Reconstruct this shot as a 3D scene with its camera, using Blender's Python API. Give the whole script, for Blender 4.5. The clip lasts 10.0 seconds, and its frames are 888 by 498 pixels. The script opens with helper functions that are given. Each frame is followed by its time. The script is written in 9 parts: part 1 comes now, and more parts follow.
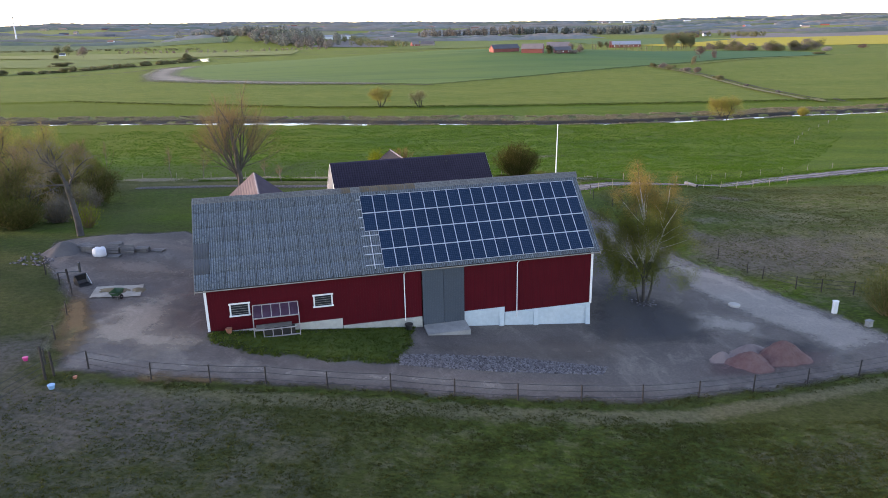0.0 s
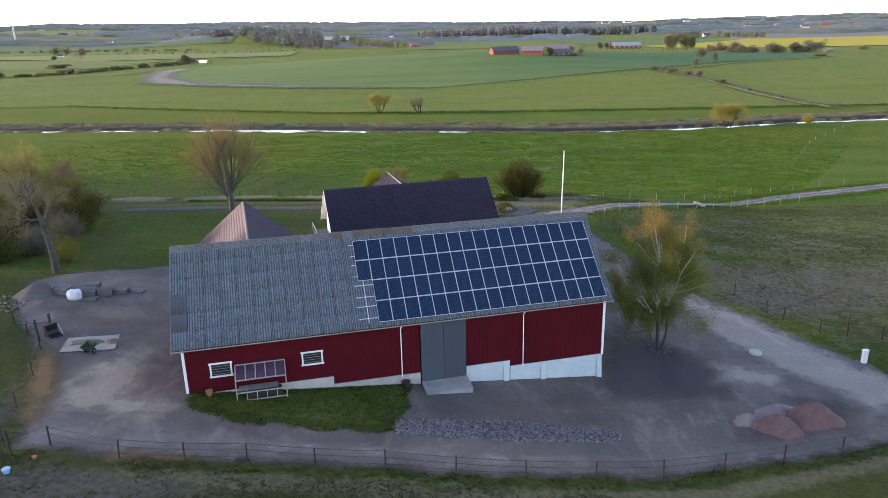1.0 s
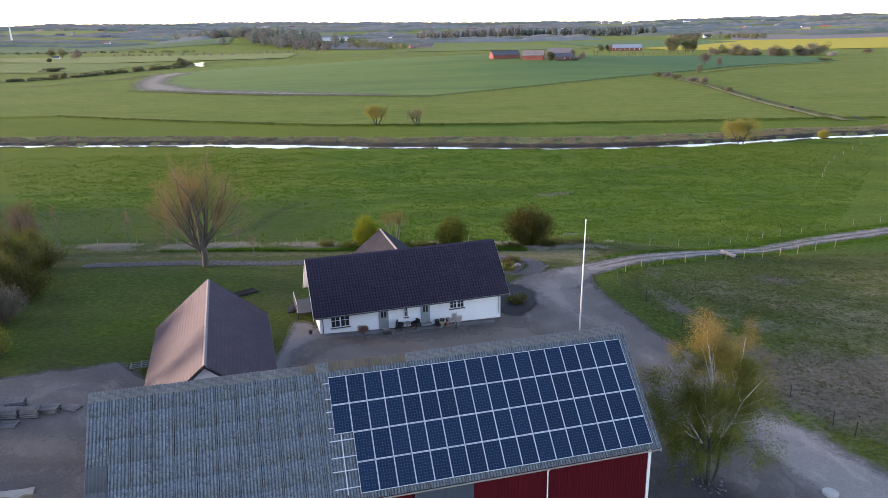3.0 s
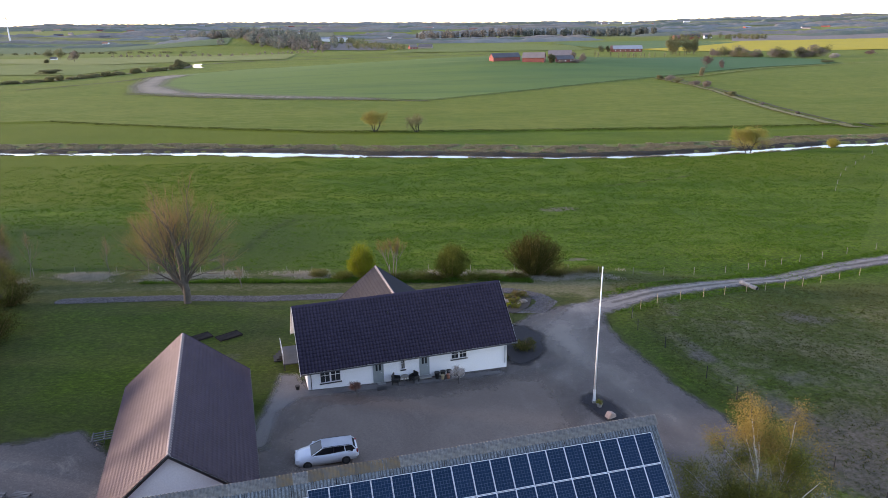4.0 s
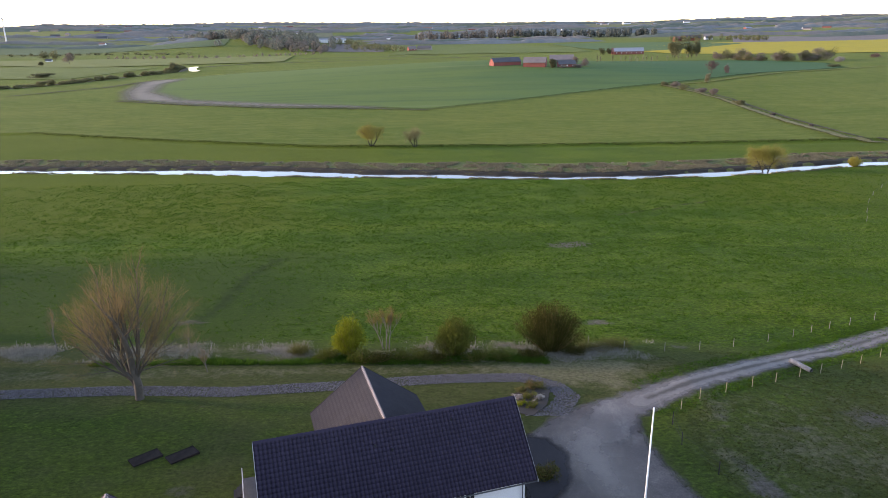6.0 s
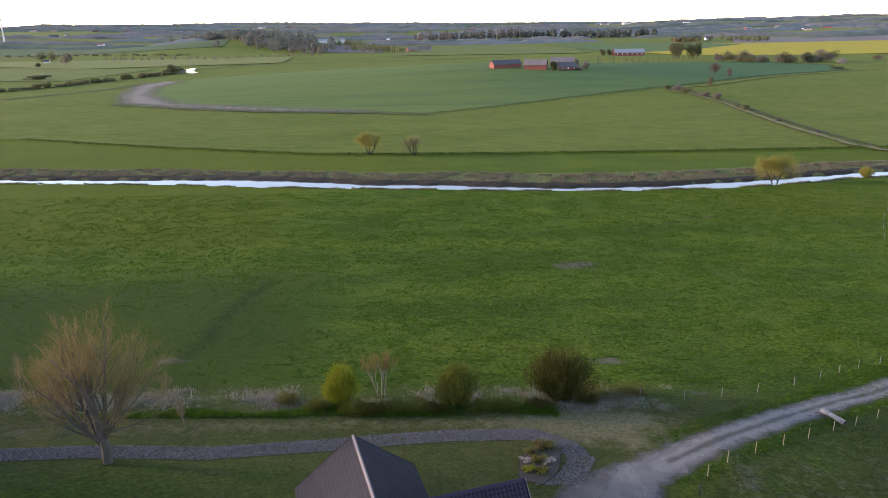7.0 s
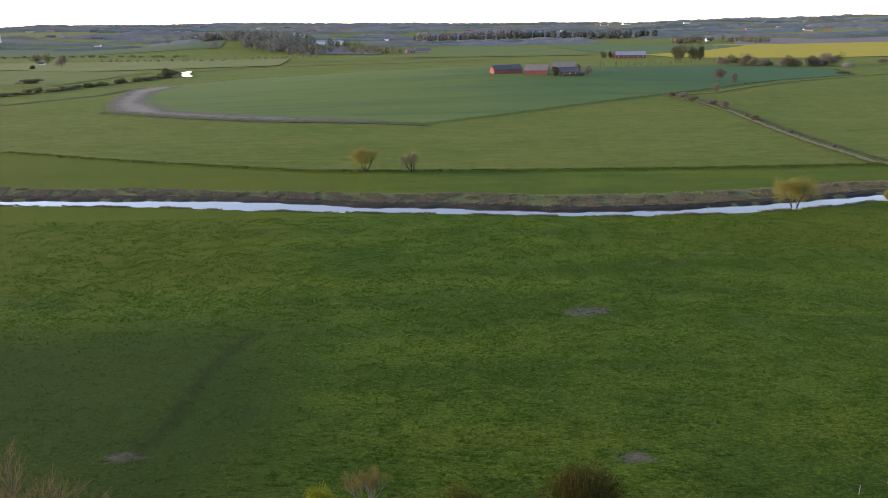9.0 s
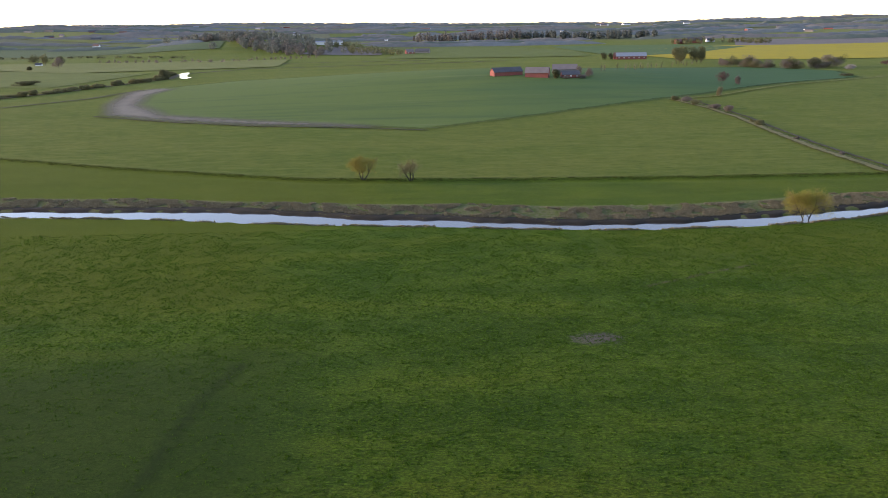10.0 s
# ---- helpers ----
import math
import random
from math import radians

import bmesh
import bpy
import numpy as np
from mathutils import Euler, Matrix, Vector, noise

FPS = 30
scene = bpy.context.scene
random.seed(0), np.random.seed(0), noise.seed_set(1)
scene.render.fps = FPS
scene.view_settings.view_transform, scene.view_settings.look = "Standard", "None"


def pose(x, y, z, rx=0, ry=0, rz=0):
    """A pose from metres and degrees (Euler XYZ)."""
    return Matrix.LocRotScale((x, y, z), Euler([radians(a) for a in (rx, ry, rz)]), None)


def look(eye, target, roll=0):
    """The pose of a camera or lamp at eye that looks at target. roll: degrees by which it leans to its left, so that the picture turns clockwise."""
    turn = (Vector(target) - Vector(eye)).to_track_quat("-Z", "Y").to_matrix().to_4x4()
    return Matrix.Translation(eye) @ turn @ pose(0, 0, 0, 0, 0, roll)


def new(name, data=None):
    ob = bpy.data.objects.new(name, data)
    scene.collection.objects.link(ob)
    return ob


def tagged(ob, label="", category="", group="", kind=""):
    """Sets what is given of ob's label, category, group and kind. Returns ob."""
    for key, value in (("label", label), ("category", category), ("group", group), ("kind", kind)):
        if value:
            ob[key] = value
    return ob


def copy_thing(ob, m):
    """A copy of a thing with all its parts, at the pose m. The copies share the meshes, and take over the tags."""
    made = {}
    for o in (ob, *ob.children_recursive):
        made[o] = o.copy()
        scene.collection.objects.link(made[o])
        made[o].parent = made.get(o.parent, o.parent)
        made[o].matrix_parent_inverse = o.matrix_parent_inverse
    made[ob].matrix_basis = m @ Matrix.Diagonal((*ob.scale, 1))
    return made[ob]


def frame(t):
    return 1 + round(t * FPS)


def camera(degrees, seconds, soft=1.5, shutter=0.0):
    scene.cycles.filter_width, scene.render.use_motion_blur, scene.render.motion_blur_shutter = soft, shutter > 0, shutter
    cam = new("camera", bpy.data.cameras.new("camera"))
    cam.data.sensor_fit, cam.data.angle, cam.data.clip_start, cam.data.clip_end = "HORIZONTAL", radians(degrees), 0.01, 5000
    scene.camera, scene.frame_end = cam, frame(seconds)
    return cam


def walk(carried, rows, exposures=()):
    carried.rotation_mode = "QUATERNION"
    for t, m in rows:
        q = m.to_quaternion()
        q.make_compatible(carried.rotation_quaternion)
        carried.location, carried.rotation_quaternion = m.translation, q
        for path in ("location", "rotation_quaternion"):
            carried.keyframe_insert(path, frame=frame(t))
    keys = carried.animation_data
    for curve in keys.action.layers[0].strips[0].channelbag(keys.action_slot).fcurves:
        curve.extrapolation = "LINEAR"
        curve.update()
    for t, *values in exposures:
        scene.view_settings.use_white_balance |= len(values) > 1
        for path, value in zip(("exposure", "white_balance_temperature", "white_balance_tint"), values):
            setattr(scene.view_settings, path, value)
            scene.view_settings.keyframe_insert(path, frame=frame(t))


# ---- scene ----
EXPOSURE, KELVIN, TINT = 2.82, 9300.0, 31.0
cam = camera(65.0, 10.0, soft=0.6)
PATH = [
    (0, (0.000, 0.000, 24.206), (0.00, 95.45, -5.62), -1.17),
    (0.5, (0.017, 2.455, 25.321), (0.05, 97.90, -4.52), -1.17),
    (1, (0.036, 5.190, 26.413), (0.10, 100.63, -3.44), -1.16),
    (1.5, (0.051, 8.175, 27.487), (0.15, 103.61, -2.38), -1.16),
    (2, (0.060, 11.382, 28.545), (0.19, 106.81, -1.33), -1.15),
    (2.5, (0.063, 14.776, 29.593), (0.23, 110.20, -0.30), -1.15),
    (3, (0.059, 18.327, 30.634), (0.25, 113.75, 0.72), -1.15),
    (3.5, (0.050, 22.002, 31.672), (0.28, 117.42, 1.75), -1.14),
    (4, (0.037, 25.770, 32.709), (0.30, 121.18, 2.77), -1.14),
    (4.5, (0.024, 29.601, 33.750), (0.32, 125.01, 3.80), -1.14),
    (5, (0.012, 33.469, 34.796), (0.34, 128.87, 4.83), -1.13),
    (5.5, (0.006, 37.351, 35.848), (0.36, 132.75, 5.87), -1.13),
    (6, (0.007, 41.228, 36.909), (0.40, 136.62, 6.91), -1.12),
    (6.5, (0.017, 45.088, 37.976), (0.44, 140.48, 7.96), -1.12),
    (7, (0.036, 48.923, 39.049), (0.49, 144.31, 9.02), -1.12),
    (7.5, (0.064, 52.732, 40.125), (0.55, 148.11, 10.08), -1.11),
    (8, (0.100, 56.525, 41.200), (0.62, 151.90, 11.14), -1.11),
    (8.5, (0.139, 60.317, 42.268), (0.69, 155.69, 12.20), -1.10),
    (9, (0.176, 64.134, 43.323), (0.76, 159.50, 13.24), -1.10),
    (9.5, (0.202, 68.012, 44.354), (0.82, 163.37, 14.25), -1.10),
    (10, (0.207, 71.998, 45.350), (0.85, 167.35, 15.23), -1.09),
]
walk(cam, [(t, look(eye, target, roll)) for t, eye, target, roll in PATH], [(0.0, EXPOSURE - 0.04, KELVIN, TINT), (2.5, EXPOSURE - 0.04, KELVIN, TINT), (4.5, EXPOSURE - 0.14, KELVIN, TINT), (7.0, EXPOSURE - 0.34, KELVIN, TINT), (10.0, EXPOSURE - 0.60, KELVIN, TINT)])

# ---- light: low evening sun behind thin haze, wide bright sky ----
SUN_AZ, SUN_EL = -82.0, 9.0          # degrees: azimuth clockwise from +y, elevation
world = bpy.data.worlds.new("world")
scene.world = world
world.use_nodes = True
wn, wl = world.node_tree.nodes, world.node_tree.links
sky = wn.new("ShaderNodeTexSky")
sky.sky_type = 'NISHITA'
sky.sun_disc = False
sky.sun_elevation = radians(SUN_EL)
sky.sun_rotation = radians(SUN_AZ)
sky.air_density, sky.dust_density, sky.ozone_density = 0.8, 0.3, 2.6
background = wn["Background"]
background.inputs["Strength"].default_value = 0.15
wl.new(sky.outputs[0], background.inputs["Color"])
sun = new("sun", bpy.data.lights.new("sun", 'SUN'))
sun.data.energy, sun.data.angle, sun.data.color = 0.95, radians(7.0), (1.0, 0.95, 0.90)
a, e = radians(SUN_AZ), radians(SUN_EL)
sun.matrix_world = look((0, 0, 0), (-math.sin(a) * math.cos(e), -math.cos(a) * math.cos(e), -math.sin(e)))

# ---- materials ----
class Nodes:
    """A small writer for node materials."""
    def __init__(self, name):
        self.m = bpy.data.materials.new(name)
        self.m.use_nodes = True
        self.t = self.m.node_tree
        self.bsdf = self.t.nodes["Principled BSDF"]
        self.out = self.t.nodes["Material Output"]
    def n(self, kind):
        return self.t.nodes.new(kind)
    def link(self, a, b):
        self.t.links.new(a, b)
    def put(self, socket, value):
        if isinstance(value, bpy.types.NodeSocket):
            self.link(value, socket)
        else:
            socket.default_value = value
    def pos(self, kind="world"):
        if kind == "world":
            return self.n("ShaderNodeNewGeometry").outputs["Position"]
        return self.n("ShaderNodeTexCoord").outputs["Object"]
    def mapped(self, vec, scale=(1, 1, 1), rot=0.0, move=(0, 0, 0)):
        node = self.n("ShaderNodeMapping")
        self.link(vec, node.inputs["Vector"])
        node.inputs["Scale"].default_value = scale
        node.inputs["Rotation"].default_value = (0, 0, rot)
        node.inputs["Location"].default_value = move
        return node.outputs[0]
    def noise(self, vec, scale, detail=4.0, rough=0.6, distortion=0.0):
        node = self.n("ShaderNodeTexNoise")
        self.link(vec, node.inputs["Vector"])
        for key, v in (("Scale", scale), ("Detail", detail), ("Roughness", rough), ("Distortion", distortion)):
            node.inputs[key].default_value = v
        return node.outputs["Fac"]
    def math(self, op, a, b=0.0, clamp=False):
        node = self.n("ShaderNodeMath")
        node.operation, node.use_clamp = op, clamp
        self.put(node.inputs[0], a)
        self.put(node.inputs[1], b)
        return node.outputs[0]
    def span(self, value, lo, hi, to_lo=0.0, to_hi=1.0):
        node = self.n("ShaderNodeMapRange")
        node.clamp = True
        self.put(node.inputs["Value"], value)
        for key, v in (("From Min", lo), ("From Max", hi), ("To Min", to_lo), ("To Max", to_hi)):
            node.inputs[key].default_value = v
        return node.outputs[0]
    def mix(self, fac, a, b, how='MIX'):
        node = self.n("ShaderNodeMix")
        node.data_type, node.blend_type = 'RGBA', how
        self.put(node.inputs[0], fac)
        for socket, v in ((node.inputs[6], a), (node.inputs[7], b)):
            self.put(socket, v if isinstance(v, bpy.types.NodeSocket) else (*v, 1.0))
        return node.outputs[2]
    def bump(self, height, strength, distance, normal=None):
        node = self.n("ShaderNodeBump")
        self.link(height, node.inputs["Height"])
        node.inputs["Strength"].default_value = strength
        node.inputs["Distance"].default_value = distance
        if normal is not None:
            self.link(normal, node.inputs["Normal"])
        return node.outputs[0]
    def attr(self, name):
        node = self.n("ShaderNodeAttribute")
        node.attribute_name = name
        return node
    def random(self):
        return self.n("ShaderNodeObjectInfo").outputs["Random"]
    def done(self, colour, rough=0.8, normal=None, metal=0.0, spec=None):
        self.put(self.bsdf.inputs["Base Color"], colour if isinstance(colour, bpy.types.NodeSocket) else (*colour, 1.0))
        self.put(self.bsdf.inputs["Roughness"], rough)
        self.bsdf.inputs["Metallic"].default_value = metal
        if spec is not None:
            self.bsdf.inputs["Specular IOR Level"].default_value = spec
        if normal is not None:
            self.link(normal, self.bsdf.inputs["Normal"])
        return self.m


def surf(name, a, b, big=0.6, small=8.0, rough=0.8, bump=0.2, depth=0.01, metal=0.0, space="object", spread=0.12, spec=None):
    """Two colours in patches and grain, with fine relief and a small change from object to object."""
    k = Nodes(name)
    p = k.pos(space)
    patch = k.span(k.noise(p, big, 5.0), 0.32, 0.68)
    grain = k.noise(p, small, 6.0, 0.7)
    colour = k.mix(patch, a, b)
    colour = k.mix(k.span(grain, 0.25, 0.75, 0.0, 0.45), colour, tuple(0.55 * (x + y) / 2 for x, y in zip(a, b)))
    tone = k.span(k.random(), 0.0, 1.0, 1.0 - spread, 1.0 + spread)
    grey = k.n("ShaderNodeCombineColor")
    for s in grey.inputs[:3]:
        k.link(tone, s)
    colour = k.mix(1.0, colour, grey.outputs[0], 'MULTIPLY')
    r = k.span(grain, 0.2, 0.8, max(0.02, rough - 0.1), min(1.0, rough + 0.1))
    return k.done(colour, r, k.bump(grain, bump, depth), metal, spec)


def feather(k, shader_socket, amount=0.9, scale=0.9, soft=None, most=1.0):
    """Lets a sheet of ground end in a ragged edge: 'edge' holds metres inside its outline."""
    edge = k.attr("edge").outputs["Fac"]
    rag = k.math('MULTIPLY', k.math('SUBTRACT', k.noise(k.pos(), scale, 6.0, 0.7), 0.5), 3.2 * amount)
    lo, hi = (-0.15 * amount, 0.25 * amount) if soft is None else (-0.3 * soft, soft)
    alpha = k.span(k.math('ADD', edge, rag), lo, hi, 0.0, most)
    clear = k.n("ShaderNodeBsdfTransparent")
    mixer = k.n("ShaderNodeMixShader")
    k.link(alpha, mixer.inputs[0])
    k.link(clear.outputs[0], mixer.inputs[1])
    k.link(shader_socket, mixer.inputs[2])
    k.link(mixer.outputs[0], k.out.inputs["Surface"])


def ground_material():
    k = Nodes("grassland")
    p = k.pos()
    zone = k.n("ShaderNodeSeparateColor")
    k.link(k.attr("zone").outputs["Color"], zone.inputs[0])
    bare, dry, lush = zone.outputs[0], zone.outputs[1], zone.outputs[2]
    far = k.attr("far").outputs["Fac"]
    wide = k.noise(p, 0.045, 5.0, 0.6)
    mid = k.noise(p, 0.35, 6.0, 0.65)
    fine = k.noise(p, 2.6, 6.0, 0.75)
    tuft = k.noise(k.mapped(p, (0.7, 1.2, 1.0)), 2.3, 6.0, 0.8)
    dull = k.mix(k.span(mid, 0.3, 0.7), (0.052, 0.061, 0.022), (0.094, 0.092, 0.040))
    green = k.mix(k.span(wide, 0.36, 0.62), (0.037, 0.101, 0.010), (0.082, 0.144, 0.013))
    band = k.noise(k.mapped(p, (0.22, 1.0, 1.0), 0.06), 0.085, 5.0, 0.55)
    green = k.mix(k.span(band, 0.50, 0.66, 0.0, 0.7), green, (0.020, 0.072, 0.006))
    green = k.mix(k.span(band, 0.46, 0.34, 0.0, 0.6), green, (0.112, 0.152, 0.014))
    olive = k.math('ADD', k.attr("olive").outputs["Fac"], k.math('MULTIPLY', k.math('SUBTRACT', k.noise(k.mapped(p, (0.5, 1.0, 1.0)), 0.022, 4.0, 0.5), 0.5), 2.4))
    green = k.mix(k.span(tuft, 0.48, 0.62, 0.0, 0.8), green, (0.011, 0.036, 0.006))
    green = k.mix(k.span(tuft, 0.47, 0.37, 0.0, 0.85), green, (0.106, 0.210, 0.022))
    green = k.mix(k.span(olive, 0.1, 0.9, 0.0, 0.65), green, (0.098, 0.122, 0.010))
    # Negative values darken the turf; in the west this paints tree shade.
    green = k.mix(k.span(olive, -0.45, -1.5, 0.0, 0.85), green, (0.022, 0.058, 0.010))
    c = k.mix(lush, dull, green)
    farm = k.mix(k.span(k.noise(k.mapped(p, (0.4, 1.0, 1.0)), 0.022, 6.0), 0.35, 0.65), (0.097, 0.145, 0.024), (0.155, 0.175, 0.038))
    farm = k.mix(k.span(k.noise(k.mapped(p, (0.16, 0.7, 1.0)), 0.55, 6.0, 0.8), 0.44, 0.66, 0.0, 0.8), farm, (0.063, 0.114, 0.018))
    farm = k.mix(k.span(k.noise(k.mapped(p, (0.3, 1.0, 1.0)), 0.22, 6.0, 0.75), 0.46, 0.66, 0.0, 0.6), farm, (0.200, 0.218, 0.056))
    farm = k.mix(k.span(k.noise(k.mapped(p, (0.5, 1.0, 1.0)), 0.5, 6.0, 0.8), 0.50, 0.64, 0.0, 0.7), farm, (0.046, 0.096, 0.018))
    c = k.mix(far, c, farm)
    # Far ground colour: woodland tone with painted haze mixed in.
    hazed_woods = k.mix(k.noise(p, 0.012, 6.0, 0.7), (0.105, 0.120, 0.088), (0.165, 0.170, 0.140))
    c = k.mix(k.attr("woods").outputs["Fac"], c, hazed_woods)
    straw = k.mix(fine, (0.140, 0.126, 0.074), (0.225, 0.205, 0.130))
    dry_mask = k.span(k.math('ADD', dry, k.math('MULTIPLY', k.math('SUBTRACT', k.noise(p, 0.8, 7.0, 0.75), 0.5), 1.9)), 0.35, 0.8, 0.0, 0.9)
    c = k.mix(dry_mask, c, straw)
    soil = k.mix(mid, (0.102, 0.088, 0.076), (0.165, 0.143, 0.123))
    bare_mask = k.span(k.math('ADD', bare, k.math('MULTIPLY', k.math('SUBTRACT', k.noise(p, 0.55, 7.0, 0.75), 0.5), 1.4)), 0.4, 0.75)
    c = k.mix(bare_mask, c, soil)
    c = k.mix(k.span(fine, 0.40, 0.62, 0.0, 0.8), c, k.mix(0.65, c, (0.009, 0.021, 0.004)))
    c = k.mix(k.span(k.noise(p, 1.1, 6.0, 0.8), 0.51, 0.66, 0.0, 0.5), c, k.mix(0.4, c, (0.100, 0.155, 0.028)))
    h = k.math('ADD', k.math('MULTIPLY', tuft, 1.3), k.math('MULTIPLY', fine, 0.6))
    k.done(c, 0.95, k.bump(h, 1.0, 0.30), spec=0.05)
    k.bsdf.inputs["Sheen Weight"].default_value = 0.035
    k.bsdf.inputs["Sheen Roughness"].default_value = 0.45
    k.bsdf.inputs["Sheen Tint"].default_value = (0.62, 0.66, 0.22, 1.0)
    return k.m


def gravel_material(name, a, b, pale, reach=0.6, scrape=0.5, soft=None, most=1.0):
    k = Nodes(name)
    p = k.pos()
    big = k.noise(p, 0.11, 6.0, 0.62, 1.2)
    mid = k.noise(k.mapped(p, (1.0, 0.55, 1.0)), 0.5, 6.0, 0.65, 0.8)
    grit = k.noise(p, 9.0, 5.0, 0.8)
    c = k.mix(k.span(big, 0.36, 0.64), a, b)
    c = k.mix(k.span(mid, 0.54, 0.72, 0.0, scrape), c, pale)
    speck = k.noise(p, 4.5, 5.0, 0.85)
    c = k.mix(k.span(speck, 0.48, 0.66, 0.0, 0.25), c, tuple(0.45 * v for v in a))
    c = k.mix(k.span(speck, 0.47, 0.33, 0.0, 0.22), c, pale)
    c = k.mix(k.span(grit, 0.35, 0.75, 0.0, 0.5), c, tuple(0.5 * v for v in a))
    k.done(c, 0.92, k.bump(grit, 0.6, 0.03), spec=0.2)
    feather(k, k.bsdf.outputs[0], reach, 0.9 if soft is None else 0.45, soft, most)
    return k.m


def crop_material(name, a, b, streak, along=0.0, reach=2.0, scale=0.05, soft=None):
    k = Nodes(name)
    p = k.pos()
    c = k.mix(k.span(k.noise(p, scale, 6.0, 0.6), 0.35, 0.65), a, b)
    rows = k.noise(k.mapped(p, (0.06, 1.0, 1.0), along), 0.12, 5.0, 0.7)
    c = k.mix(k.span(rows, 0.5, 0.7, 0.0, 0.6), c, streak)
    fine = k.noise(p, 1.4, 5.0, 0.7)
    c = k.mix(k.span(fine, 0.3, 0.8, 0.0, 0.35), c, tuple(0.5 * v for v in a))
    k.done(c, 0.95, k.bump(fine, 0.7, 0.25), spec=0.15)
    feather(k, k.bsdf.outputs[0], reach, 0.25, soft)
    return k.m


def hill_crop_material():
    """Young cereal: thin and yellowish where it grows poorly to the west, dense and bluish to the east, with pale streaks."""
    k = Nodes("young_wheat_hill")
    p = k.pos()
    place_x = k.n("ShaderNodeSeparateXYZ")
    k.link(p, place_x.inputs[0])
    drift = k.math('MULTIPLY', k.math('SUBTRACT', k.noise(k.mapped(p, (0.4, 1.0, 1.0)), 0.012, 5.0, 0.6), 0.5), 420.0)
    dense = k.span(k.math('ADD', place_x.outputs[0], drift), 10.0, 240.0)
    c = k.mix(dense, (0.104, 0.156, 0.036), (0.038, 0.110, 0.038))
    c = k.mix(k.span(k.noise(k.mapped(p, (0.12, 1.0, 1.0), 0.15), 0.05, 6.0, 0.7), 0.50, 0.68, 0.0, 0.55), c, (0.030, 0.080, 0.028))
    c = k.mix(k.span(k.noise(k.mapped(p, (0.10, 1.0, 1.0), 0.15), 0.06, 6.0, 0.7), 0.60, 0.72, 0.0, 0.5), c, (0.190, 0.200, 0.095))
    fine = k.noise(p, 0.9, 5.0, 0.75)
    c = k.mix(k.span(fine, 0.4, 0.7, 0.0, 0.4), c, (0.040, 0.075, 0.025))
    k.done(c, 0.95, k.bump(fine, 0.7, 0.25), spec=0.1)
    feather(k, k.bsdf.outputs[0], 3.0, 0.12, 9.0)
    return k.m


def leaf_material(name, a, b, clear=0.25):
    k = Nodes(name)
    island = k.n("ShaderNodeNewGeometry").outputs["Random Per Island"]
    c = k.mix(island, a, b)
    c = k.mix(k.span(k.noise(k.pos("object"), 0.8, 3.0), 0.35, 0.65, 0.0, 0.5), c, tuple(0.55 * v for v in a))
    k.done(c, 0.8, spec=0.08)
    thin = k.n("ShaderNodeBsdfTranslucent")
    k.link(c, thin.inputs["Color"])
    mixer = k.n("ShaderNodeMixShader")
    mixer.inputs[0].default_value = clear
    k.link(k.bsdf.outputs[0], mixer.inputs[1])
    k.link(thin.outputs[0], mixer.inputs[2])
    k.link(mixer.outputs[0], k.out.inputs["Surface"])
    return k.m


def wood_paint(name, a, b):
    """Painted vertical boards: dulled streaks that run down the boards."""
    k = Nodes(name)
    p = k.pos("object")
    streak = k.noise(k.mapped(p, (5.0, 5.0, 0.35)), 1.0, 5.0, 0.7)
    patch = k.noise(p, 0.35, 4.0)
    c = k.mix(k.span(streak, 0.3, 0.7), a, b)
    c = k.mix(k.span(patch, 0.4, 0.7, 0.0, 0.35), c, tuple(0.7 * v for v in a))
    return k.done(c, k.span(streak, 0.2, 0.8, 0.6, 0.85), k.bump(streak, 0.3, 0.006), spec=0.12)


SHEET_WAVES, SHEET_W = 6, 1.0488     # corrugations on a sheet and its width


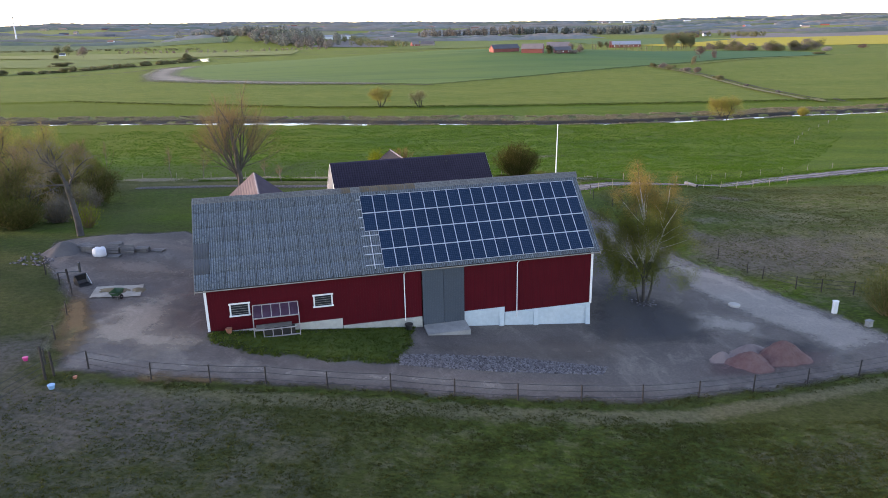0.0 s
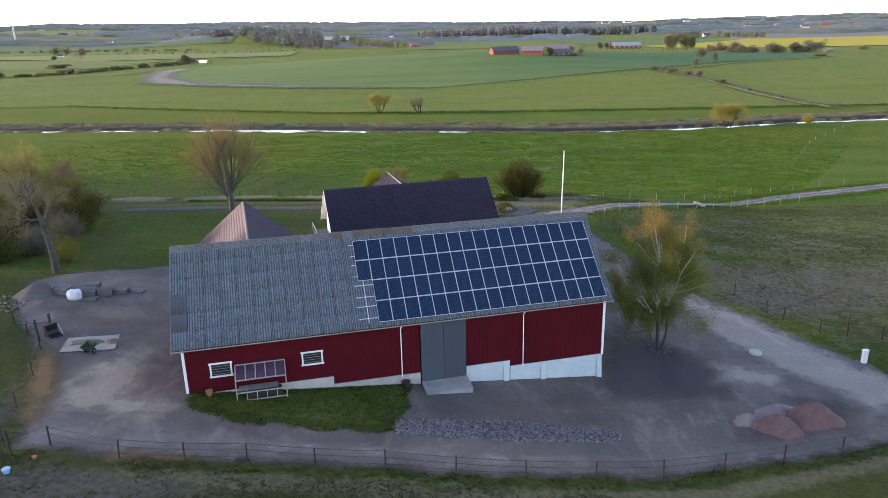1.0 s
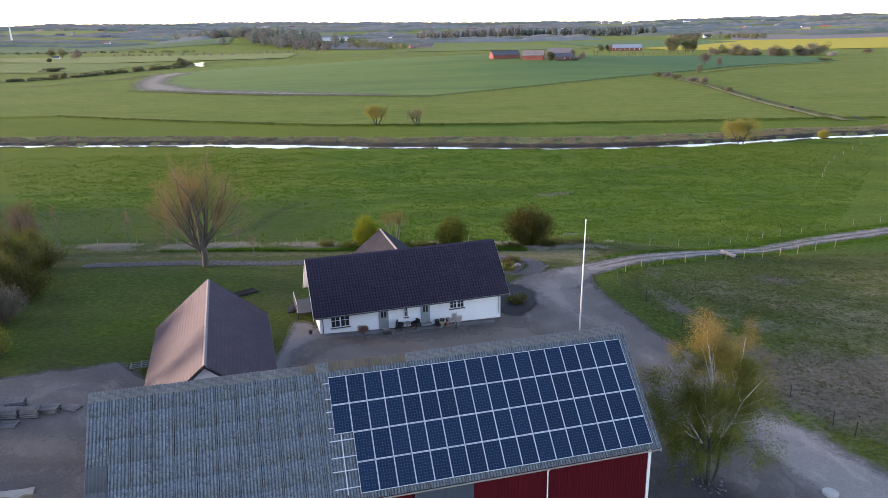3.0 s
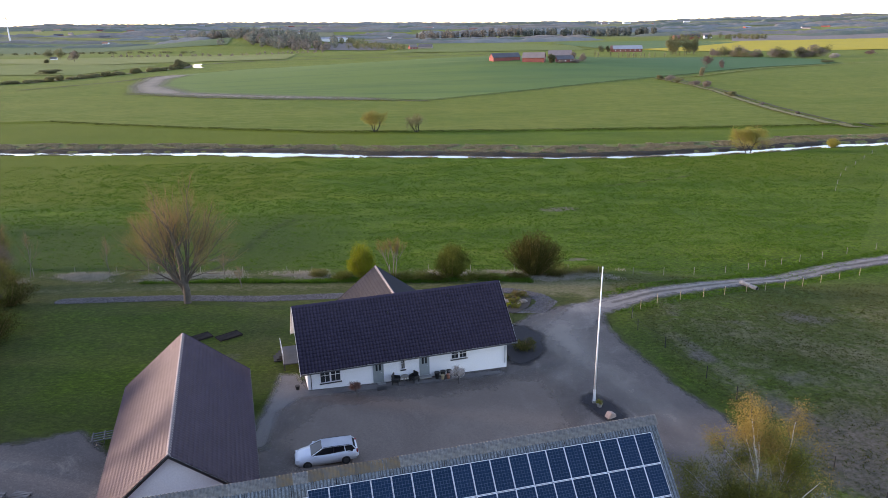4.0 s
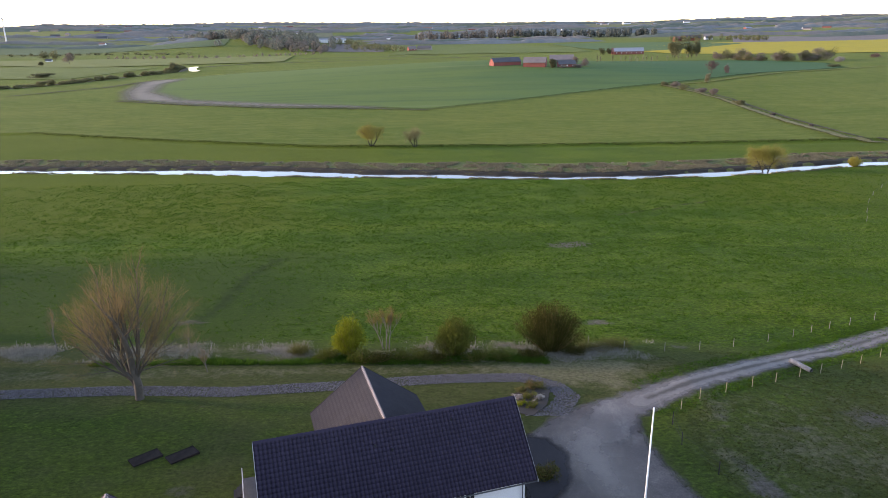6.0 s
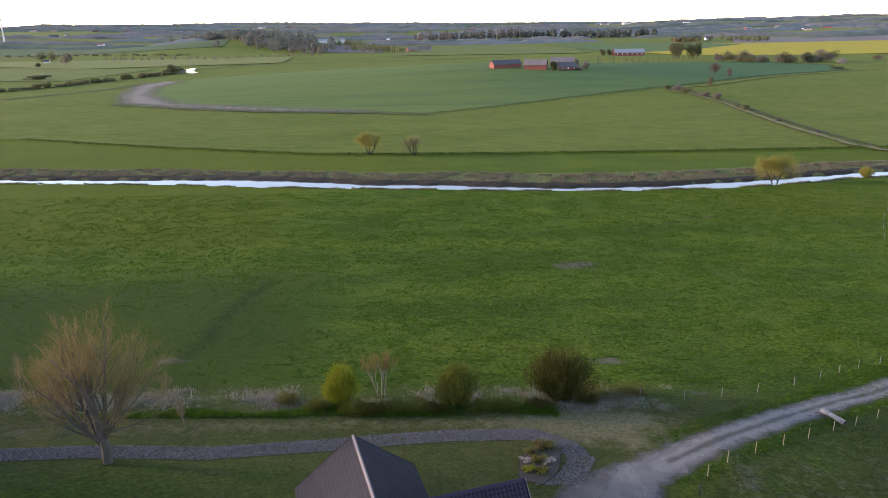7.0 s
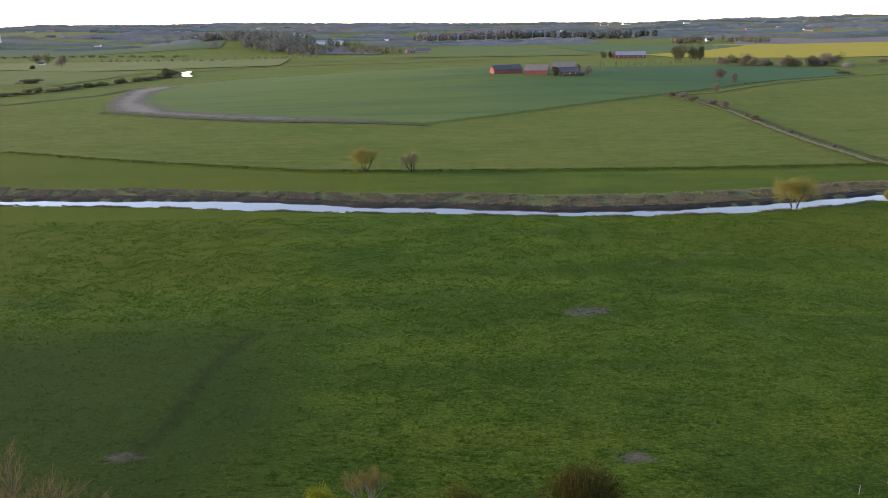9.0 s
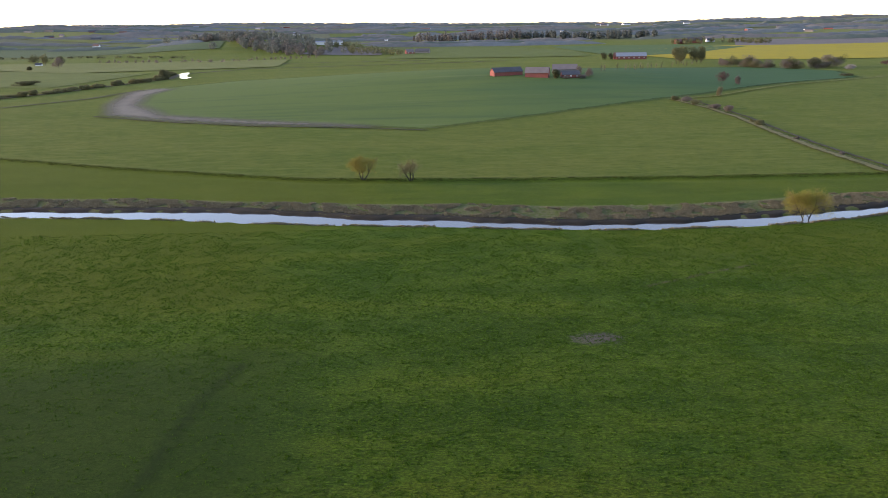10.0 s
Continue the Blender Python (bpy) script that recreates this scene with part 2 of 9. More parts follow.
def sheet_material():
    """Old fibre-cement roof sheets: blue-grey, streaked and lichen-spotted."""
    k = Nodes("fibre_cement")
    p = k.pos()
    local = k.n("ShaderNodeVectorMath")
    k.link(k.pos("object"), local.inputs[0])
    shift = k.n("ShaderNodeCombineXYZ")
    k.link(k.math('MULTIPLY', k.random(), 61.0), shift.inputs[0])
    k.link(k.math('MULTIPLY', k.random(), 17.0), shift.inputs[2])
    k.link(shift.outputs[0], local.inputs[1])
    blotch = k.noise(p, 0.7, 6.0, 0.7)
    streak = k.noise(k.mapped(local.outputs[0], (9.0, 0.5, 1.0), 0.0), 1.4, 6.0, 0.75)
    spot = k.noise(p, 14.0, 4.0, 0.8)
    c = k.mix(k.span(streak, 0.34, 0.68), (0.076, 0.102, 0.130), (0.156, 0.203, 0.250))
    c = k.mix(k.span(blotch, 0.45, 0.7, 0.0, 0.35), c, (0.105, 0.124, 0.132))
    c = k.mix(k.span(k.noise(p, 5.5, 5.0, 0.8), 0.50, 0.60, 0.0, 0.75), c, (0.034, 0.042, 0.052))
    c = k.mix(k.span(k.noise(p, 0.23, 5.0, 0.7), 0.56, 0.70, 0.0, 0.55), c, (0.070, 0.085, 0.105))
    c = k.mix(k.span(spot, 0.55, 0.66, 0.0, 0.85), c, (0.33, 0.38, 0.41))
    c = k.mix(k.span(spot, 0.42, 0.30, 0.0, 0.6), c, (0.050, 0.056, 0.056))
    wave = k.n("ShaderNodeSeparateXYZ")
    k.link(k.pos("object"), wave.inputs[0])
    # Trough darkening is painted in, so the corrugation shows under soft light.
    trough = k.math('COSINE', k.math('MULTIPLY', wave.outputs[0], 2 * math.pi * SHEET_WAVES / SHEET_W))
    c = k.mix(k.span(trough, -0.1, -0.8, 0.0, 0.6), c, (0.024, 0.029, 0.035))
    tone = k.span(k.random(), 0.0, 1.0, 0.97, 1.02)
    grey = k.n("ShaderNodeCombineColor")
    for s in grey.inputs[:3]:
        k.link(tone, s)
    c = k.mix(1.0, c, grey.outputs[0], 'MULTIPLY')
    return k.done(c, 0.85, k.bump(spot, 0.3, 0.01), spec=0.3)


def cell_material():
    """Dark blue silicon cells, six by ten to a panel, with pale lines between and thin busbars, under glass."""
    k = Nodes("solar_cells")
    p = k.n("ShaderNodeSeparateXYZ")
    k.link(k.pos("object"), p.inputs[0])
    def line(axis, pitch, width):
        cell = k.math('FRACT', k.math('DIVIDE', p.outputs[axis], pitch))
        return k.math('GREATER_THAN', k.math('ABSOLUTE', k.math('SUBTRACT', cell, 0.5)), 0.5 - width)
    gap = k.math('MAXIMUM', line(0, 0.157, 0.035), line(1, 0.159, 0.035))
    bus = line(0, 0.157 / 3, 0.03)
    shade = k.noise(k.pos("object"), 5.0, 3.0)
    c = k.mix(shade, (0.001, 0.014, 0.032), (0.002, 0.020, 0.046))
    c = k.mix(k.span(k.random(), 0.0, 1.0, 0.0, 0.3), c, (0.004, 0.030, 0.072))
    c = k.mix(k.math('MULTIPLY', bus, 0.13), c, (0.20, 0.22, 0.27))
    c = k.mix(k.math('MULTIPLY', gap, 0.36), c, (0.16, 0.20, 0.30))
    k.done(c, 0.22, spec=0.05)
    return k.m


def water_material():
    k = Nodes("river_water")
    p = k.pos()
    ripple = k.noise(k.mapped(p, (0.6, 1.6, 1.0)), 1.2, 4.0)
    k.done((0.10, 0.105, 0.11), 0.05, k.bump(ripple, 0.06, 0.05))
    return k.m


def tile_roof(name, a, b, rough=0.45, pitch=0.30):
    k = Nodes(name)
    p = k.pos("object")
    across = k.n("ShaderNodeSeparateXYZ")
    k.link(p, across.inputs[0])
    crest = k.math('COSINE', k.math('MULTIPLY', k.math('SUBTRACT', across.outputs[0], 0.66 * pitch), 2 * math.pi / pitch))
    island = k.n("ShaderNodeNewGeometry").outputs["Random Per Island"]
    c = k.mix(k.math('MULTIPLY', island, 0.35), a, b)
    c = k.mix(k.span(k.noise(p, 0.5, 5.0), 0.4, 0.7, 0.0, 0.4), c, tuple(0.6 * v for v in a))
    # Hollows painted darker, standing in for the ribs' weak shading.
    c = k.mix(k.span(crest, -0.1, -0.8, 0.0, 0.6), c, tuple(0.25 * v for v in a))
    return k.done(c, rough, k.bump(k.noise(p, 18.0, 4.0), 0.15, 0.006), spec=0.18)


M = {
    "ground": ground_material(),
    "yard": gravel_material("yard_gravel", (0.088, 0.075, 0.071), (0.146, 0.122, 0.110), (0.30, 0.255, 0.215), 0.7, 0.55, 0.7),
    "track": gravel_material("track_gravel", (0.135, 0.122, 0.116), (0.190, 0.170, 0.158), (0.33, 0.29, 0.25), 0.8, 0.6, 0.9),
    "lawn": gravel_material("rough_grass", (0.030, 0.058, 0.010), (0.072, 0.102, 0.020), (0.125, 0.120, 0.045), 1.1, 0.7, 0.9),
    "rapeseed": crop_material("rapeseed_crop", (0.43, 0.315, 0.020), (0.35, 0.275, 0.025), (0.17, 0.185, 0.03), 0.3),
    "hill_crop": hill_crop_material(),
    "wheat": crop_material("young_wheat", (0.054, 0.114, 0.031), (0.080, 0.141, 0.040), (0.116, 0.168, 0.057), 0.1),
    "wheat_far": crop_material("far_crop", (0.095, 0.130, 0.020), (0.125, 0.155, 0.028), (0.085, 0.115, 0.02), -0.1),
    "plough": crop_material("bare_soil", (0.150, 0.125, 0.110), (0.200, 0.170, 0.150), (0.24, 0.21, 0.19), 0.2),
    "headland": crop_material("bare_headland_soil", (0.190, 0.165, 0.132), (0.240, 0.208, 0.168), (0.20, 0.20, 0.12), 0.2, 4.0, 0.05, 14.0),
    "water": water_material(),
    "reed": leaf_material("dead_reed", (0.150, 0.130, 0.080), (0.300, 0.265, 0.180), 0.25),
    "red": wood_paint("falu_red_boards", (0.076, 0.0035, 0.0085), (0.104, 0.0055, 0.011)),
    "plaster": surf("white_plaster", (0.80, 0.81, 0.82), (0.86, 0.86, 0.86), 0.5, 9.0, 0.85, 0.15, 0.01, spread=0.02),
    "plinth": surf("white_limewash", (0.37, 0.47, 0.52), (0.46, 0.55, 0.59), 0.5, 3.0, 0.9, 0.12, 0.02, spread=0.03),
    "plinth_dirty": surf("dirty_limewash", (0.30, 0.30, 0.28), (0.44, 0.44, 0.41), 0.9, 6.0, 0.9, 0.3, 0.02),
    "concrete": surf("concrete", (0.17, 0.172, 0.172), (0.28, 0.278, 0.268), 0.9, 9.0, 0.9, 0.3, 0.01),
    "white": surf("white_paint", (0.74, 0.75, 0.76), (0.80, 0.80, 0.80), 1.0, 12.0, 0.45, 0.08, 0.004, spread=0.04),
    "doorgrey": surf("grey_blue_sheet_steel", (0.040, 0.062, 0.085), (0.054, 0.077, 0.102), 0.5, 8.0, 0.5, 0.05, 0.003),
    "sagegrey": surf("grey_green_door_paint", (0.22, 0.26, 0.26), (0.27, 0.31, 0.31), 0.8, 9.0, 0.5, 0.05, 0.003),
    "sheet": sheet_material(),
    "sheet_dark": surf("newer_dark_sheet", (0.048, 0.056, 0.070), (0.07, 0.08, 0.095), 0.9, 9.0, 0.8, 0.2, 0.01),
    "lichen": surf("orange_lichen_ridge", (0.150, 0.098, 0.050), (0.085, 0.085, 0.082), 2.6, 14.0, 0.95, 0.4, 0.02),
    "ridge": surf("mossy_ridge_cap", (0.060, 0.062, 0.064), (0.19, 0.19, 0.185), 5.0, 14.0, 0.95, 0.4, 0.02),
    "cells": cell_material(),
    "alu": surf("anodised_aluminium", (0.62, 0.64, 0.67), (0.70, 0.71, 0.73), 2.0, 20.0, 0.35, 0.03, 0.002, 0.6),
    "tile_black": tile_roof("black_glazed_tile", (0.030, 0.023, 0.042), (0.046, 0.036, 0.062), 0.6),
    "tile_ridge": tile_roof("pale_ridge_tile", (0.30, 0.25, 0.245), (0.36, 0.30, 0.29), 0.6),
    "tile_grey": tile_roof("grey_concrete_tile", (0.030, 0.031, 0.040), (0.044, 0.045, 0.056), 0.85),
    "tile_brown": tile_roof("brown_concrete_tile", (0.050, 0.036, 0.054), (0.078, 0.057, 0.082), 0.55),
    "glass": surf("dark_window_glass", (0.020, 0.024, 0.028), (0.030, 0.034, 0.038), 0.4, 3.0, 0.05, 0.0, 0.001, spec=0.6),
    "black": surf("black_plastic", (0.012, 0.012, 0.013), (0.02, 0.02, 0.022), 3.0, 20.0, 0.5, 0.1, 0.003),
    "darkwood": surf("dark_weathered_wood", (0.014, 0.012, 0.012), (0.030, 0.026, 0.024), 2.0, 14.0, 0.85, 0.3, 0.006),
    "greywood": surf("silver_grey_wood", (0.19, 0.175, 0.155), (0.30, 0.28, 0.25), 2.0, 14.0, 0.85, 0.3, 0.006),
    "newwood": surf("pale_new_post_wood", (0.30, 0.24, 0.15), (0.38, 0.31, 0.20), 2.0, 14.0, 0.8, 0.3, 0.006),
    "steel": surf("dull_dark_steel", (0.07, 0.07, 0.075), (0.12, 0.12, 0.12), 2.0, 14.0, 0.5, 0.1, 0.003, 0.7),
    "wire": surf("dark_fence_rope", (0.020, 0.020, 0.022), (0.04, 0.04, 0.042), 1.0, 8.0, 0.7, 0.0, 0.001),
    "bark": surf("grey_brown_bark", (0.036, 0.032, 0.030), (0.074, 0.065, 0.060), 1.5, 7.0, 0.95, 0.6, 0.03),
    "twig": surf("fine_brown_twigs", (0.185, 0.115, 0.050), (0.235, 0.150, 0.068), 0.8, 5.0, 0.95, 0.0, 0.01),
    "stone": surf("grey_field_stone", (0.13, 0.122, 0.128), (0.24, 0.225, 0.225), 1.5, 9.0, 0.9, 0.4, 0.02, spread=0.25),
}

# ---- the lie of the land ----
def sm(lo, hi, x):
    q = np.clip((x - lo) / (hi - lo), 0, 1)
    return q * q * (3 - 2 * q)


RUN_Y = [-600, 0, 30, 100, 106, 116, 128, 140, 152, 180, 210, 245, 300]
RUN_Z = [-6, 0.2, 1.8, 1.75, 1.35, 0.45, -1.7, -3.4, -5.0, -8.0, -9.5, -10, -10]
RIVER_X = [-700, -400, -260, -191, -148, -109, -59, -31, 4, 38, 75, 102, 132, 175, 260, 400, 700]
RIVER_Y = [380, 350, 322, 305, 298.5, 295, 286, 280.5, 278, 271.5, 271, 274, 281.5, 285, 300, 318, 350]


def river_middle(x):
    return sum(np.interp(x + d, RIVER_X, RIVER_Y) for d in (-9, -4.5, 0, 4.5, 9)) / 5


WATER_X = [-700, -400, -260, -190, -150, -110, -80, -60, -40, -22, 4, 13, 40, 56, 75, 93, 112, 134, 145, 175, 260, 400, 700]
WATER_Y = [377, 347, 319, 302, 297, 292.8, 289.5, 285.2, 281, 276.9, 274.0, 271.6, 266.8, 266.3, 266.7, 268.7, 272, 278, 280.3, 284, 297, 315, 347]
WATER_W = [5, 5, 5, 4.5, 4.1, 4.4, 5.7, 6.5, 5.3, 4.0, 4.3, 3.5, 3.1, 3.2, 3.4, 4.5, 4.4, 4.2, 4.2, 4.4, 5, 5, 5]


def water_line(x, side):
    """The water's middle (side 0), near edge (-1) or far edge (1)."""
    return sum(np.interp(x + d, WATER_X, WATER_Y) + side * np.interp(x + d, WATER_X, WATER_W) for d in (-4, 0, 4)) / 3


def water_off(x, y):
    """Metres from the river's middle, set so that both water's edges lie at 7.75."""
    mid = water_line(x, 0)
    half = water_line(x, 1) - mid + 0.45 * np.sin(0.31 * x + 1.3 * np.sin(0.11 * x)) + 0.3 * np.sin(0.83 * x + y * 0.05)
    return y - mid + np.where(y > mid, 1.0, -1.0) * (7.75 - half)


def ripple(x, y, wave, seed=0.0):
    """Smooth irregular swell in -1 to 1."""
    k = 2 * math.pi / wave
    return (np.sin(k * x + 1.7 * np.sin(0.43 * k * y + seed) + seed) + np.sin(k * 0.83 * y + 1.9 * np.sin(0.37 * k * x + 2 * seed)) + np.sin(0.61 * k * (x + y) + 3 * seed)) / 3


def ground(x, y):
    x, y = np.asarray(x, float), np.asarray(y, float)
    z = sum(np.interp(y + d, RUN_Y, RUN_Z) for d in (-4, -2, 0, 2, 4)) / 5
    w = (1 - 0.8 * sm(62, 95, y)) * (1 - sm(150, 230, y))
    z = z - 0.105 * np.clip(x, -34, 17) * w
    z = z - 0.1 * (np.clip(x, 26, 50) - 26) * sm(80, 100, y) * (1 - sm(118, 140, y))
    # the low hill beyond the river and the rising country behind
    z = z + 14 * np.exp(-(((x - 60) / 230) ** 2 + ((y - 800) / 190) ** 2)) * sm(380, 560, y)
    r = np.hypot(x, y)
    side = sm(-1500, 1800, x)
    swell = 0.5 + 0.28 * ripple(x, y, 2300, 1.0) + 0.2 * ripple(x, y, 900, 2.0)
    z = z + sm(1300, 4300, r) * ((82 - 36 * side) * sm(1800, 4500, r) + 26 * swell * sm(1300, 2600, r))
    z = z + (4 + 9 * ripple(x, y, 900, 4.0)) * sm(2000, 2700, r) * sm(600, 1500, x)
    z = z + 30 * np.exp(-(((x + 560) / 300) ** 2 + ((y - 2230) / 330) ** 2))
    # the river bed, and the raised rough far bank
    off = y - river_middle(x)
    z = z - 1.9 * (1 - sm(5.0, 9.5, np.abs(water_off(x, y)))) * sm(-900, -700, x) * (1 - sm(700, 900, x))
    z = z + 0.5 * np.exp(-((off - 14.5) / 4.0) ** 2)
    # a little unevenness of old pasture
    z = z + 0.10 * ripple(x, y, 23, 0.5) * sm(118, 140, y) + 0.05 * ripple(x, y, 7.3, 1.5) * sm(112, 130, y)
    # the dike with its ditch beyond the river
    line = np.interp(x, [-207, -141, -86, -47, 2.5, 70, 170, 300], [403, 373.5, 353, 340.3, 335.4, 331.8, 330.2, 330])
    z = z + 0.6 * np.exp(-((y - line) / 2.2) ** 2) - 0.4 * np.exp(-((y - line + 5) / 2.5) ** 2)
    return z


def vnoise(x, y, size, seed):
    """Smooth random values in 0 to 1."""
    def h(i, j):
        q = np.sin(i * 127.1 + j * 311.7 + seed * 74.7) * 43758.5453
        return q - np.floor(q)
    x, y = np.asarray(x, float) / size, np.asarray(y, float) / size
    i, j = np.floor(x), np.floor(y)
    u, v = x - i, y - j
    u, v = u * u * (3 - 2 * u), v * v * (3 - 2 * v)
    return (h(i, j) * (1 - u) + h(i + 1, j) * u) * (1 - v) + (h(i, j + 1) * (1 - u) + h(i + 1, j + 1) * u) * v


def gz(x, y):
    return float(ground(x, y))


def inside(poly, x, y):
    """Metres inside a closed outline (negative outside)."""
    poly = np.array(poly, float)
    best, odd = np.full(np.shape(x), 1e9), np.zeros(np.shape(x), bool)
    for (ax, ay), (bx, by) in zip(poly, np.roll(poly, -1, 0)):
        ex, ey = bx - ax, by - ay
        q = np.clip(((x - ax) * ex + (y - ay) * ey) / (ex * ex + ey * ey + 1e-9), 0, 1)
        best = np.minimum(best, np.hypot(x - ax - q * ex, y - ay - q * ey))
        cross = (ay > y) != (by > y)
        odd ^= cross & (x < ex * (y - ay) / (ey if abs(ey) > 1e-9 else 1e-9) + ax)
    return np.where(odd, best, -best)


def beside(line, x, y):
    """Distance from an open line."""
    best = np.full(np.shape(x), 1e9)
    for (ax, ay), (bx, by) in zip(line, line[1:]):
        ex, ey = bx - ax, by - ay
        q = np.clip(((x - ax) * ex + (y - ay) * ey) / (ex * ex + ey * ey + 1e-9), 0, 1)
        best = np.minimum(best, np.hypot(x - ax - q * ex, y - ay - q * ey))
    return best


def grid_mesh(name, xs, ys, z, keep=None):
    nx, ny = len(xs), len(ys)
    X, Y = np.meshgrid(xs, ys)
    v = np.stack([X, Y, z], -1).reshape(-1, 3)
    i = np.arange(nx * ny).reshape(ny, nx)
    f = np.stack([i[:-1, :-1], i[:-1, 1:], i[1:, 1:], i[1:, :-1]], -1).reshape(-1, 4)
    if keep is not None:
        k = keep.reshape(-1)
        f = f[k[f].any(1)]
        used = np.unique(f)
        back = np.full(nx * ny, -1)
        back[used] = np.arange(len(used))
        v, f = v[used], back[f]
    else:
        used = np.arange(nx * ny)
    me = bpy.data.meshes.new(name)
    me.vertices.add(len(v))
    me.vertices.foreach_set("co", v.astype(np.float32).ravel())
    me.loops.add(4 * len(f))
    me.loops.foreach_set("vertex_index", f.astype(np.int32).ravel())
    me.polygons.add(len(f))
    me.polygons.foreach_set("loop_start", (4 * np.arange(len(f))).astype(np.int32))
    me.polygons.foreach_set("use_smooth", np.ones(len(f), bool))
    me.update(calc_edges=True)
    return me, used


def steps(parts):
    """Coordinates from (start, stop, step) stretches."""
    out = [np.arange(a, b, s) for a, b, s in parts] + [np.array([parts[-1][1]])]
    return np.concatenate(out)


def growing(start, stop, first, rate):
    out, s = [start], first
    while abs(out[-1]) < abs(stop):
        out.append(out[-1] + math.copysign(s, stop))
        s *= rate
    return out


# outlines of the yard, the roads and the fields
YARD = [(-24.6, 39.6), (-18.4, 39.3), (-11.5, 39.9), (-3.6, 40.0), (4.6, 40.1), (13, 41), (17.2, 42.3), (21.2, 42.9), (25.3, 43.7), (29.5, 44.8), (32.8, 45.6), (35.5, 41), (38, 30), (44, 10), (62, -45), (67, -44), (49, 11), (42.5, 31), (39, 42), (35.4, 51), (33.3, 57.1), (30.3, 62.9), (29.4, 65.2), (27.2, 67.6), (25.8, 71.5), (25.2, 75.2), (24.0, 78.6), (22.9, 80.5), (21.3, 84.0), (20.2, 87.8), (19.0, 91.7), (18.3, 95.4), (18.7, 100.4), (14, 102.4), (9.6, 99.6), (7.0, 95.2), (6.4, 88), (4, 89), (-13, 84), (-14.9, 77), (-13.5, 71.4), (-24, 69.5), (-27.8, 72.8), (-31.6, 70.2), (-35.7, 67.8), (-38.2, 66.2), (-36.8, 60.8), (-34.2, 57), (-31.6, 54), (-28.7, 49.6), (-26.9, 46.2), (-26.3, 43.9)]
TRACK = [(14.5, 97), (17.0, 101.2), (22.0, 104.3), (31.4, 110.5), (46.5, 120.2), (60, 126.8), (75, 131.5), (110, 143.5), (170, 160), (300, 190)]
PATCH = [(-17.2, 46.9), (-10.8, 48.6), (-2.2, 50.8), (-3.3, 43.9), (-8.9, 43.6), (-13.7, 44.1), (-16.6, 45.6)]
STONES = [(-3.4, 45.4), (-1.1, 45.8), (4.2, 46.3), (11.8, 45.9), (11.1, 44.6), (4.0, 43.9), (-3.2, 43.8)]
PAVED = [(-15.2, 71), (-15.2, 77.2), (-15.4, 84.5), (-13.6, 84.5), (-12.0, 81.6), (5.6, 86.4), (6.0, 85.0), (-12.2, 79.6), (-13.6, 77), (-13.2, 71)]
HUMP = [(-290, 815), (-300, 768), (-268, 650), (-235, 576), (-175, 535), (-112, 506.5), (-44, 489), (-7, 473), (65, 520), (144, 574), (178, 596), (214, 620), (312, 706), (430, 790), (470, 900), (420, 1010), (300, 1010), (200, 1000), (60, 930), (-100, 930), (-230, 900)]
SOIL = [(-292, 815), (-303, 768), (-270, 650), (-237, 575), (-175, 533), (-112, 505), (-44, 487), (-34, 492), (-60, 506), (-118, 530), (-186, 568), (-236, 645), (-262, 735), (-262, 800)]
RAPE = [(385, 1440), (405, 1290), (459, 1235), (576, 1180), (722, 1178), (1100, 1200), (1300, 1700), (1155, 1900), (685, 1945), (500, 1840), (440, 1640)]


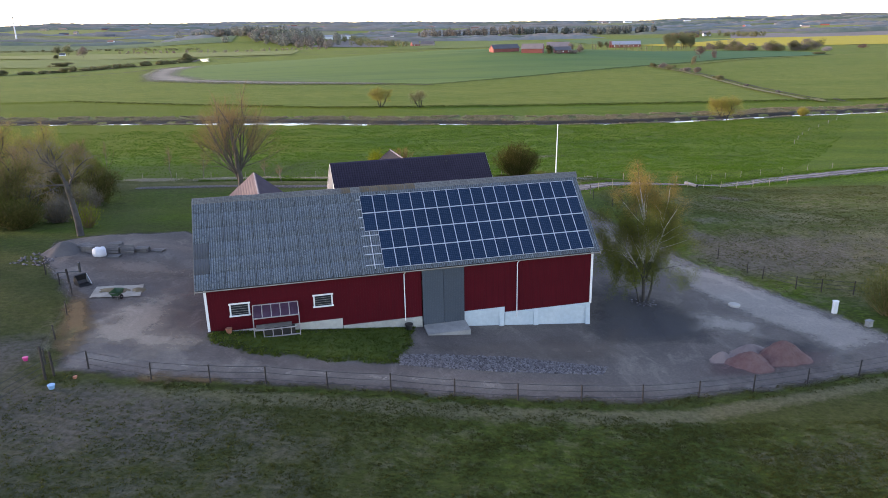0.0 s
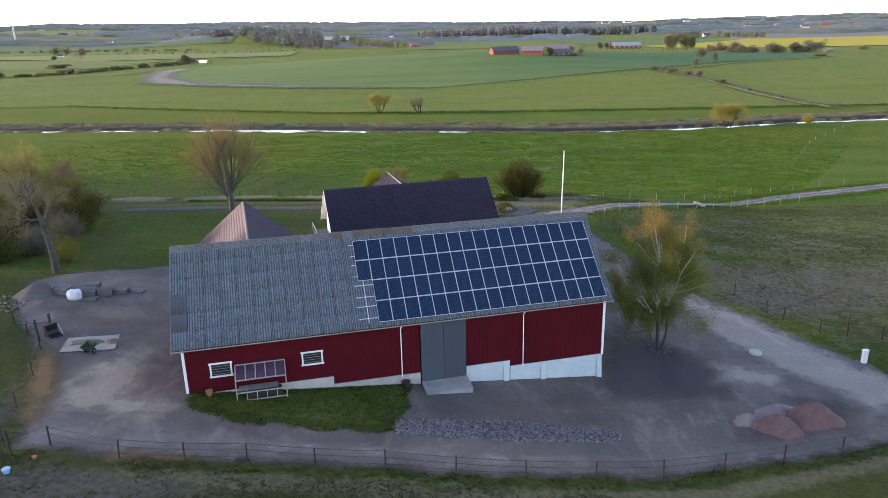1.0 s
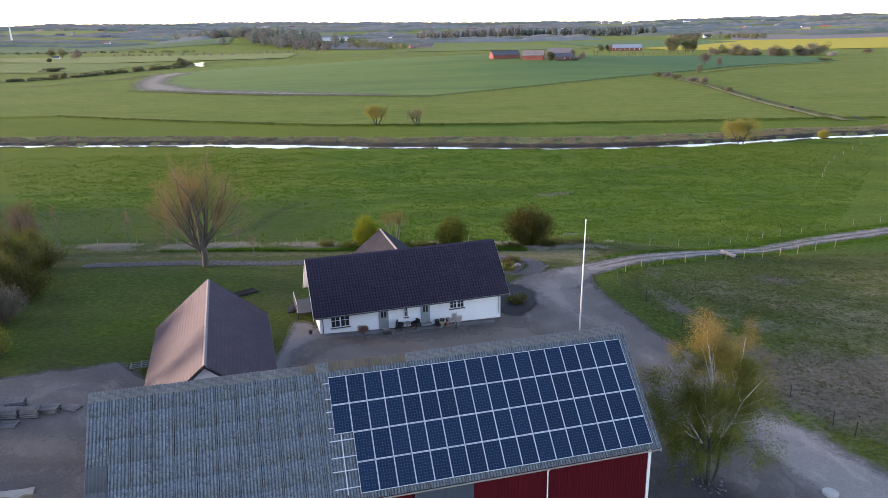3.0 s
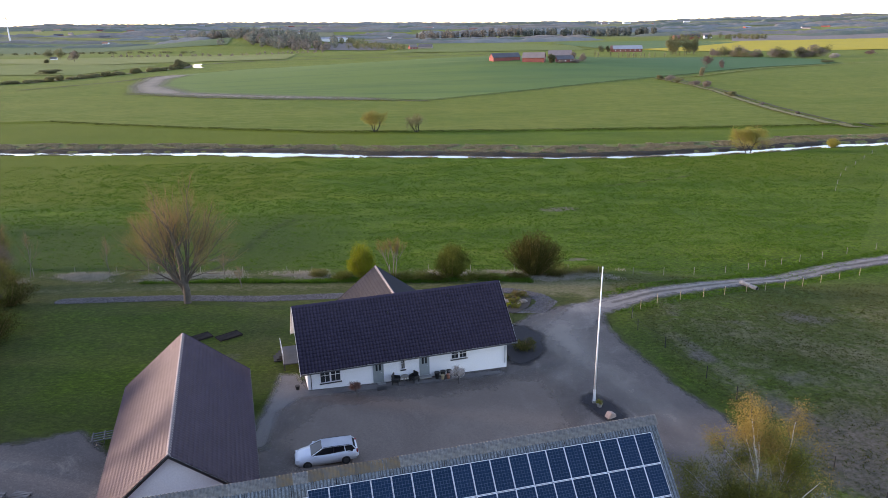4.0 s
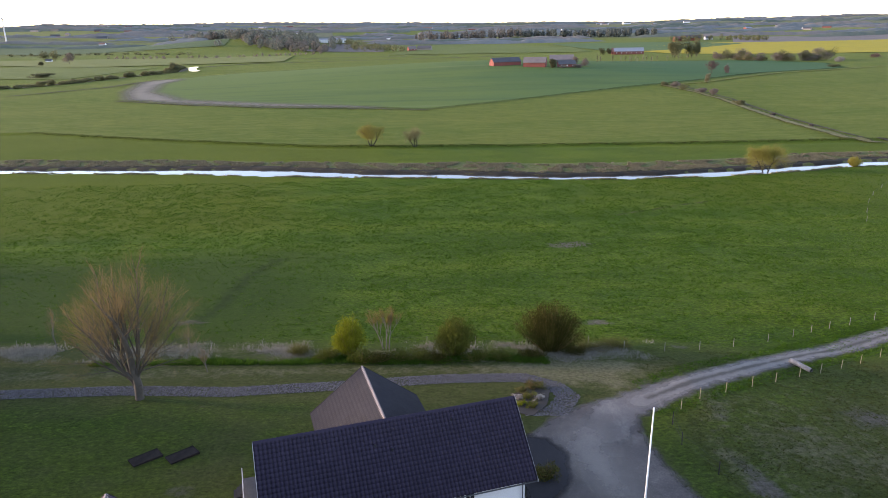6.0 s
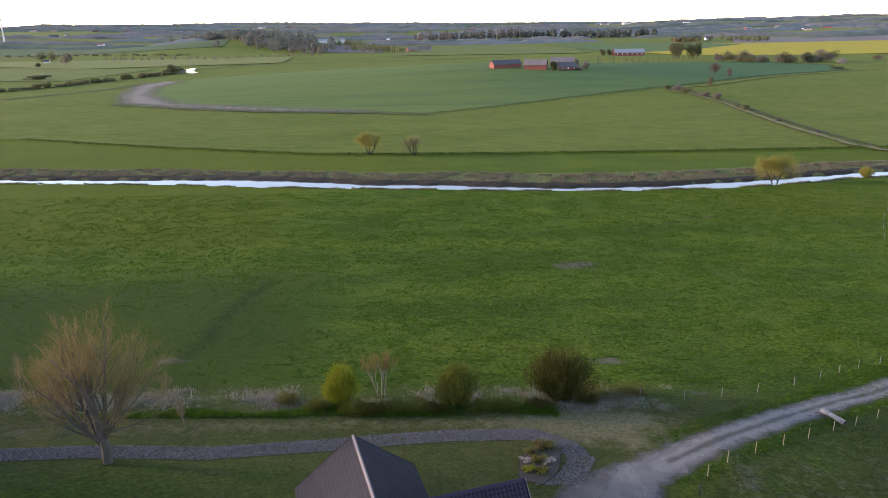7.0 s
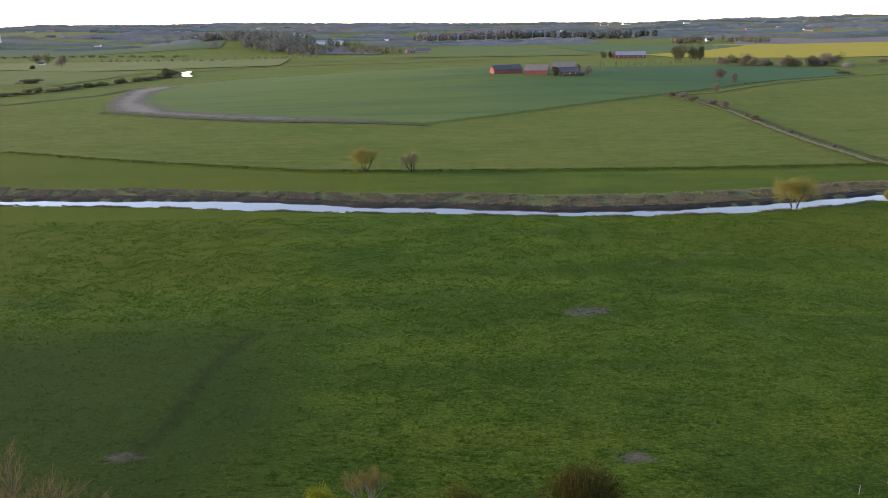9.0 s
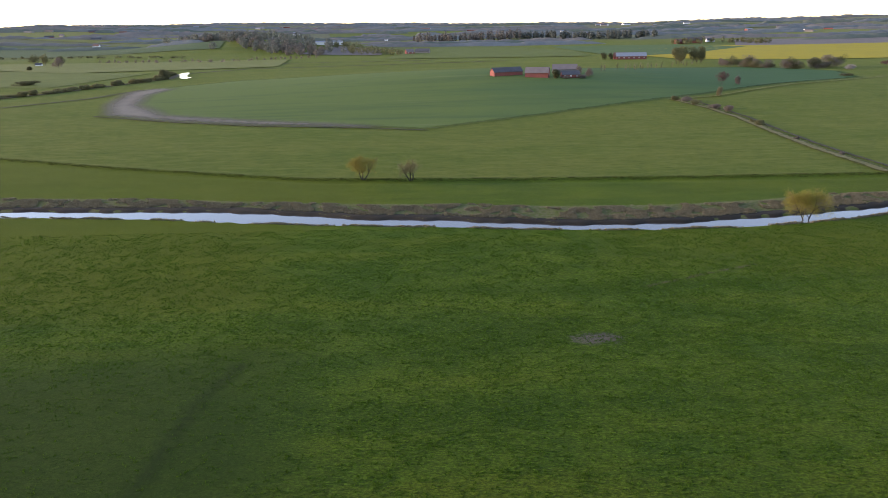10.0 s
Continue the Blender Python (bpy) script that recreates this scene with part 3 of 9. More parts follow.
def verge(x, y):
    """How bare, how dry and how lush the turf is."""
    lush = sm(112, 126, y) * 0.9 + (0.02 + 0.40 * vnoise(x, y, 6.5, 21) + 0.38 * vnoise(x, 1.4 * y, 2.6, 22)) * sm(58, 72, y) * (1 - sm(-16, -8, x)) * (1 - sm(100, 106, y)) + 0.5 * np.exp(-((x + 31.5) / 3.6) ** 2 - ((y - 80) / 5.5) ** 2) + 0.12 + 0.38 * sm(-10, 6, x) * (1 - sm(20, 34, x)) * (1 - sm(36, 41, y)) + 0.3 * np.exp(-((beside([(32, 64), (28, 78), (24, 88), (23, 98), (30, 104), (46, 113)], x, y) - 2.0) / 2.5) ** 2) + sm(23, 30, x) * sm(74, 82, y) * (1 - sm(106, 114, y)) * (0.0 + 0.34 * vnoise(x, 1.6 * y, 5.0, 9))
    dry = 0.22 * (1 - sm(36, 44, y)) + 0.10 + 0.34 * sm(22, 28, x) * sm(52, 60, y) * (1 - sm(76, 84, y)) + 0.16 * sm(22, 28, x) * sm(76, 84, y) * (1 - sm(100, 112, y))
    dry = dry + 0.85 * np.exp(-((beside([(-21.4, 37.5), (-13.6, 38.5), (-6.7, 38.6), (0.4, 38.7), (7.6, 38.9), (13.2, 39.5), (19.6, 41.3), (26.3, 43.0), (32, 44.6)], x, y + 0.45)) / 0.75) ** 2)
    dry = dry + 0.40 * np.exp(-((y - 111.2 - 0.03 * x) / 1.7) ** 2) * (1 - sm(20, 28, x)) + 0.25 * np.exp(-((x - 15) / 6) ** 2 - ((y - 112) / 4) ** 2)
    dry = dry + 0.45 * np.exp(-((y - 117.5) / 2.6) ** 2) * (1 - sm(4, 12, np.abs(x + 32) - 20)) * (0.6 + 0.4 * ripple(x, y, 11, 0.3))
    dry = dry + 0.5 * np.exp(-((x + 27.6) / 1.6) ** 2 - ((y - 47) / 5.5) ** 2) + 0.7 * np.exp(-((x - 14) / 7) ** 2 - ((y - 110) / 3.6) ** 2)
    rim = beside([(20.6, 101.6), (18.7, 99.4), (17.5, 95.8), (18.8, 91.7), (20, 87.8), (21.2, 84), (22.8, 80.5), (24.8, 75.2), (25.6, 71.5), (27.2, 67.6)], x, y)
    field_side = sm(16, 18, x) * sm(64, 70, y) * (1 - sm(106, 112, y))
    lush = lush + 0.40 * np.exp(-((rim - 1.6) / 1.5) ** 2) * field_side * (0.4 + 0.9 * vnoise(x, y, 2.2, 35)) + 0.3 * np.exp(-((beside(TRACK, x, y) - 2.8) / 0.9) ** 2) * sm(20, 24, x)
    dry = dry + field_side * sm(3, 5, rim) * (0.65 * vnoise(x, 1.3 * y, 4.2, 31) * vnoise(x, y, 11.0, 32) + 0.5 * np.exp(-((rim - 5.6) / 1.4) ** 2) * vnoise(x, y, 2.4, 33))
    off = y - river_middle(x)
    wet = water_off(x, y)
    dry = dry + 0.55 * sm(6.2, 8, wet) * (1 - sm(17, 20, off)) * sm(-1000, -800, x) + 0.45 * np.exp(-((wet + 8.5) / 1.2) ** 2)
    dry = dry + 0.4 * np.exp(-(beside([(183, 600), (186, 480), (177, 417), (176, 373), (178, 335), (185, 320)], x, y) / 3.4) ** 2)
    lush = lush + 0.32 * np.exp(-(beside([(-21, 38.9), (-3.6, 39.4), (4.6, 39.5), (13, 40.4), (21.2, 42.3), (34, 45.6)], x, y) / 0.4) ** 2)
    lush = lush + 0.6 * np.exp(-(beside([(27.6, 72.5), (29.2, 67)], x, y) / 1.5) ** 2) + 0.6 * np.exp(-(beside([(31.4, 63), (34.6, 58.5), (37.5, 54), (41, 46)], x, y) / 2.2) ** 2)
    bare = 0.75 * np.exp(-((x - 34) / 9) ** 2 - ((y - 71) / 6) ** 2) + 0.45 * np.exp(-((x - 46) / 18) ** 2 - ((y - 72) / 7) ** 2)
    bare = bare + 0.6 * np.exp(-((x + 21) / 7) ** 2 - ((y - 35.5) / 3) ** 2) + 0.3 * np.exp(-((x - 24) / 9) ** 2 - ((y - 36) / 6) ** 2) + 0.9 * np.exp(-((x + 28.4) / 2.6) ** 2 - ((y - 41.5) / 3.6) ** 2)
    bare = bare + (0.24 + 0.30 * (1 - sm(-16, 6, x))) * (1 - sm(50, 62, np.abs(x))) * (1 - sm(34, 42, y)) + 0.42 * np.exp(-((x - 36) / 3) ** 2 - ((y - 41) / 7) ** 2)
    bare = bare + 0.22 * sm(28, 36, x) * sm(70, 78, y) * (1 - sm(100, 112, y))
    for cx, cy, s in ((28.6, 187.1, 3.4), (-35.4, 131.4, 1.8), (21.5, 130.7, 1.8), (-20.6, 88.3, 1.6), (33.1, 98, 1.0), (25.0, 88.4, 1.1), (33, 84, 1.5), (42, 101, 2.4), (29, 119, 1.6)):
        bare = bare + (0.95 if cy > 120 else 0.55) * np.exp(-(((x - cx) / (1.7 * s)) ** 2 + ((y - cy) / s) ** 2))
    bare = bare + 0.7 * field_side * np.exp(-((rim - 6.0) / 1.1) ** 2) * sm(0.35, 0.7, vnoise(x, y, 3.2, 34))
    bare = bare + 0.8 * np.exp(-((np.abs(wet) - 6.3) / 1.6) ** 2)
    return np.clip(bare, 0, 1), np.clip(dry, 0, 1), np.clip(lush, 0, 1)


xs = np.unique(np.concatenate([growing(-60, -4900, 1.5, 1.055), steps([(-60, 60, 0.6)]), growing(60, 4900, 1.5, 1.055)]))
ys = np.unique(np.concatenate([growing(0, -700, 1.5, 1.12)[::-1], steps([(0, 34, 1.2), (34, 130, 0.6), (130, 258, 1.6), (258, 312, 0.8), (312, 420, 1.5)]), growing(420, 4900, 2.0, 1.03)]))
X, Y = np.meshgrid(xs, ys)
me, used = grid_mesh("ground", xs, ys, ground(X, Y))
bare, dry, lush = (q.ravel() for q in verge(X, Y))
zone = me.color_attributes.new("zone", 'FLOAT_COLOR', 'POINT')
zone.data.foreach_set("color", np.stack([bare, dry, lush, np.ones_like(bare)], -1).astype(np.float32).ravel())
farness = me.attributes.new("far", 'FLOAT', 'POINT')
farness.data.foreach_set("value", (0.2 * sm(-2, 3, (Y - river_middle(X)) - 18) + 0.8 * sm(-2, 3, Y - np.interp(X, [-207, -141, -86, -47, 2.5, 70, 170, 300], [403, 373.5, 353, 340.3, 335.4, 331.8, 330.2, 330]))).astype(np.float32).ravel())
# Olive tone by place; the 1.7 term paints western tree shade.
olive_shade = me.attributes.new("olive", 'FLOAT', 'POINT')
olive_shade.data.foreach_set("value", (0.85 * sm(-12, -62, X) * sm(165, 205, Y) + 0.30 * sm(190, 225, Y) + 0.25 * sm(60, 120, X) * sm(150, 180, Y) - 0.25 * np.exp(-((X - 5) / 45) ** 2) - 1.7 * sm(-4, -40, X) * sm(112, 120, Y) * sm(215, 170, Y) - 1.0 * np.exp(-((X + 41) / 5) ** 2 - ((Y - 88) / 5) ** 2) + 0.55 * sm(66, 72, Y) * sm(106, 100, Y) * sm(-12, -18, X) + 0.3 * sm(34, 50, X) * sm(82, 92, Y) * sm(112, 104, Y) - 0.5 * sm(50, 40, Y)).astype(np.float32).ravel())
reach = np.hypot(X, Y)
# Rises with distance, so the woods value also paints haze.
woods_haze = me.attributes.new("woods", 'FLOAT', 'POINT')
woods_haze.data.foreach_set("value", np.clip(sm(1900, 3300, reach) * 0.9 + 0.55 * ripple(X, Y, 760, 3.1) * sm(1700, 2300, reach), 0, 0.95).astype(np.float32).ravel())
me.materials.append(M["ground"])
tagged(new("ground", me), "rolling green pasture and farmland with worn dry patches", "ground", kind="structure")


def draped(name, outline, step, lift, material, label, category, margin=1.2, extra=None):
    """A sheet of other ground laid over the land, with a ragged outline."""
    o = np.array(outline, float)
    gx = np.arange(o[:, 0].min() - margin - step, o[:, 0].max() + margin + 2 * step, step)
    gy = np.arange(o[:, 1].min() - margin - step, o[:, 1].max() + margin + 2 * step, step)
    GX, GY = np.meshgrid(gx, gy)
    d = inside(outline, GX, GY)
    if extra is not None:
        d = extra(GX, GY, d)
    mesh, some = grid_mesh(name, gx, gy, ground(GX, GY) + lift, d > -margin)
    edge = mesh.attributes.new("edge", 'FLOAT', 'POINT')
    edge.data.foreach_set("value", d.ravel()[some].astype(np.float32))
    mesh.materials.append(M[material])
    return tagged(new(name, mesh), label, category, kind="structure")


draped("gravel_yard", YARD, 0.5, 0.03, "yard", "grey trampled gravel yard with pale scraped patches", "yard")
TRACK_BOX = [(12, 95), (300, 95), (300, 200), (12, 200)]
draped("gravel_track", TRACK_BOX, 0.8, 0.045, "track", "pale two-rutted gravel farm track", "road", extra=lambda x, y, d: 1.75 + 0.9 * (1 - sm(14, 30, x)) - beside(TRACK, x, y))
draped("grass_patch", PATCH, 0.4, 0.07, "lawn", "dull rough grass patch before the barn", "grass")
draped("crop_field", HUMP, 6.0, 0.25, "hill_crop", "blue-green young cereal crop on a low hill", "field", 9.0)
draped("soil_headland", SOIL, 3.0, 0.4, "headland", "bare greyish soil headland round the crop", "field", 4.0)
draped("rapeseed_field", RAPE, 12.0, 0.8, "rapeseed", "bright yellow flowering rapeseed field", "field", 14.0)

# the river: one level sheet of water in its cut
WATER_Z = -10.62
rx = np.arange(-690, 690, 3.0)
across = np.linspace(-1, 1, 5)
RX = np.repeat(rx[None, :], 5, 0)
verts = np.stack([RX, water_line(rx, 0)[None, :] + across[:, None] * (1.3 + water_line(rx, 1) - water_line(rx, 0))[None, :], np.full_like(RX, WATER_Z)], -1).reshape(-1, 3)
n = len(rx)
faces = [(r * n + i, r * n + i + 1, (r + 1) * n + i + 1, (r + 1) * n + i) for r in range(4) for i in range(n - 1)]
me = bpy.data.meshes.new("river")
me.from_pydata(verts.tolist(), [], faces)
me.materials.append(M["water"])
tagged(new("river", me), "still pale river reflecting the bright sky", "river", kind="structure")

# ---- builders ----
def part(name, bm, material, parent=None, label="", m=None, smooth=False):
    """Links a bmesh (or a mesh) as one object under a thing or a part."""
    if isinstance(bm, bpy.types.Mesh):
        mesh = bm
    else:
        mesh = bpy.data.meshes.new(name)
        bm.normal_update()
        bm.to_mesh(mesh)
        bm.free()
        if smooth:
            mesh.polygons.foreach_set("use_smooth", np.ones(len(mesh.polygons), bool))
        mesh.materials.append(M[material] if isinstance(material, str) else material)
    ob = new(name, mesh)
    if parent is not None:
        ob.parent = parent
    if m is not None:
        ob.matrix_basis = m
    if label:
        ob["label"] = label
    return ob


def thing(name, m, label, category, group=""):
    ob = new(name)
    ob.empty_display_size = 0.2
    ob.matrix_basis = m
    return tagged(ob, label, category, group)


def solo(name, bm, material, m, label, category, group="", smooth=False, kind=""):
    return tagged(part(name, bm, material, None, "", m, smooth), label, category, group, kind)


def box(bm, x0, x1, y0, y1, z0, z1, bevel=0.0):
    made = bmesh.ops.create_cube(bm, size=1.0)["verts"]
    for v in made:
        v.co = Vector((x0 + (v.co.x + 0.5) * (x1 - x0), y0 + (v.co.y + 0.5) * (y1 - y0), z0 + (v.co.z + 0.5) * (z1 - z0)))
    if bevel:
        es = list({e for v in made for e in v.link_edges})
        bmesh.ops.bevel(bm, geom=es, offset=bevel, segments=1, affect='EDGES')
    return made


def boxed(*a, **k):
    bm = bmesh.new()
    box(bm, *a, **k)
    return bm


def tube(bm, a, b, ra, rb, sides=8, caps=True):
    a, b = Vector(a), Vector(b)
    d = (b - a)
    q = d.to_track_quat('Z', 'Y').to_matrix()
    rings = []
    for p, r in ((a, ra), (b, rb)):
        rings.append([bm.verts.new(p + q @ Vector((r * math.cos(2 * math.pi * i / sides), r * math.sin(2 * math.pi * i / sides), 0))) for i in range(sides)])
    for i in range(sides):
        j = (i + 1) % sides
        bm.faces.new((rings[0][i], rings[0][j], rings[1][j], rings[1][i]))
    if caps:
        bm.faces.new(rings[0][::-1])
        bm.faces.new(rings[1])


def tubed(*a, **k):
    bm = bmesh.new()
    tube(bm, *a, **k)
    return bm


def prism(bm, outline, y0, y1):
    """An outline in x and z pushed from y0 to y1."""
    a = [bm.verts.new((x, y0, z)) for x, z in outline]
    b = [bm.verts.new((x, y1, z)) for x, z in outline]
    n = len(outline)
    bm.faces.new(a)
    bm.faces.new(b[::-1])
    for i in range(n):
        j = (i + 1) % n
        bm.faces.new((a[j], a[i], b[i], b[j]))
    bmesh.ops.recalc_face_normals(bm, faces=bm.faces[:])


def raw(name, verts, faces, material, smooth=False):
    me = bpy.data.meshes.new(name)
    verts = np.asarray(verts, np.float32)
    me.from_pydata(verts.tolist(), [], [tuple(int(i) for i in f) for f in faces])
    if smooth:
        me.polygons.foreach_set("use_smooth", np.ones(len(me.polygons), bool))
    me.materials.append(M[material] if isinstance(material, str) else material)
    return me


def quick(name, verts, quads, material, smooth=False):
    """A mesh of quads (or triangles) from arrays."""
    me = bpy.data.meshes.new(name)
    quads = np.asarray(quads, np.int32)
    verts = np.asarray(verts, np.float32)
    k = quads.shape[1]
    me.vertices.add(len(verts))
    me.vertices.foreach_set("co", verts.ravel())
    me.loops.add(quads.size)
    me.loops.foreach_set("vertex_index", quads.ravel())
    me.polygons.add(len(quads))
    me.polygons.foreach_set("loop_start", (k * np.arange(len(quads))).astype(np.int32))
    if smooth:
        me.polygons.foreach_set("use_smooth", np.ones(len(quads), bool))
    me.update(calc_edges=True)
    me.materials.append(M[material] if isinstance(material, str) else material)
    return me

# ---- the red barn ----
BARN_TURN = 13.87
BL, BD, BEAVE, BRIDGE = 30.2, 10.6, 7.15, 12.33     # wall length, depth, roof height over the wall, ridge height


def at_barn(u, v):
    c, s = math.cos(radians(BARN_TURN)), math.sin(radians(BARN_TURN))
    return u * c - v * s, u * s + v * c


bx, by = at_barn(-5.5, 49.6)
barn = thing("barn", pose(bx, by, 0, 0, 0, BARN_TURN), "long red timber barn with white plinth and grey corrugated roof", "barn")

PLINTH = ((0.0, 9.7, 3.5), (9.7, 15.9, 2.9), (19.3, 22.7, 2.9), (22.7, BL, 2.43))


def battened(x0, x1, z0, z1, pitch=0.2, gable=None, deep=0.028, strip=0.06):
    """A board wall with cover strips, one stepped skin; gable gives the height at each place."""
    xs_, ys_ = [x0], [0.0]
    x = x0 + pitch / 2
    while x < x1 - strip:
        xs_ += [x - strip / 2, x - strip / 2, x + strip / 2, x + strip / 2]
        ys_ += [0.0, -deep, -deep, 0.0]
        if gable is not None and abs(x - (x0 + x1) / 2) < pitch / 2:
            xs_.append((x0 + x1) / 2 if x < (x0 + x1) / 2 - strip / 2 else x + strip / 2 + 0.001)
            ys_.append(0.0)
        x += pitch
    xs_.append(x1)
    ys_.append(0.0)
    bm = bmesh.new()
    tops = [z1 if gable is None else gable(x) for x in xs_]
    lo = [bm.verts.new((x, y, z0)) for x, y in zip(xs_, ys_)]
    hi = [bm.verts.new((x, y, z)) for x, y, z in zip(xs_, ys_, tops)]
    blo = [bm.verts.new((x, 0.12, z0)) for x in xs_]
    bhi = [bm.verts.new((x, 0.12, z)) for x, z in zip(xs_, tops)]
    for i in range(len(xs_) - 1):
        bm.faces.new((lo[i], lo[i + 1], hi[i + 1], hi[i]))
        bm.faces.new((hi[i], hi[i + 1], bhi[i + 1], bhi[i]))
        bm.faces.new((blo[i + 1], blo[i], bhi[i], bhi[i + 1]))
    bm.faces.new((lo[0], hi[0], bhi[0], blo[0]))
    bm.faces.new((lo[-1], blo[-1], bhi[-1], hi[-1]))
    return bm


for x0, x1, top in PLINTH:
    part("plinth", boxed(x0 + 0.02, x1 - 0.02, -0.06, 0.25, -0.6, top), "plinth_dirty" if x0 < 15 else "plinth", barn, "white limewashed plinth")
for x, top in ((22.4, 2.86), (25.35, 2.38), (29.95, 2.38)):
    bm = bmesh.new()
    prism(bm, [(-0.32, 0.0), (-0.065, top), (-0.065, -0.6), (-0.32, -0.6)], x - 0.2, x + 0.2)
    part("buttress", bm, "plinth", barn, "white limewashed buttress", Matrix(((0, 1, 0, 0), (1, 0, 0, 0), (0, 0, 1, 0), (0, 0, 0, 1))))
part("plinth", boxed(0.0, 0.3, 0.27, BD, -0.6, 3.3), "plinth", barn)
part("plinth", boxed(BL - 0.3, BL, 0.27, BD, -0.6, 2.4), "plinth", barn)
part("wall", battened(0.06, 9.7, 3.5, 6.98), "red", barn, "red-painted vertical boards", pose(0, 0.02, 0))
part("wall", battened(9.7, 15.9, 2.9, 6.98), "red", barn, "", pose(0, 0.02, 0))
part("wall", battened(19.3, 22.7, 2.9, 6.98), "red", barn, "", pose(0, 0.02, 0))
part("wall", battened(22.7, BL - 0.06, 2.43, 6.98), "red", barn, "", pose(0, 0.02, 0))
part("wall", boxed(15.9, 19.3, 0.05, 0.14, 6.6, 6.98), "red", barn)
gab = lambda x: 7.0 + (BRIDGE - 7.25) * (1 - abs(x - BD / 2) / (BD / 2))
part("gable_wall", battened(0.14, BD, 3.3, 7.0, gable=gab), "red", barn, "red board gable", Matrix(((0, 1, 0, 0), (1, 0, 0, 0), (0, 0, 1, 0), (0, 0, 0, 1))))
part("gable_wall", battened(0.14, BD, 2.4, 7.0, gable=gab), "red", barn, "red board gable", Matrix(((0, -1, 0, BL), (1, 0, 0, 0), (0, 0, 1, 0), (0, 0, 0, 1))))
part("back_wall", boxed(0.14, BL - 0.14, BD - 0.12, BD - 0.002, 0.0, 7.0), "red", barn)
for x, z in ((0.0, 3.4), (BL, 2.35)):
    part("corner_board", boxed(x - 0.09, x + 0.09, -0.045, 0.1, z, 7.1), "white", barn, "white corner board")

# the grey sliding doors and their ramp
for x0, x1 in ((15.95, 17.6), (17.63, 19.28)):
    bm = battened(x0, x1, 2.22, 6.66, 0.135, None, 0.022, 0.06)
    part("sliding_door", bm, "doorgrey", barn, "grey-blue ribbed steel sliding door leaf", Matrix.Translation((0, -0.14, 0)))
part("door_rail", boxed(15.9, 19.4, -0.14, -0.02, 6.66, 6.76), "steel", barn)
bm = bmesh.new()
prism(bm, [(-0.1, 2.2), (-1.68, 2.04), (-1.68, 1.0), (-0.1, 1.0)], 15.95, 19.35)
solo("concrete_ramp", bm, "concrete", pose(bx, by, 0, 0, 0, BARN_TURN) @ Matrix(((0, 1, 0, 0), (1, 0, 0, 0), (0, 0, 1, 0), (0, 0, 0, 1))), "sloping concrete ramp before the barn door", "ramp")


def barn_window(x0, x1, z0, z1):
    win = part("window", boxed(x0 + 0.08, x1 - 0.08, -0.012, 0.0, z0 + 0.08, z1 - 0.08), "glass", barn, "dark barn window with white frame")
    for name, b in (("frame_top", (x0 - 0.05, x1 + 0.05, -0.06, 0.01, z1 - 0.11, z1)), ("frame_sill", (x0 - 0.05, x1 + 0.05, -0.09, 0.01, z0, z0 + 0.1)),
                    ("frame_side", (x0, x0 + 0.11, -0.055, 0.01, z0 + 0.1, z1 - 0.11)), ("frame_side", (x1 - 0.11, x1, -0.055, 0.01, z0 + 0.1, z1 - 0.11))):
        part(name, boxed(*b), "white", win)
    for i in range(4):
        z = z0 + 0.2 + i * (z1 - z0 - 0.3) / 4
        part("slat", boxed(x0 + 0.12, x1 - 0.12, -0.04, -0.015, z, z + 0.02), "greywood", win)


barn_window(1.57, 3.0, 4.58, 5.62)
barn_window(7.6, 9.04, 4.6, 5.62)

# the roof: corrugated sheets, each laid by itself, on a deck
SLOPE = math.atan2(BRIDGE - 6.62, 5.82)
EAVE_Y = -0.22
EAVE_Z = 6.62 + (EAVE_Y + 0.52) * math.tan(SLOPE)
RUN = (5.3 - EAVE_Y) / math.cos(SLOPE)
X0, X1 = -0.62, 30.78
roof = part("roof", boxed(X0 + 0.05, X1 - 0.05, 0.0, RUN - 0.02, -0.14, -0.05), "darkwood", barn, "roof deck", Matrix.Translation((0, EAVE_Y, EAVE_Z)) @ pose(0, 0, 0, math.degrees(SLOPE)))
COLS, ROWS = 29, 6
cw, ch = (X1 - X0) / COLS, RUN / ROWS


def wavy(name, w, h, waves, depth, material, ny=1):
    nx = waves * 4
    px = np.linspace(0, w, nx + 1)
    pz = depth * np.cos(2 * np.pi * waves * px / w)
    v, f = [], []
    for j in range(ny + 1):
        y = h * j / ny
        v += [(x, y, z + 0.007 * (1 - j / ny)) for x, z in zip(px, pz)]
    k = len(v)
    v += [(x, 0, z - 0.004) for x, z in zip(px, pz)]
    for j in range(ny):
        f += [(j * (nx + 1) + i, j * (nx + 1) + i + 1, (j + 1) * (nx + 1) + i + 1, (j + 1) * (nx + 1) + i) for i in range(nx)]
    f += [(k + i, k + i + 1, i + 1, i) for i in range(nx)]
    return raw(name, v, f, material, True)


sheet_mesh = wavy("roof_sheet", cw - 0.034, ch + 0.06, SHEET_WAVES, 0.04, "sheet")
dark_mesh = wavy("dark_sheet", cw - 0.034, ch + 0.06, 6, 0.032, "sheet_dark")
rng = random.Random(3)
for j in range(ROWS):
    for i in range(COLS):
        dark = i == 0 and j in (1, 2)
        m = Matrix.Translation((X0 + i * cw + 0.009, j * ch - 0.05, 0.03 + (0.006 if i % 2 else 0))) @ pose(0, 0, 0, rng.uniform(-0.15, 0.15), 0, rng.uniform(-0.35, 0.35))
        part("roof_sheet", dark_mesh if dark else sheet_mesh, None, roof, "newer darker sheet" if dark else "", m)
bm = bmesh.new()
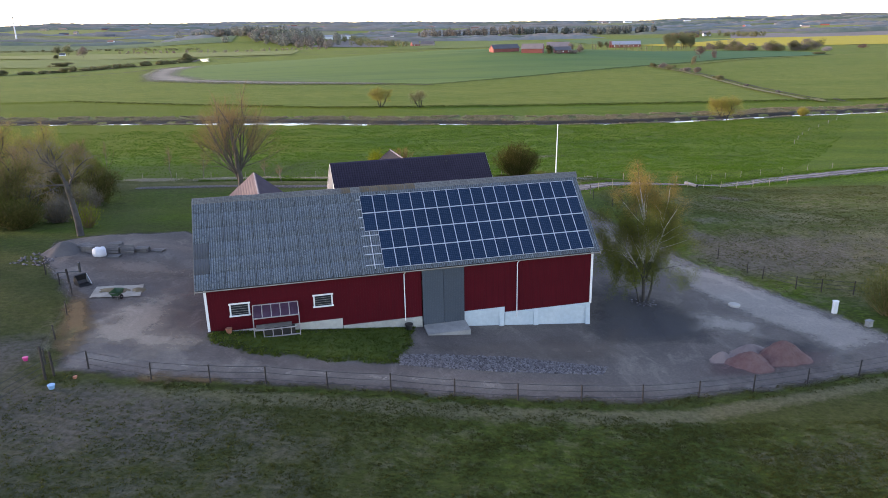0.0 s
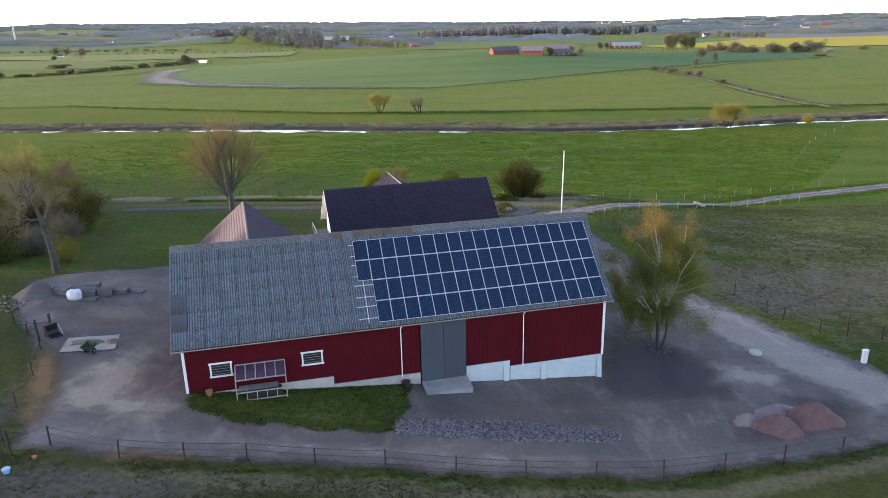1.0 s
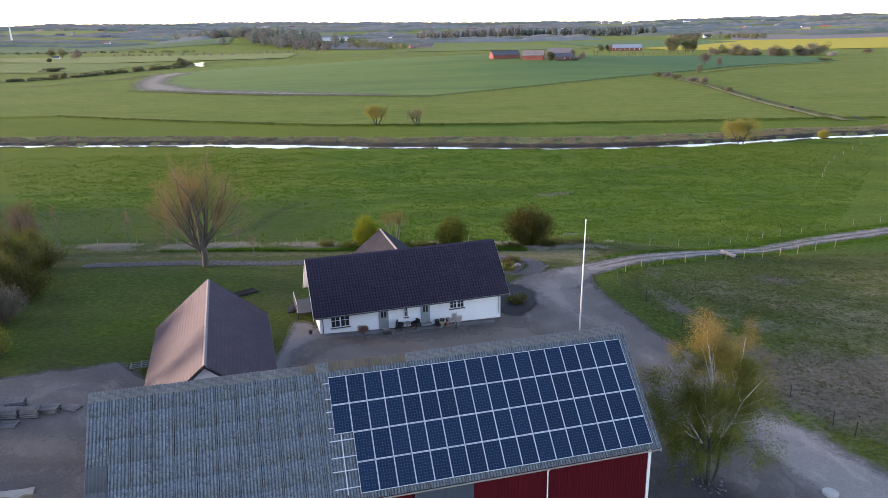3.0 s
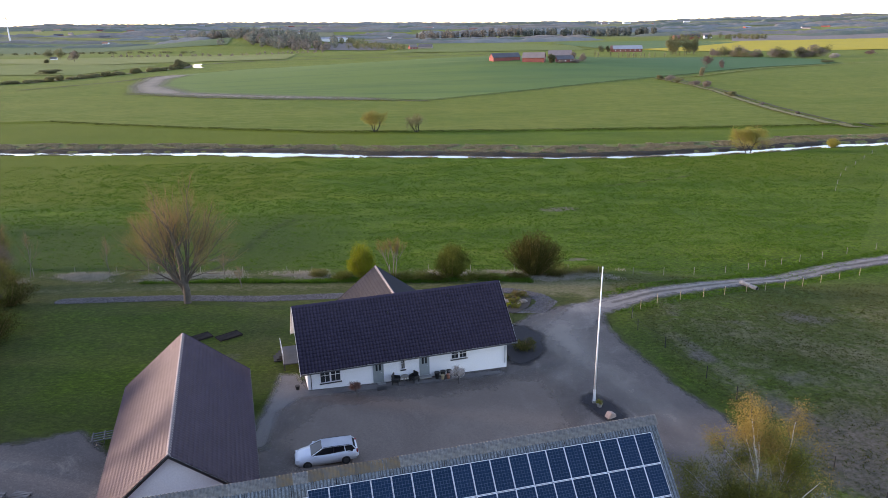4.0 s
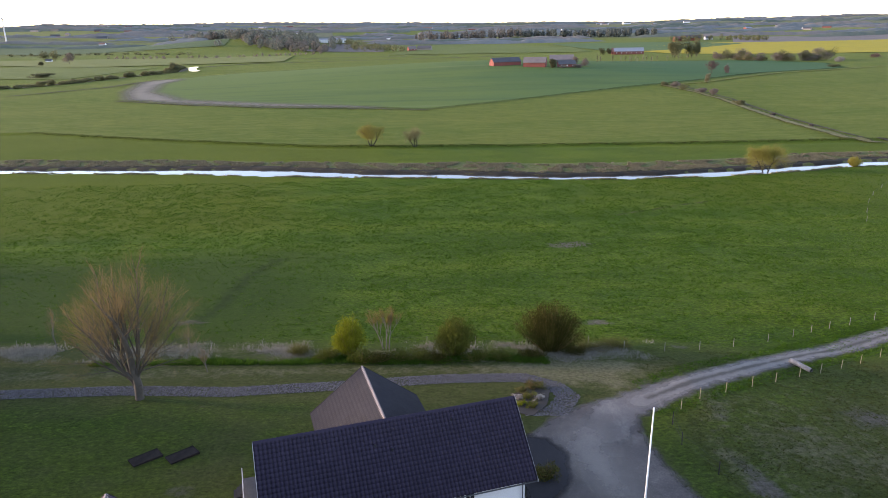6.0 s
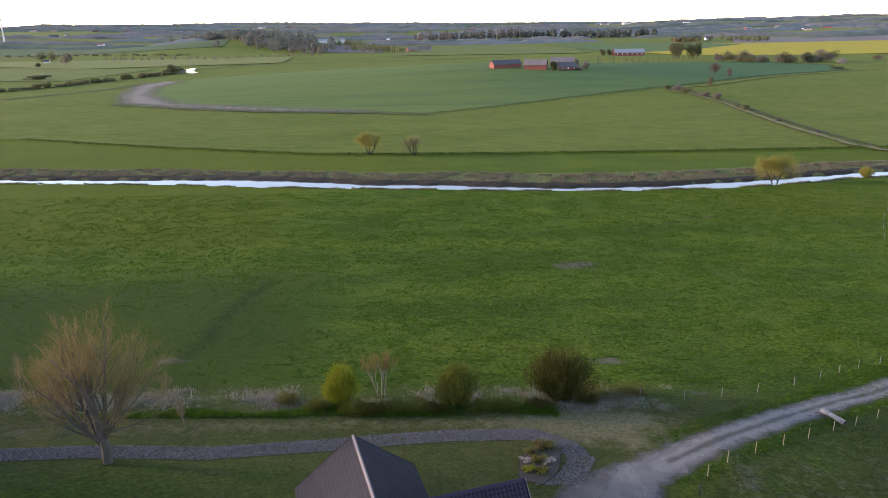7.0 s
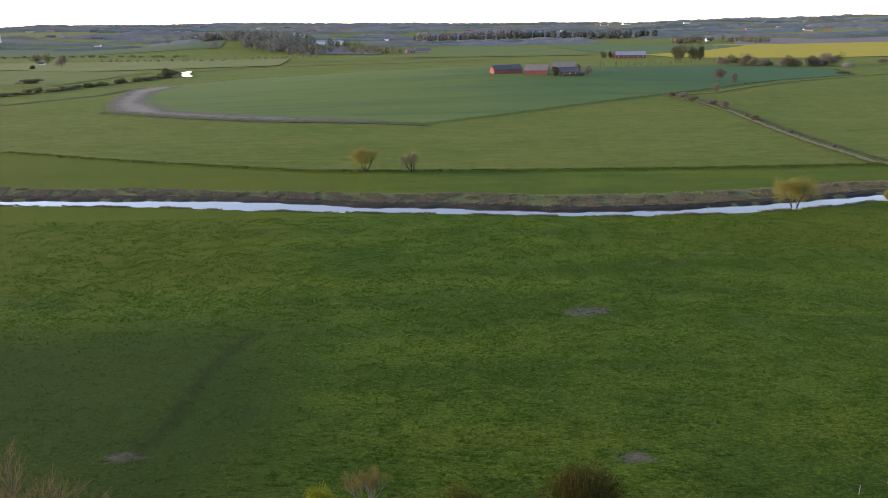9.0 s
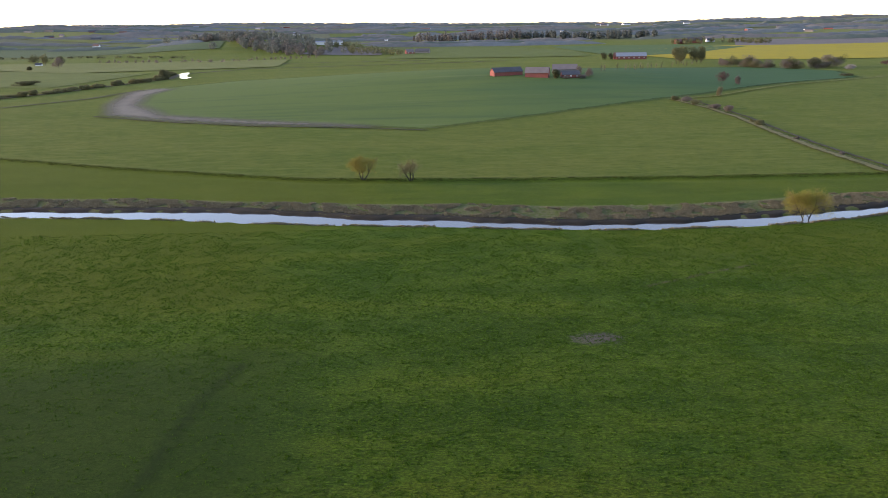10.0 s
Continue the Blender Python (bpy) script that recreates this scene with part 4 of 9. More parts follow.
prism(bm, [(5.32, 12.36), (10.98, 6.62), (10.98, 6.5), (5.32, 12.2)], X0, X1)
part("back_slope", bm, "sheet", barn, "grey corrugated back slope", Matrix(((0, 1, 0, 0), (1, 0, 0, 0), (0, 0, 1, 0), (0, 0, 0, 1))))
def ridge_cap(name, material):
    """A corrugated cap bent over the ridge."""
    nx = 16
    v, f = [], []
    for i in range(nx + 1):
        x = 0.76 * i / nx
        wave = 0.035 * math.cos(2 * math.pi * 4 * i / nx)
        v += [(y, x, z + wave * (0.35 if y == 0 else 1.0)) for y, z in ((-0.42, -0.34), (-0.20, -0.11), (0.0, 0.04), (0.20, -0.11), (0.42, -0.34))]
    for i in range(nx):
        f += [(5 * i + k, 5 * i + k + 1, 5 * i + k + 6, 5 * i + k + 5) for k in range(4)]
    return raw(name, v, f, material, True)


cap_mesh = ridge_cap("ridge_cap", "ridge")
lichen_mesh = ridge_cap("ridge_cap", "lichen")
k, x = 0, X0
while x < X1 - 0.5:
    m = Matrix.Translation((x, 5.3, BRIDGE + 0.06 + rng.uniform(-0.015, 0.02))) @ Matrix(((0, 1, 0, 0), (1, 0, 0, 0), (0, 0, 1, 0), (0, 0, 0, 1)))
    part("ridge_cap", lichen_mesh if 10.6 < x < 16.6 and rng.random() < 1.0 - abs(x - 13.6) / 4.5 else cap_mesh, None, roof.parent, "", m)
    x += 0.75
part("gutter", boxed(X0, X1, EAVE_Y - 0.11, EAVE_Y - 0.02, EAVE_Z - 0.15, EAVE_Z - 0.07, bevel=0.02), "greywood", barn, "pale grey eaves gutter")
for y0, z0, y1, z1 in ((-0.25, 6.81, 5.3, 12.25), (11.15, 6.52, 5.3, 12.25)):
    for x in (X0 - 0.03, X1 + 0.03):
        bm = bmesh.new()
        prism(bm, [(y0, z0), (y1, z1), (y1, z1 - 0.2), (y0, z0 - 0.2)] if y0 < y1 else [(y1, z1), (y0, z0), (y0, z0 - 0.2), (y1, z1 - 0.2)], x - 0.02, x + 0.02)
        part("bargeboard", bm, "greywood", barn, "weathered grey bargeboard", Matrix(((0, 1, 0, 0), (1, 0, 0, 0), (0, 0, 1, 0), (0, 0, 0, 1))))
for x, z in ((14.53, 2.75), (23.7, 1.9)):
    bm = bmesh.new()
    tube(bm, (x, -0.1, z), (x, -0.1, 6.55), 0.04, 0.04, 8)
    tube(bm, (x, -0.1, 6.55), (x + 0.08, -0.25, 6.76), 0.04, 0.04, 8)
    part("downpipe", bm, "white", barn, "pale downpipe", smooth=False)

# ---- solar panels on rails, four rows over the eastern two thirds of the roof ----
roof_m = pose(bx, by, 0, 0, 0, BARN_TURN) @ Matrix.Translation((0, EAVE_Y, EAVE_Z)) @ pose(0, 0, 0, math.degrees(SLOPE))
PW, PH = 1.0, 1.63
cell_mesh = raw("cell_sheet", [(0, 0, 0.036), (PW - 0.044, 0, 0.036), (PW - 0.044, PH - 0.06, 0.036), (0, PH - 0.06, 0.036)], [(0, 1, 2, 3)], "cells")


def panel():
    p = thing("solar_panel", Matrix(), "dark blue solar panel with pale aluminium frame", "solar panel", "solar panels on the barn roof")
    part("cell_sheet", cell_mesh, None, p, "dark blue cells under glass", Matrix.Translation((0.022, 0.03, 0)))
    for b in ((0, PW, 0, 0.03), (0, PW, PH - 0.03, PH), (0, 0.022, 0.03, PH - 0.03), (PW - 0.022, PW, 0.03, PH - 0.03)):
        part("frame_bar", boxed(b[0], b[1], b[2], b[3], 0, 0.042), "alu", p)
    return p


first = panel()
left = 6.53 + 5.5
top_run = RUN - 0.82
count = 0
for row in range(4):
    for col in range(18):
        if row >= 2 and col == 0:
            continue
        y = top_run - (row + 1) * 1.655
        m = roof_m @ Matrix.Translation((left + col * 1.0155, y, 0.10)) @ pose(0, 0, 0, rng.uniform(-0.12, 0.12), rng.uniform(-0.12, 0.12), 0)
        if count == 0:
            first.matrix_basis = m
        else:
            copy_thing(first, m)
        count += 1
for row in range(4):
    for q in (0.36, 1.28):
        y = top_run - (row + 1) * 1.655 + q
        solo("mounting_rail", boxed(left - 0.32, left + 18.3, y, y + 0.045, 0.04, 0.09), "alu", roof_m, "pale aluminium mounting rail on the roof", "rail", "mounting rails")
for dx, y0, y1 in ((0.32, top_run - 6.6, top_run - 3.35),):
    solo("mounting_rail", boxed(left + dx, left + dx + 0.045, y0, y1, 0.09, 0.135), "alu", roof_m, "pale aluminium cross rail on the roof", "rail", "mounting rails")

# ---- the white house and the brown-roofed garage ----
HOUSE_TURN = 16.6


def at_house(u, v):
    c, s = math.cos(radians(HOUSE_TURN)), math.sin(radians(HOUSE_TURN))
    return u * c - v * s, u * s + v * c


FLIP = Matrix(((0, 1, 0, 0), (1, 0, 0, 0), (0, 0, 1, 0), (0, 0, 0, 1)))


def tiled(name, x0, x1, run, pitch_x, pitch_y, material, cut=None):
    """A slope of curved roof tiles in lapped courses, lying in x and y with y up the slope. cut(y) gives the x range that is left at that height."""
    v, f = [], []
    per = 5
    prof_x = np.array([0.0, 0.18, 0.42, 0.66, 1.0])
    prof_z = np.array([0.046, 0.0, 0.008, 0.086, 0.048])
    rows = int(math.ceil(run / pitch_y))
    for j in range(rows):
        ya, yb = j * pitch_y, min(run, (j + 1) * pitch_y + 0.03)
        lo, hi = (x0, x1) if cut is None else cut(0.5 * (ya + yb))
        i = 0
        x = x0
        while x < x1 - 0.01:
            if x + pitch_x > lo and x < hi:
                a, b = max(x, lo), min(x + pitch_x, hi)
                k = len(v)
                px = a + (b - a) * prof_x
                for q in range(per):
                    v += [(px[q], ya, prof_z[q] + 0.024), (px[q], yb, prof_z[q] + 0.004), (px[q], ya, prof_z[q] + 0.006)]
                for q in range(per - 1):
                    a0 = k + 3 * q
                    f += [(a0, a0 + 3, a0 + 4, a0 + 1), (a0 + 2, a0 + 5, a0 + 3, a0)]
            x += pitch_x
    return quick(name, v, f, material)


def sash(parent, x0, x1, z0, z1, leaves, y=-0.02):
    """A white casement window with glazing bars and a slate sill."""
    win = part("window", boxed(x0 + 0.05, x1 - 0.05, y, y + 0.03, z0 + 0.05, z1 - 0.05), "glass", parent, "white barred casement window")
    bars = [(x0, x1, z1 - 0.07, z1), (x0, x1, z0, z0 + 0.07), (x0, x0 + 0.06, z0 + 0.07, z1 - 0.07), (x1 - 0.06, x1, z0 + 0.07, z1 - 0.07)]
    for b in bars:
        part("frame_bar", boxed(b[0], b[1], y - 0.04, y, b[2], b[3]), "white", win)
    w = (x1 - x0) / leaves
    for i in range(leaves):
        if i:
            part("mullion", boxed(x0 + i * w - 0.07, x0 + i * w + 0.07, y - 0.04, y, z0 + 0.07, z1 - 0.07), "white", win)
        xm = x0 + (i + 0.5) * w
        part("glazing_bar", boxed(xm - 0.018, xm + 0.018, y - 0.025, y, z0 + 0.07, z1 - 0.07), "white", win)
        zm = z0 + 0.6 * (z1 - z0)
        part("glazing_bar", boxed(x0 + i * w + 0.08, x0 + (i + 1) * w - 0.08, y - 0.03, y - 0.004, zm - 0.018, zm + 0.018), "white", win)
    part("sill", boxed(x0 - 0.06, x1 + 0.06, y - 0.12, y + 0.02, z0 - 0.09, z0 - 0.02), "black", win, "dark slate sill")


def house_door(parent, x0, x1, z0, z1):
    d = part("door", boxed(x0 + 0.06, x1 - 0.06, -0.045, 0.0, z0 + 0.03, z1 - 0.06), "sagegrey", parent, "grey-green panelled door")
    for b in ((x0, x1, z1 - 0.06, z1), (x0, x0 + 0.06, z0, z1 - 0.06), (x1 - 0.06, x1, z0, z1 - 0.06)):
        part("frame_bar", boxed(b[0], b[1], -0.06, 0.0, b[2], b[3]), "sagegrey", d)
    w = x1 - x0
    for q in (0.34, 0.66):
        part("pane", boxed(x0 + q * w - 0.09, x0 + q * w + 0.09, -0.055, -0.046, z1 - 0.8, z1 - 0.18), "glass", d)
    for q in (0.32, 0.68):
        part("panel", boxed(x0 + q * w - 0.11, x0 + q * w + 0.11, -0.058, -0.046, z0 + 0.25, z0 + 0.95), "sagegrey", d)
    part("handle", tubed((x1 - 0.15, -0.09, z0 + 1.0), (x1 - 0.27, -0.09, z0 + 1.0), 0.014, 0.014, 6), "alu", d)
    part("step", boxed(x0 - 0.1, x1 + 0.1, -0.5, -0.03, z0 - 0.12, z0), "concrete", d)


HL, HD, HR = 18.9, 8.0, 8.95
hx, hy = at_house(11.6, 81.25)
house = thing("house", pose(hx, hy, 0, 0, 0, HOUSE_TURN), "low white plastered house with black tiled roof", "house")
bm = bmesh.new()
prism(bm, [(0.2, 1.0), (HD - 0.2, 1.0), (HD - 0.2, 5.05), (HD / 2, HR - 0.42), (0.2, 5.05)], 0, HL)
part("outer_wall", bm, "plaster", house, "white plastered walls", FLIP)
part("front_wall", boxed(0.0, HL, 0.0, 0.19, 1.0, 4.95), "plaster", house, "white plastered front wall")
HS = math.atan2(HR - 4.4, 4.72)
HRUN = 4.72 / math.cos(HS)
main_front = Matrix.Translation((0, -0.72, 4.4)) @ pose(0, 0, 0, math.degrees(HS))
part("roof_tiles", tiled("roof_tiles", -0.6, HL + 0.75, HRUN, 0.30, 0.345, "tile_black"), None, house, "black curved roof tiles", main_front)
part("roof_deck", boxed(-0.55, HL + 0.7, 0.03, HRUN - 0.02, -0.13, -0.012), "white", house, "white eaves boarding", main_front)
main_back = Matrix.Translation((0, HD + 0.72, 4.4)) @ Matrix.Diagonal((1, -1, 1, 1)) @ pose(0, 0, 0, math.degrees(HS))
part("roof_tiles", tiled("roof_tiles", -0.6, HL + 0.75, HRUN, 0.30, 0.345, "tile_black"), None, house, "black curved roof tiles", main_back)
part("roof_deck", boxed(-0.55, HL + 0.7, 0.03, HRUN - 0.02, -0.13, -0.012), "white", house, "", main_back)


def ridge_tiles(parent, x0, x1, y, z, material, along_y=False):
    bm = bmesh.new()
    prism(bm, [(-0.15, -0.13), (-0.09, -0.01), (0.0, 0.035), (0.09, -0.01), (0.15, -0.13)], 0, 0.36)
    mesh = bpy.data.meshes.new("ridge_tile")
    bm.to_mesh(mesh)
    bm.free()
    mesh.materials.append(M[material])
    k = x0
    while k < x1 - 0.2:
        m = Matrix.Translation((y, k, z + 0.05)) @ pose(0, 0, 0, -2.5) if along_y else Matrix.Translation((k, y, z + 0.05)) @ FLIP @ pose(0, 0, 0, -2.5)
        part("ridge_tile", mesh, None, parent, "", m)
        k += 0.34


ridge_tiles(house, -0.6, HL + 0.72, HD / 2, HR, "tile_black")
for x in (-0.62, HL + 0.77):
    for s in (1, -1):
        bm = bmesh.new()
        y0, y1 = (-0.72, HD / 2) if s > 0 else (HD / 2, HD + 0.72)
        za, zb = (4.4, HR) if s > 0 else (HR, 4.4)
        prism(bm, [(y0, za), (y1, zb), (y1, zb - 0.2), (y0, za - 0.2)], x - 0.015, x + 0.015)
        part("bargeboard", bm, "white", house, "white bargeboard", FLIP)
part("gutter", boxed(-0.58, HL + 0.72, -0.84, -0.73, 4.3, 4.39, bevel=0.02), "steel", house, "dark eaves gutter")
for x in (0.3, HL - 0.2):
    bm = bmesh.new()
    tube(bm, (x, -0.09, 2.1), (x, -0.09, 4.05), 0.04, 0.04, 8)
    tube(bm, (x, -0.09, 4.05), (x, -0.76, 4.3), 0.04, 0.04, 8)
    part("downpipe", bm, "steel", house, "grey downpipe")
sash(house, 1.08, 2.95, 2.92, 4.12, 2)
house_door(house, 5.87, 6.85, 2.1, 4.1)
sash(house, 8.46, 8.88, 3.05, 4.1, 1)
house_door(house, 10.23, 11.18, 2.1, 4.1)
sash(house, 13.3, 14.85, 3.28, 4.1, 2)
for k, q in ((8.0, 0.35), (9.2, 0.31), (14.1, 0.42)):
    m = main_front @ Matrix.Translation((k, q * HRUN * 2, 0.0)) @ pose(0, 0, 0, -math.degrees(HS))
    part("vent_pipe", tubed((0, 0, 0), (0, 0, 0.28), 0.06, 0.06, 10), "black", house, "small black roof vent", m)

# the wing behind: its ridge runs away from the house
WX, WH, WE = 20.85 - 11.6, 4.85, 4.75
WR = 8.52
WEND = 95.2 - 81.25
bm = bmesh.new()
prism(bm, [(WX - WH + 0.6, 1.0), (WX + WH - 0.6, 1.0), (WX + WH - 0.6, 5.1), (WX, WR - 0.25), (WX - WH + 0.6, 5.1)], HD - 0.1, WEND - 0.55)
part("wing_walls", bm, "plaster", house, "white plastered wing")
WS = math.atan2(WR - WE, WH)
WRUN = WH / math.cos(WS)
for s in (-1, 1):
    base = Matrix.Translation((WX + s * WH, 0, WE)) @ pose(0, 0, 0, 0, 0, 90 if s > 0 else 90)
    # x runs along the ridge, y climbs towards it
    m = Matrix.Translation((WX + s * WH, 0, WE)) @ Matrix(((0, -s * math.cos(WS), s * math.sin(WS), 0), (1, 0, 0, 0), (0, math.sin(WS), math.cos(WS), 0), (0, 0, 0, 1)))
    valley = lambda y: (4.0 + (HR - (WE + y * math.sin(WS))) / (HR - 4.4) * 4.72 - 0.1, WEND)
    part("wing_tiles", tiled("wing_tiles", 3.9, WEND, WRUN, 0.30, 0.345, "tile_grey", valley), None, house, "dark grey curved roof tiles", m)
ridge_tiles(house, 4.5, WEND, WX, WR, "tile_ridge", True)

# ---- the garage between house and barn ----
gx, gy = at_house(1.85, 63.6)
garage = thing("garage", pose(gx, gy, 0, 0, 0, HOUSE_TURN), "tall white garage with brown tiled roof", "garage")
GH, GE, GR, GL = 4.95, 4.95, 9.1, 18.4
bm = bmesh.new()
prism(bm, [(-GH + 0.55, 1.5), (GH - 0.55, 1.5), (GH - 0.55, GE + 0.3), (0, GR - 0.3), (-GH + 0.55, GE + 0.3)], 0.45, GL - 0.4)
part("outer_wall", bm, "plaster", garage, "white plastered walls")
GS = math.atan2(GR - GE, GH)
GRUN = GH / math.cos(GS)
for s in (-1, 1):
    m = Matrix.Translation((s * GH, 0, GE)) @ Matrix(((0, -s * math.cos(GS), s * math.sin(GS), 0), (1, 0, 0, 0), (0, math.sin(GS), math.cos(GS), 0), (0, 0, 0, 1)))
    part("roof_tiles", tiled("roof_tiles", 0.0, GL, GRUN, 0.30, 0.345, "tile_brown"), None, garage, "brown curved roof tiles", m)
    part("roof_deck", boxed(0.03, GL - 0.03, 0.03, GRUN - 0.02, -0.12, -0.012), "white", garage, "white eaves boarding", m)
    part("gutter", boxed(s * (GH + 0.02) - 0.06, s * (GH + 0.02) + 0.06, 0.0, GL, GE - 0.1, GE), "steel", garage, "dark eaves gutter")
    for y in (-0.02, GL + 0.02):
        bm = bmesh.new()
        prism(bm, [(0, GR), (s * GH, GE), (s * GH, GE - 0.2), (0, GR - 0.2)], y - 0.015, y + 0.015)
        part("bargeboard", bm, "black" if y < 1 else "alu", garage, "dark bargeboard" if y < 1 else "pale metal verge")
ridge_tiles(garage, 0.0, GL, 0.0, GR, "tile_ridge", True)

# ---- trees and bushes ----
def tubes(segs, sides):
    """Arrays of verts and quads for open tapered tubes."""
    s = np.array([(*a, *b, ra, rb) for a, b, ra, rb in segs])
    a, b, ra, rb = s[:, :3], s[:, 3:6], s[:, 6], s[:, 7]
    d = b - a
    d /= np.linalg.norm(d, axis=1, keepdims=True) + 1e-9
    ref = np.where(np.abs(d[:, 2:3]) > 0.9, np.array([[1.0, 0, 0]]), np.array([[0, 0, 1.0]]))
    u = np.cross(d, ref)
    u /= np.linalg.norm(u, axis=1, keepdims=True) + 1e-9
    w = np.cross(d, u)
    t = 2 * np.pi * np.arange(sides) / sides
    ring = u[:, None] * np.cos(t)[None, :, None] + w[:, None] * np.sin(t)[None, :, None]
    v = np.concatenate([a[:, None] + ring * ra[:, None, None], b[:, None] + ring * rb[:, None, None]], 1)
    base = (2 * sides * np.arange(len(s)))[:, None]
    i = np.arange(sides)
    j = (i + 1) % sides
    q = np.stack([i, j, j + sides, i + sides], -1)
    return v.reshape(-1, 3), (base[:, :, None] + q[None]).reshape(-1, 4)


def leaves(points, each, spread, size, seed, hang=0.0):
    """Small quads strewn round points."""
    r = np.random.default_rng(seed)
    p = np.repeat(np.asarray(points, float), each, 0)
    p = p + r.normal(0, spread, p.shape) * np.array([1, 1, 0.8])
    p[:, 2] -= hang * r.random(len(p))
    a = r.normal(size=p.shape)
    a /= np.linalg.norm(a, axis=1, keepdims=True)
    b = np.cross(a, r.normal(size=p.shape))
    b /= np.linalg.norm(b, axis=1, keepdims=True)
    k = (size * (0.6 + 0.8 * r.random(len(p))))[:, None]
    v = np.stack([p - a * k - b * k * 0.5, p + a * k - b * k * 0.5, p + a * k + b * k * 0.5, p - a * k + b * k * 0.5], 1)
    return v.reshape(-1, 3), np.arange(4 * len(p)).reshape(-1, 4)


def sheets(p, normal, size, seed, loose=0.55):
    """Leaf sheets that lie roughly along a crown's outside."""
    r = np.random.default_rng(seed)
    n = normal + loose * r.normal(size=p.shape)
    n /= np.linalg.norm(n, axis=1, keepdims=True)
    a = np.cross(n, r.normal(size=p.shape))
    a /= np.linalg.norm(a, axis=1, keepdims=True)
    b = np.cross(n, a)
    k = (size * (0.6 + 0.8 * r.random(len(p))))[:, None]
    v = np.stack([p - a * k - b * k * 0.6, p + a * k * 0.7 - b * k * 0.6, p + a * k + b * k * 0.6, p - a * k * 0.6 + b * k * 0.7], 1)
    return v.reshape(-1, 3), np.arange(4 * len(p)).reshape(-1, 4)


def grow(seed, start, way, length, radius, levels, forks, angle, shrink=0.62, lift=0.25, wobble=0.14, droop=0.0, bare=0.3, thin=0.6):
    """A branching skeleton: its segments, level by level, and the ends of its last twigs."""
    r = random.Random(seed)
    segs, tips = [], []

    def branch(p, d, ln, rad, level):
        n = 4 if level < 2 else 3
        pts = [Vector(p)]
        d = Vector(d).normalized()
        for i in range(n):
            d = (d + Vector((r.gauss(0, wobble), r.gauss(0, wobble), r.gauss(0, wobble * 0.6) + lift * 0.12 - droop * 0.14 * level)))
            d.normalize()
            pts.append(pts[-1] + d * ln / n)
        for i in range(n):
            ra, rb = rad * (1 - thin * i / n), rad * (1 - thin * (i + 1) / n)
            segs.append((tuple(pts[i]), tuple(pts[i + 1]), ra, rb, level))
        if level >= levels:
            tips.append(tuple(pts[-1]))
            tips.append(tuple(pts[-2]))
            return
        count = forks[min(level, len(forks) - 1)]
        for c in range(count):
            q = bare + (1 - bare) * (c + r.random() * 0.8) / count
            k = min(n - 1, int(q * n))
            at = pts[k].lerp(pts[k + 1], q * n - k)
            side = d.cross(Vector((r.gauss(0, 1), r.gauss(0, 1), r.gauss(0, 1))))
            side.normalize()
            turn = radians(angle + r.gauss(0, 10))
            dn = (pts[k + 1] - pts[k]).normalized() * math.cos(turn) + side * math.sin(turn)
            dn.z += lift * 0.5
            branch(at, dn, ln * shrink * (1.15 - 0.45 * q) * r.uniform(0.8, 1.15), rad * (1 - thin * q) * 0.55, level + 1)
        branch(pts[-1], d, ln * shrink * 0.8, rad * (1 - thin), level + 1)

    branch(start, way, length, radius, 0)
    return segs, tips


def raised(stems, height):
    """The same skeletons, drawn out to a given height."""
    top = max(s[1][2] for st in stems for s in st[0])
    k = height / top
    fix = lambda p: (p[0] * k, p[1] * k, p[2] * k)
    return [([(fix(a), fix(b), ra * (0.5 + 0.5 * k), rb * (0.5 + 0.5 * k), lv) for a, b, ra, rb, lv in segs], [fix(p) for p in tips]) for segs, tips in stems]


def leaning(stems, lean):
    """The same skeletons, sheared so that the crown leans by a given amount along x."""
    tips = np.array([t for st in stems for t in st[1]])
    k = lean - tips[:, 0].mean() / tips[:, 2].mean()
    fix = lambda p: (p[0] + k * p[2], p[1], p[2])
    return [([(fix(a), fix(b), ra, rb, lv) for a, b, ra, rb, lv in segs], [fix(p) for p in ends]) for segs, ends in stems]


def tree_thing(name, m, label, category, stems, bark, foliage=None, each=6, spread=0.3, size=0.06, hang=0.0, seed=1, split=2, twigs=None, group="", top=None, clear=None):
    """A tree from one or more skeletons: trunk, twigs and crown."""
    tree = thing(name, m, label, category, group)
    segs = [s for st in stems for s in st[0]]
    tips = [t for st in stems for t in st[1]]
    if clear is not None:
        segs = [s for s in segs if s[4] < split or min(s[0][2], s[1][2]) > clear * (1 - 0.25 * math.sin(3 * s[0][0]))]
        tips = [t for t in tips if t[2] > clear * (1 - 0.25 * math.sin(3 * t[0]))]
    for stem in stems:
        v, q = tubes([s[:4] for s in stem[0] if s[4] < split], 7)
        part("trunk", quick("trunk", v, q, bark, True), None, tree)
    fine = [s[:4] for s in segs if s[4] >= split]
    if fine:
        v, q = tubes(fine, 3)
        part("twig", quick("twig", v, q, twigs or bark), None, tree, "fine twigs")
    if foliage:
        low = [t for t in tips if top is None or t[2] < top[0] + 2.0 * math.sin(7 * t[0] + 5 * t[1])]
        v, q = leaves(low, each, spread, size, seed, hang)
        part("crown", quick("crown", v, q, foliage), None, tree, "open crown of small leaves")
        if top:
            high = [t for t in tips if t not in set(low)]
            v, q = leaves(high, max(2, int(each * top[2])), spread, size, seed + 1, hang)
            part("crown", quick("crown", v, q, top[1]), None, tree, "orange-brown budding top")
    return tree


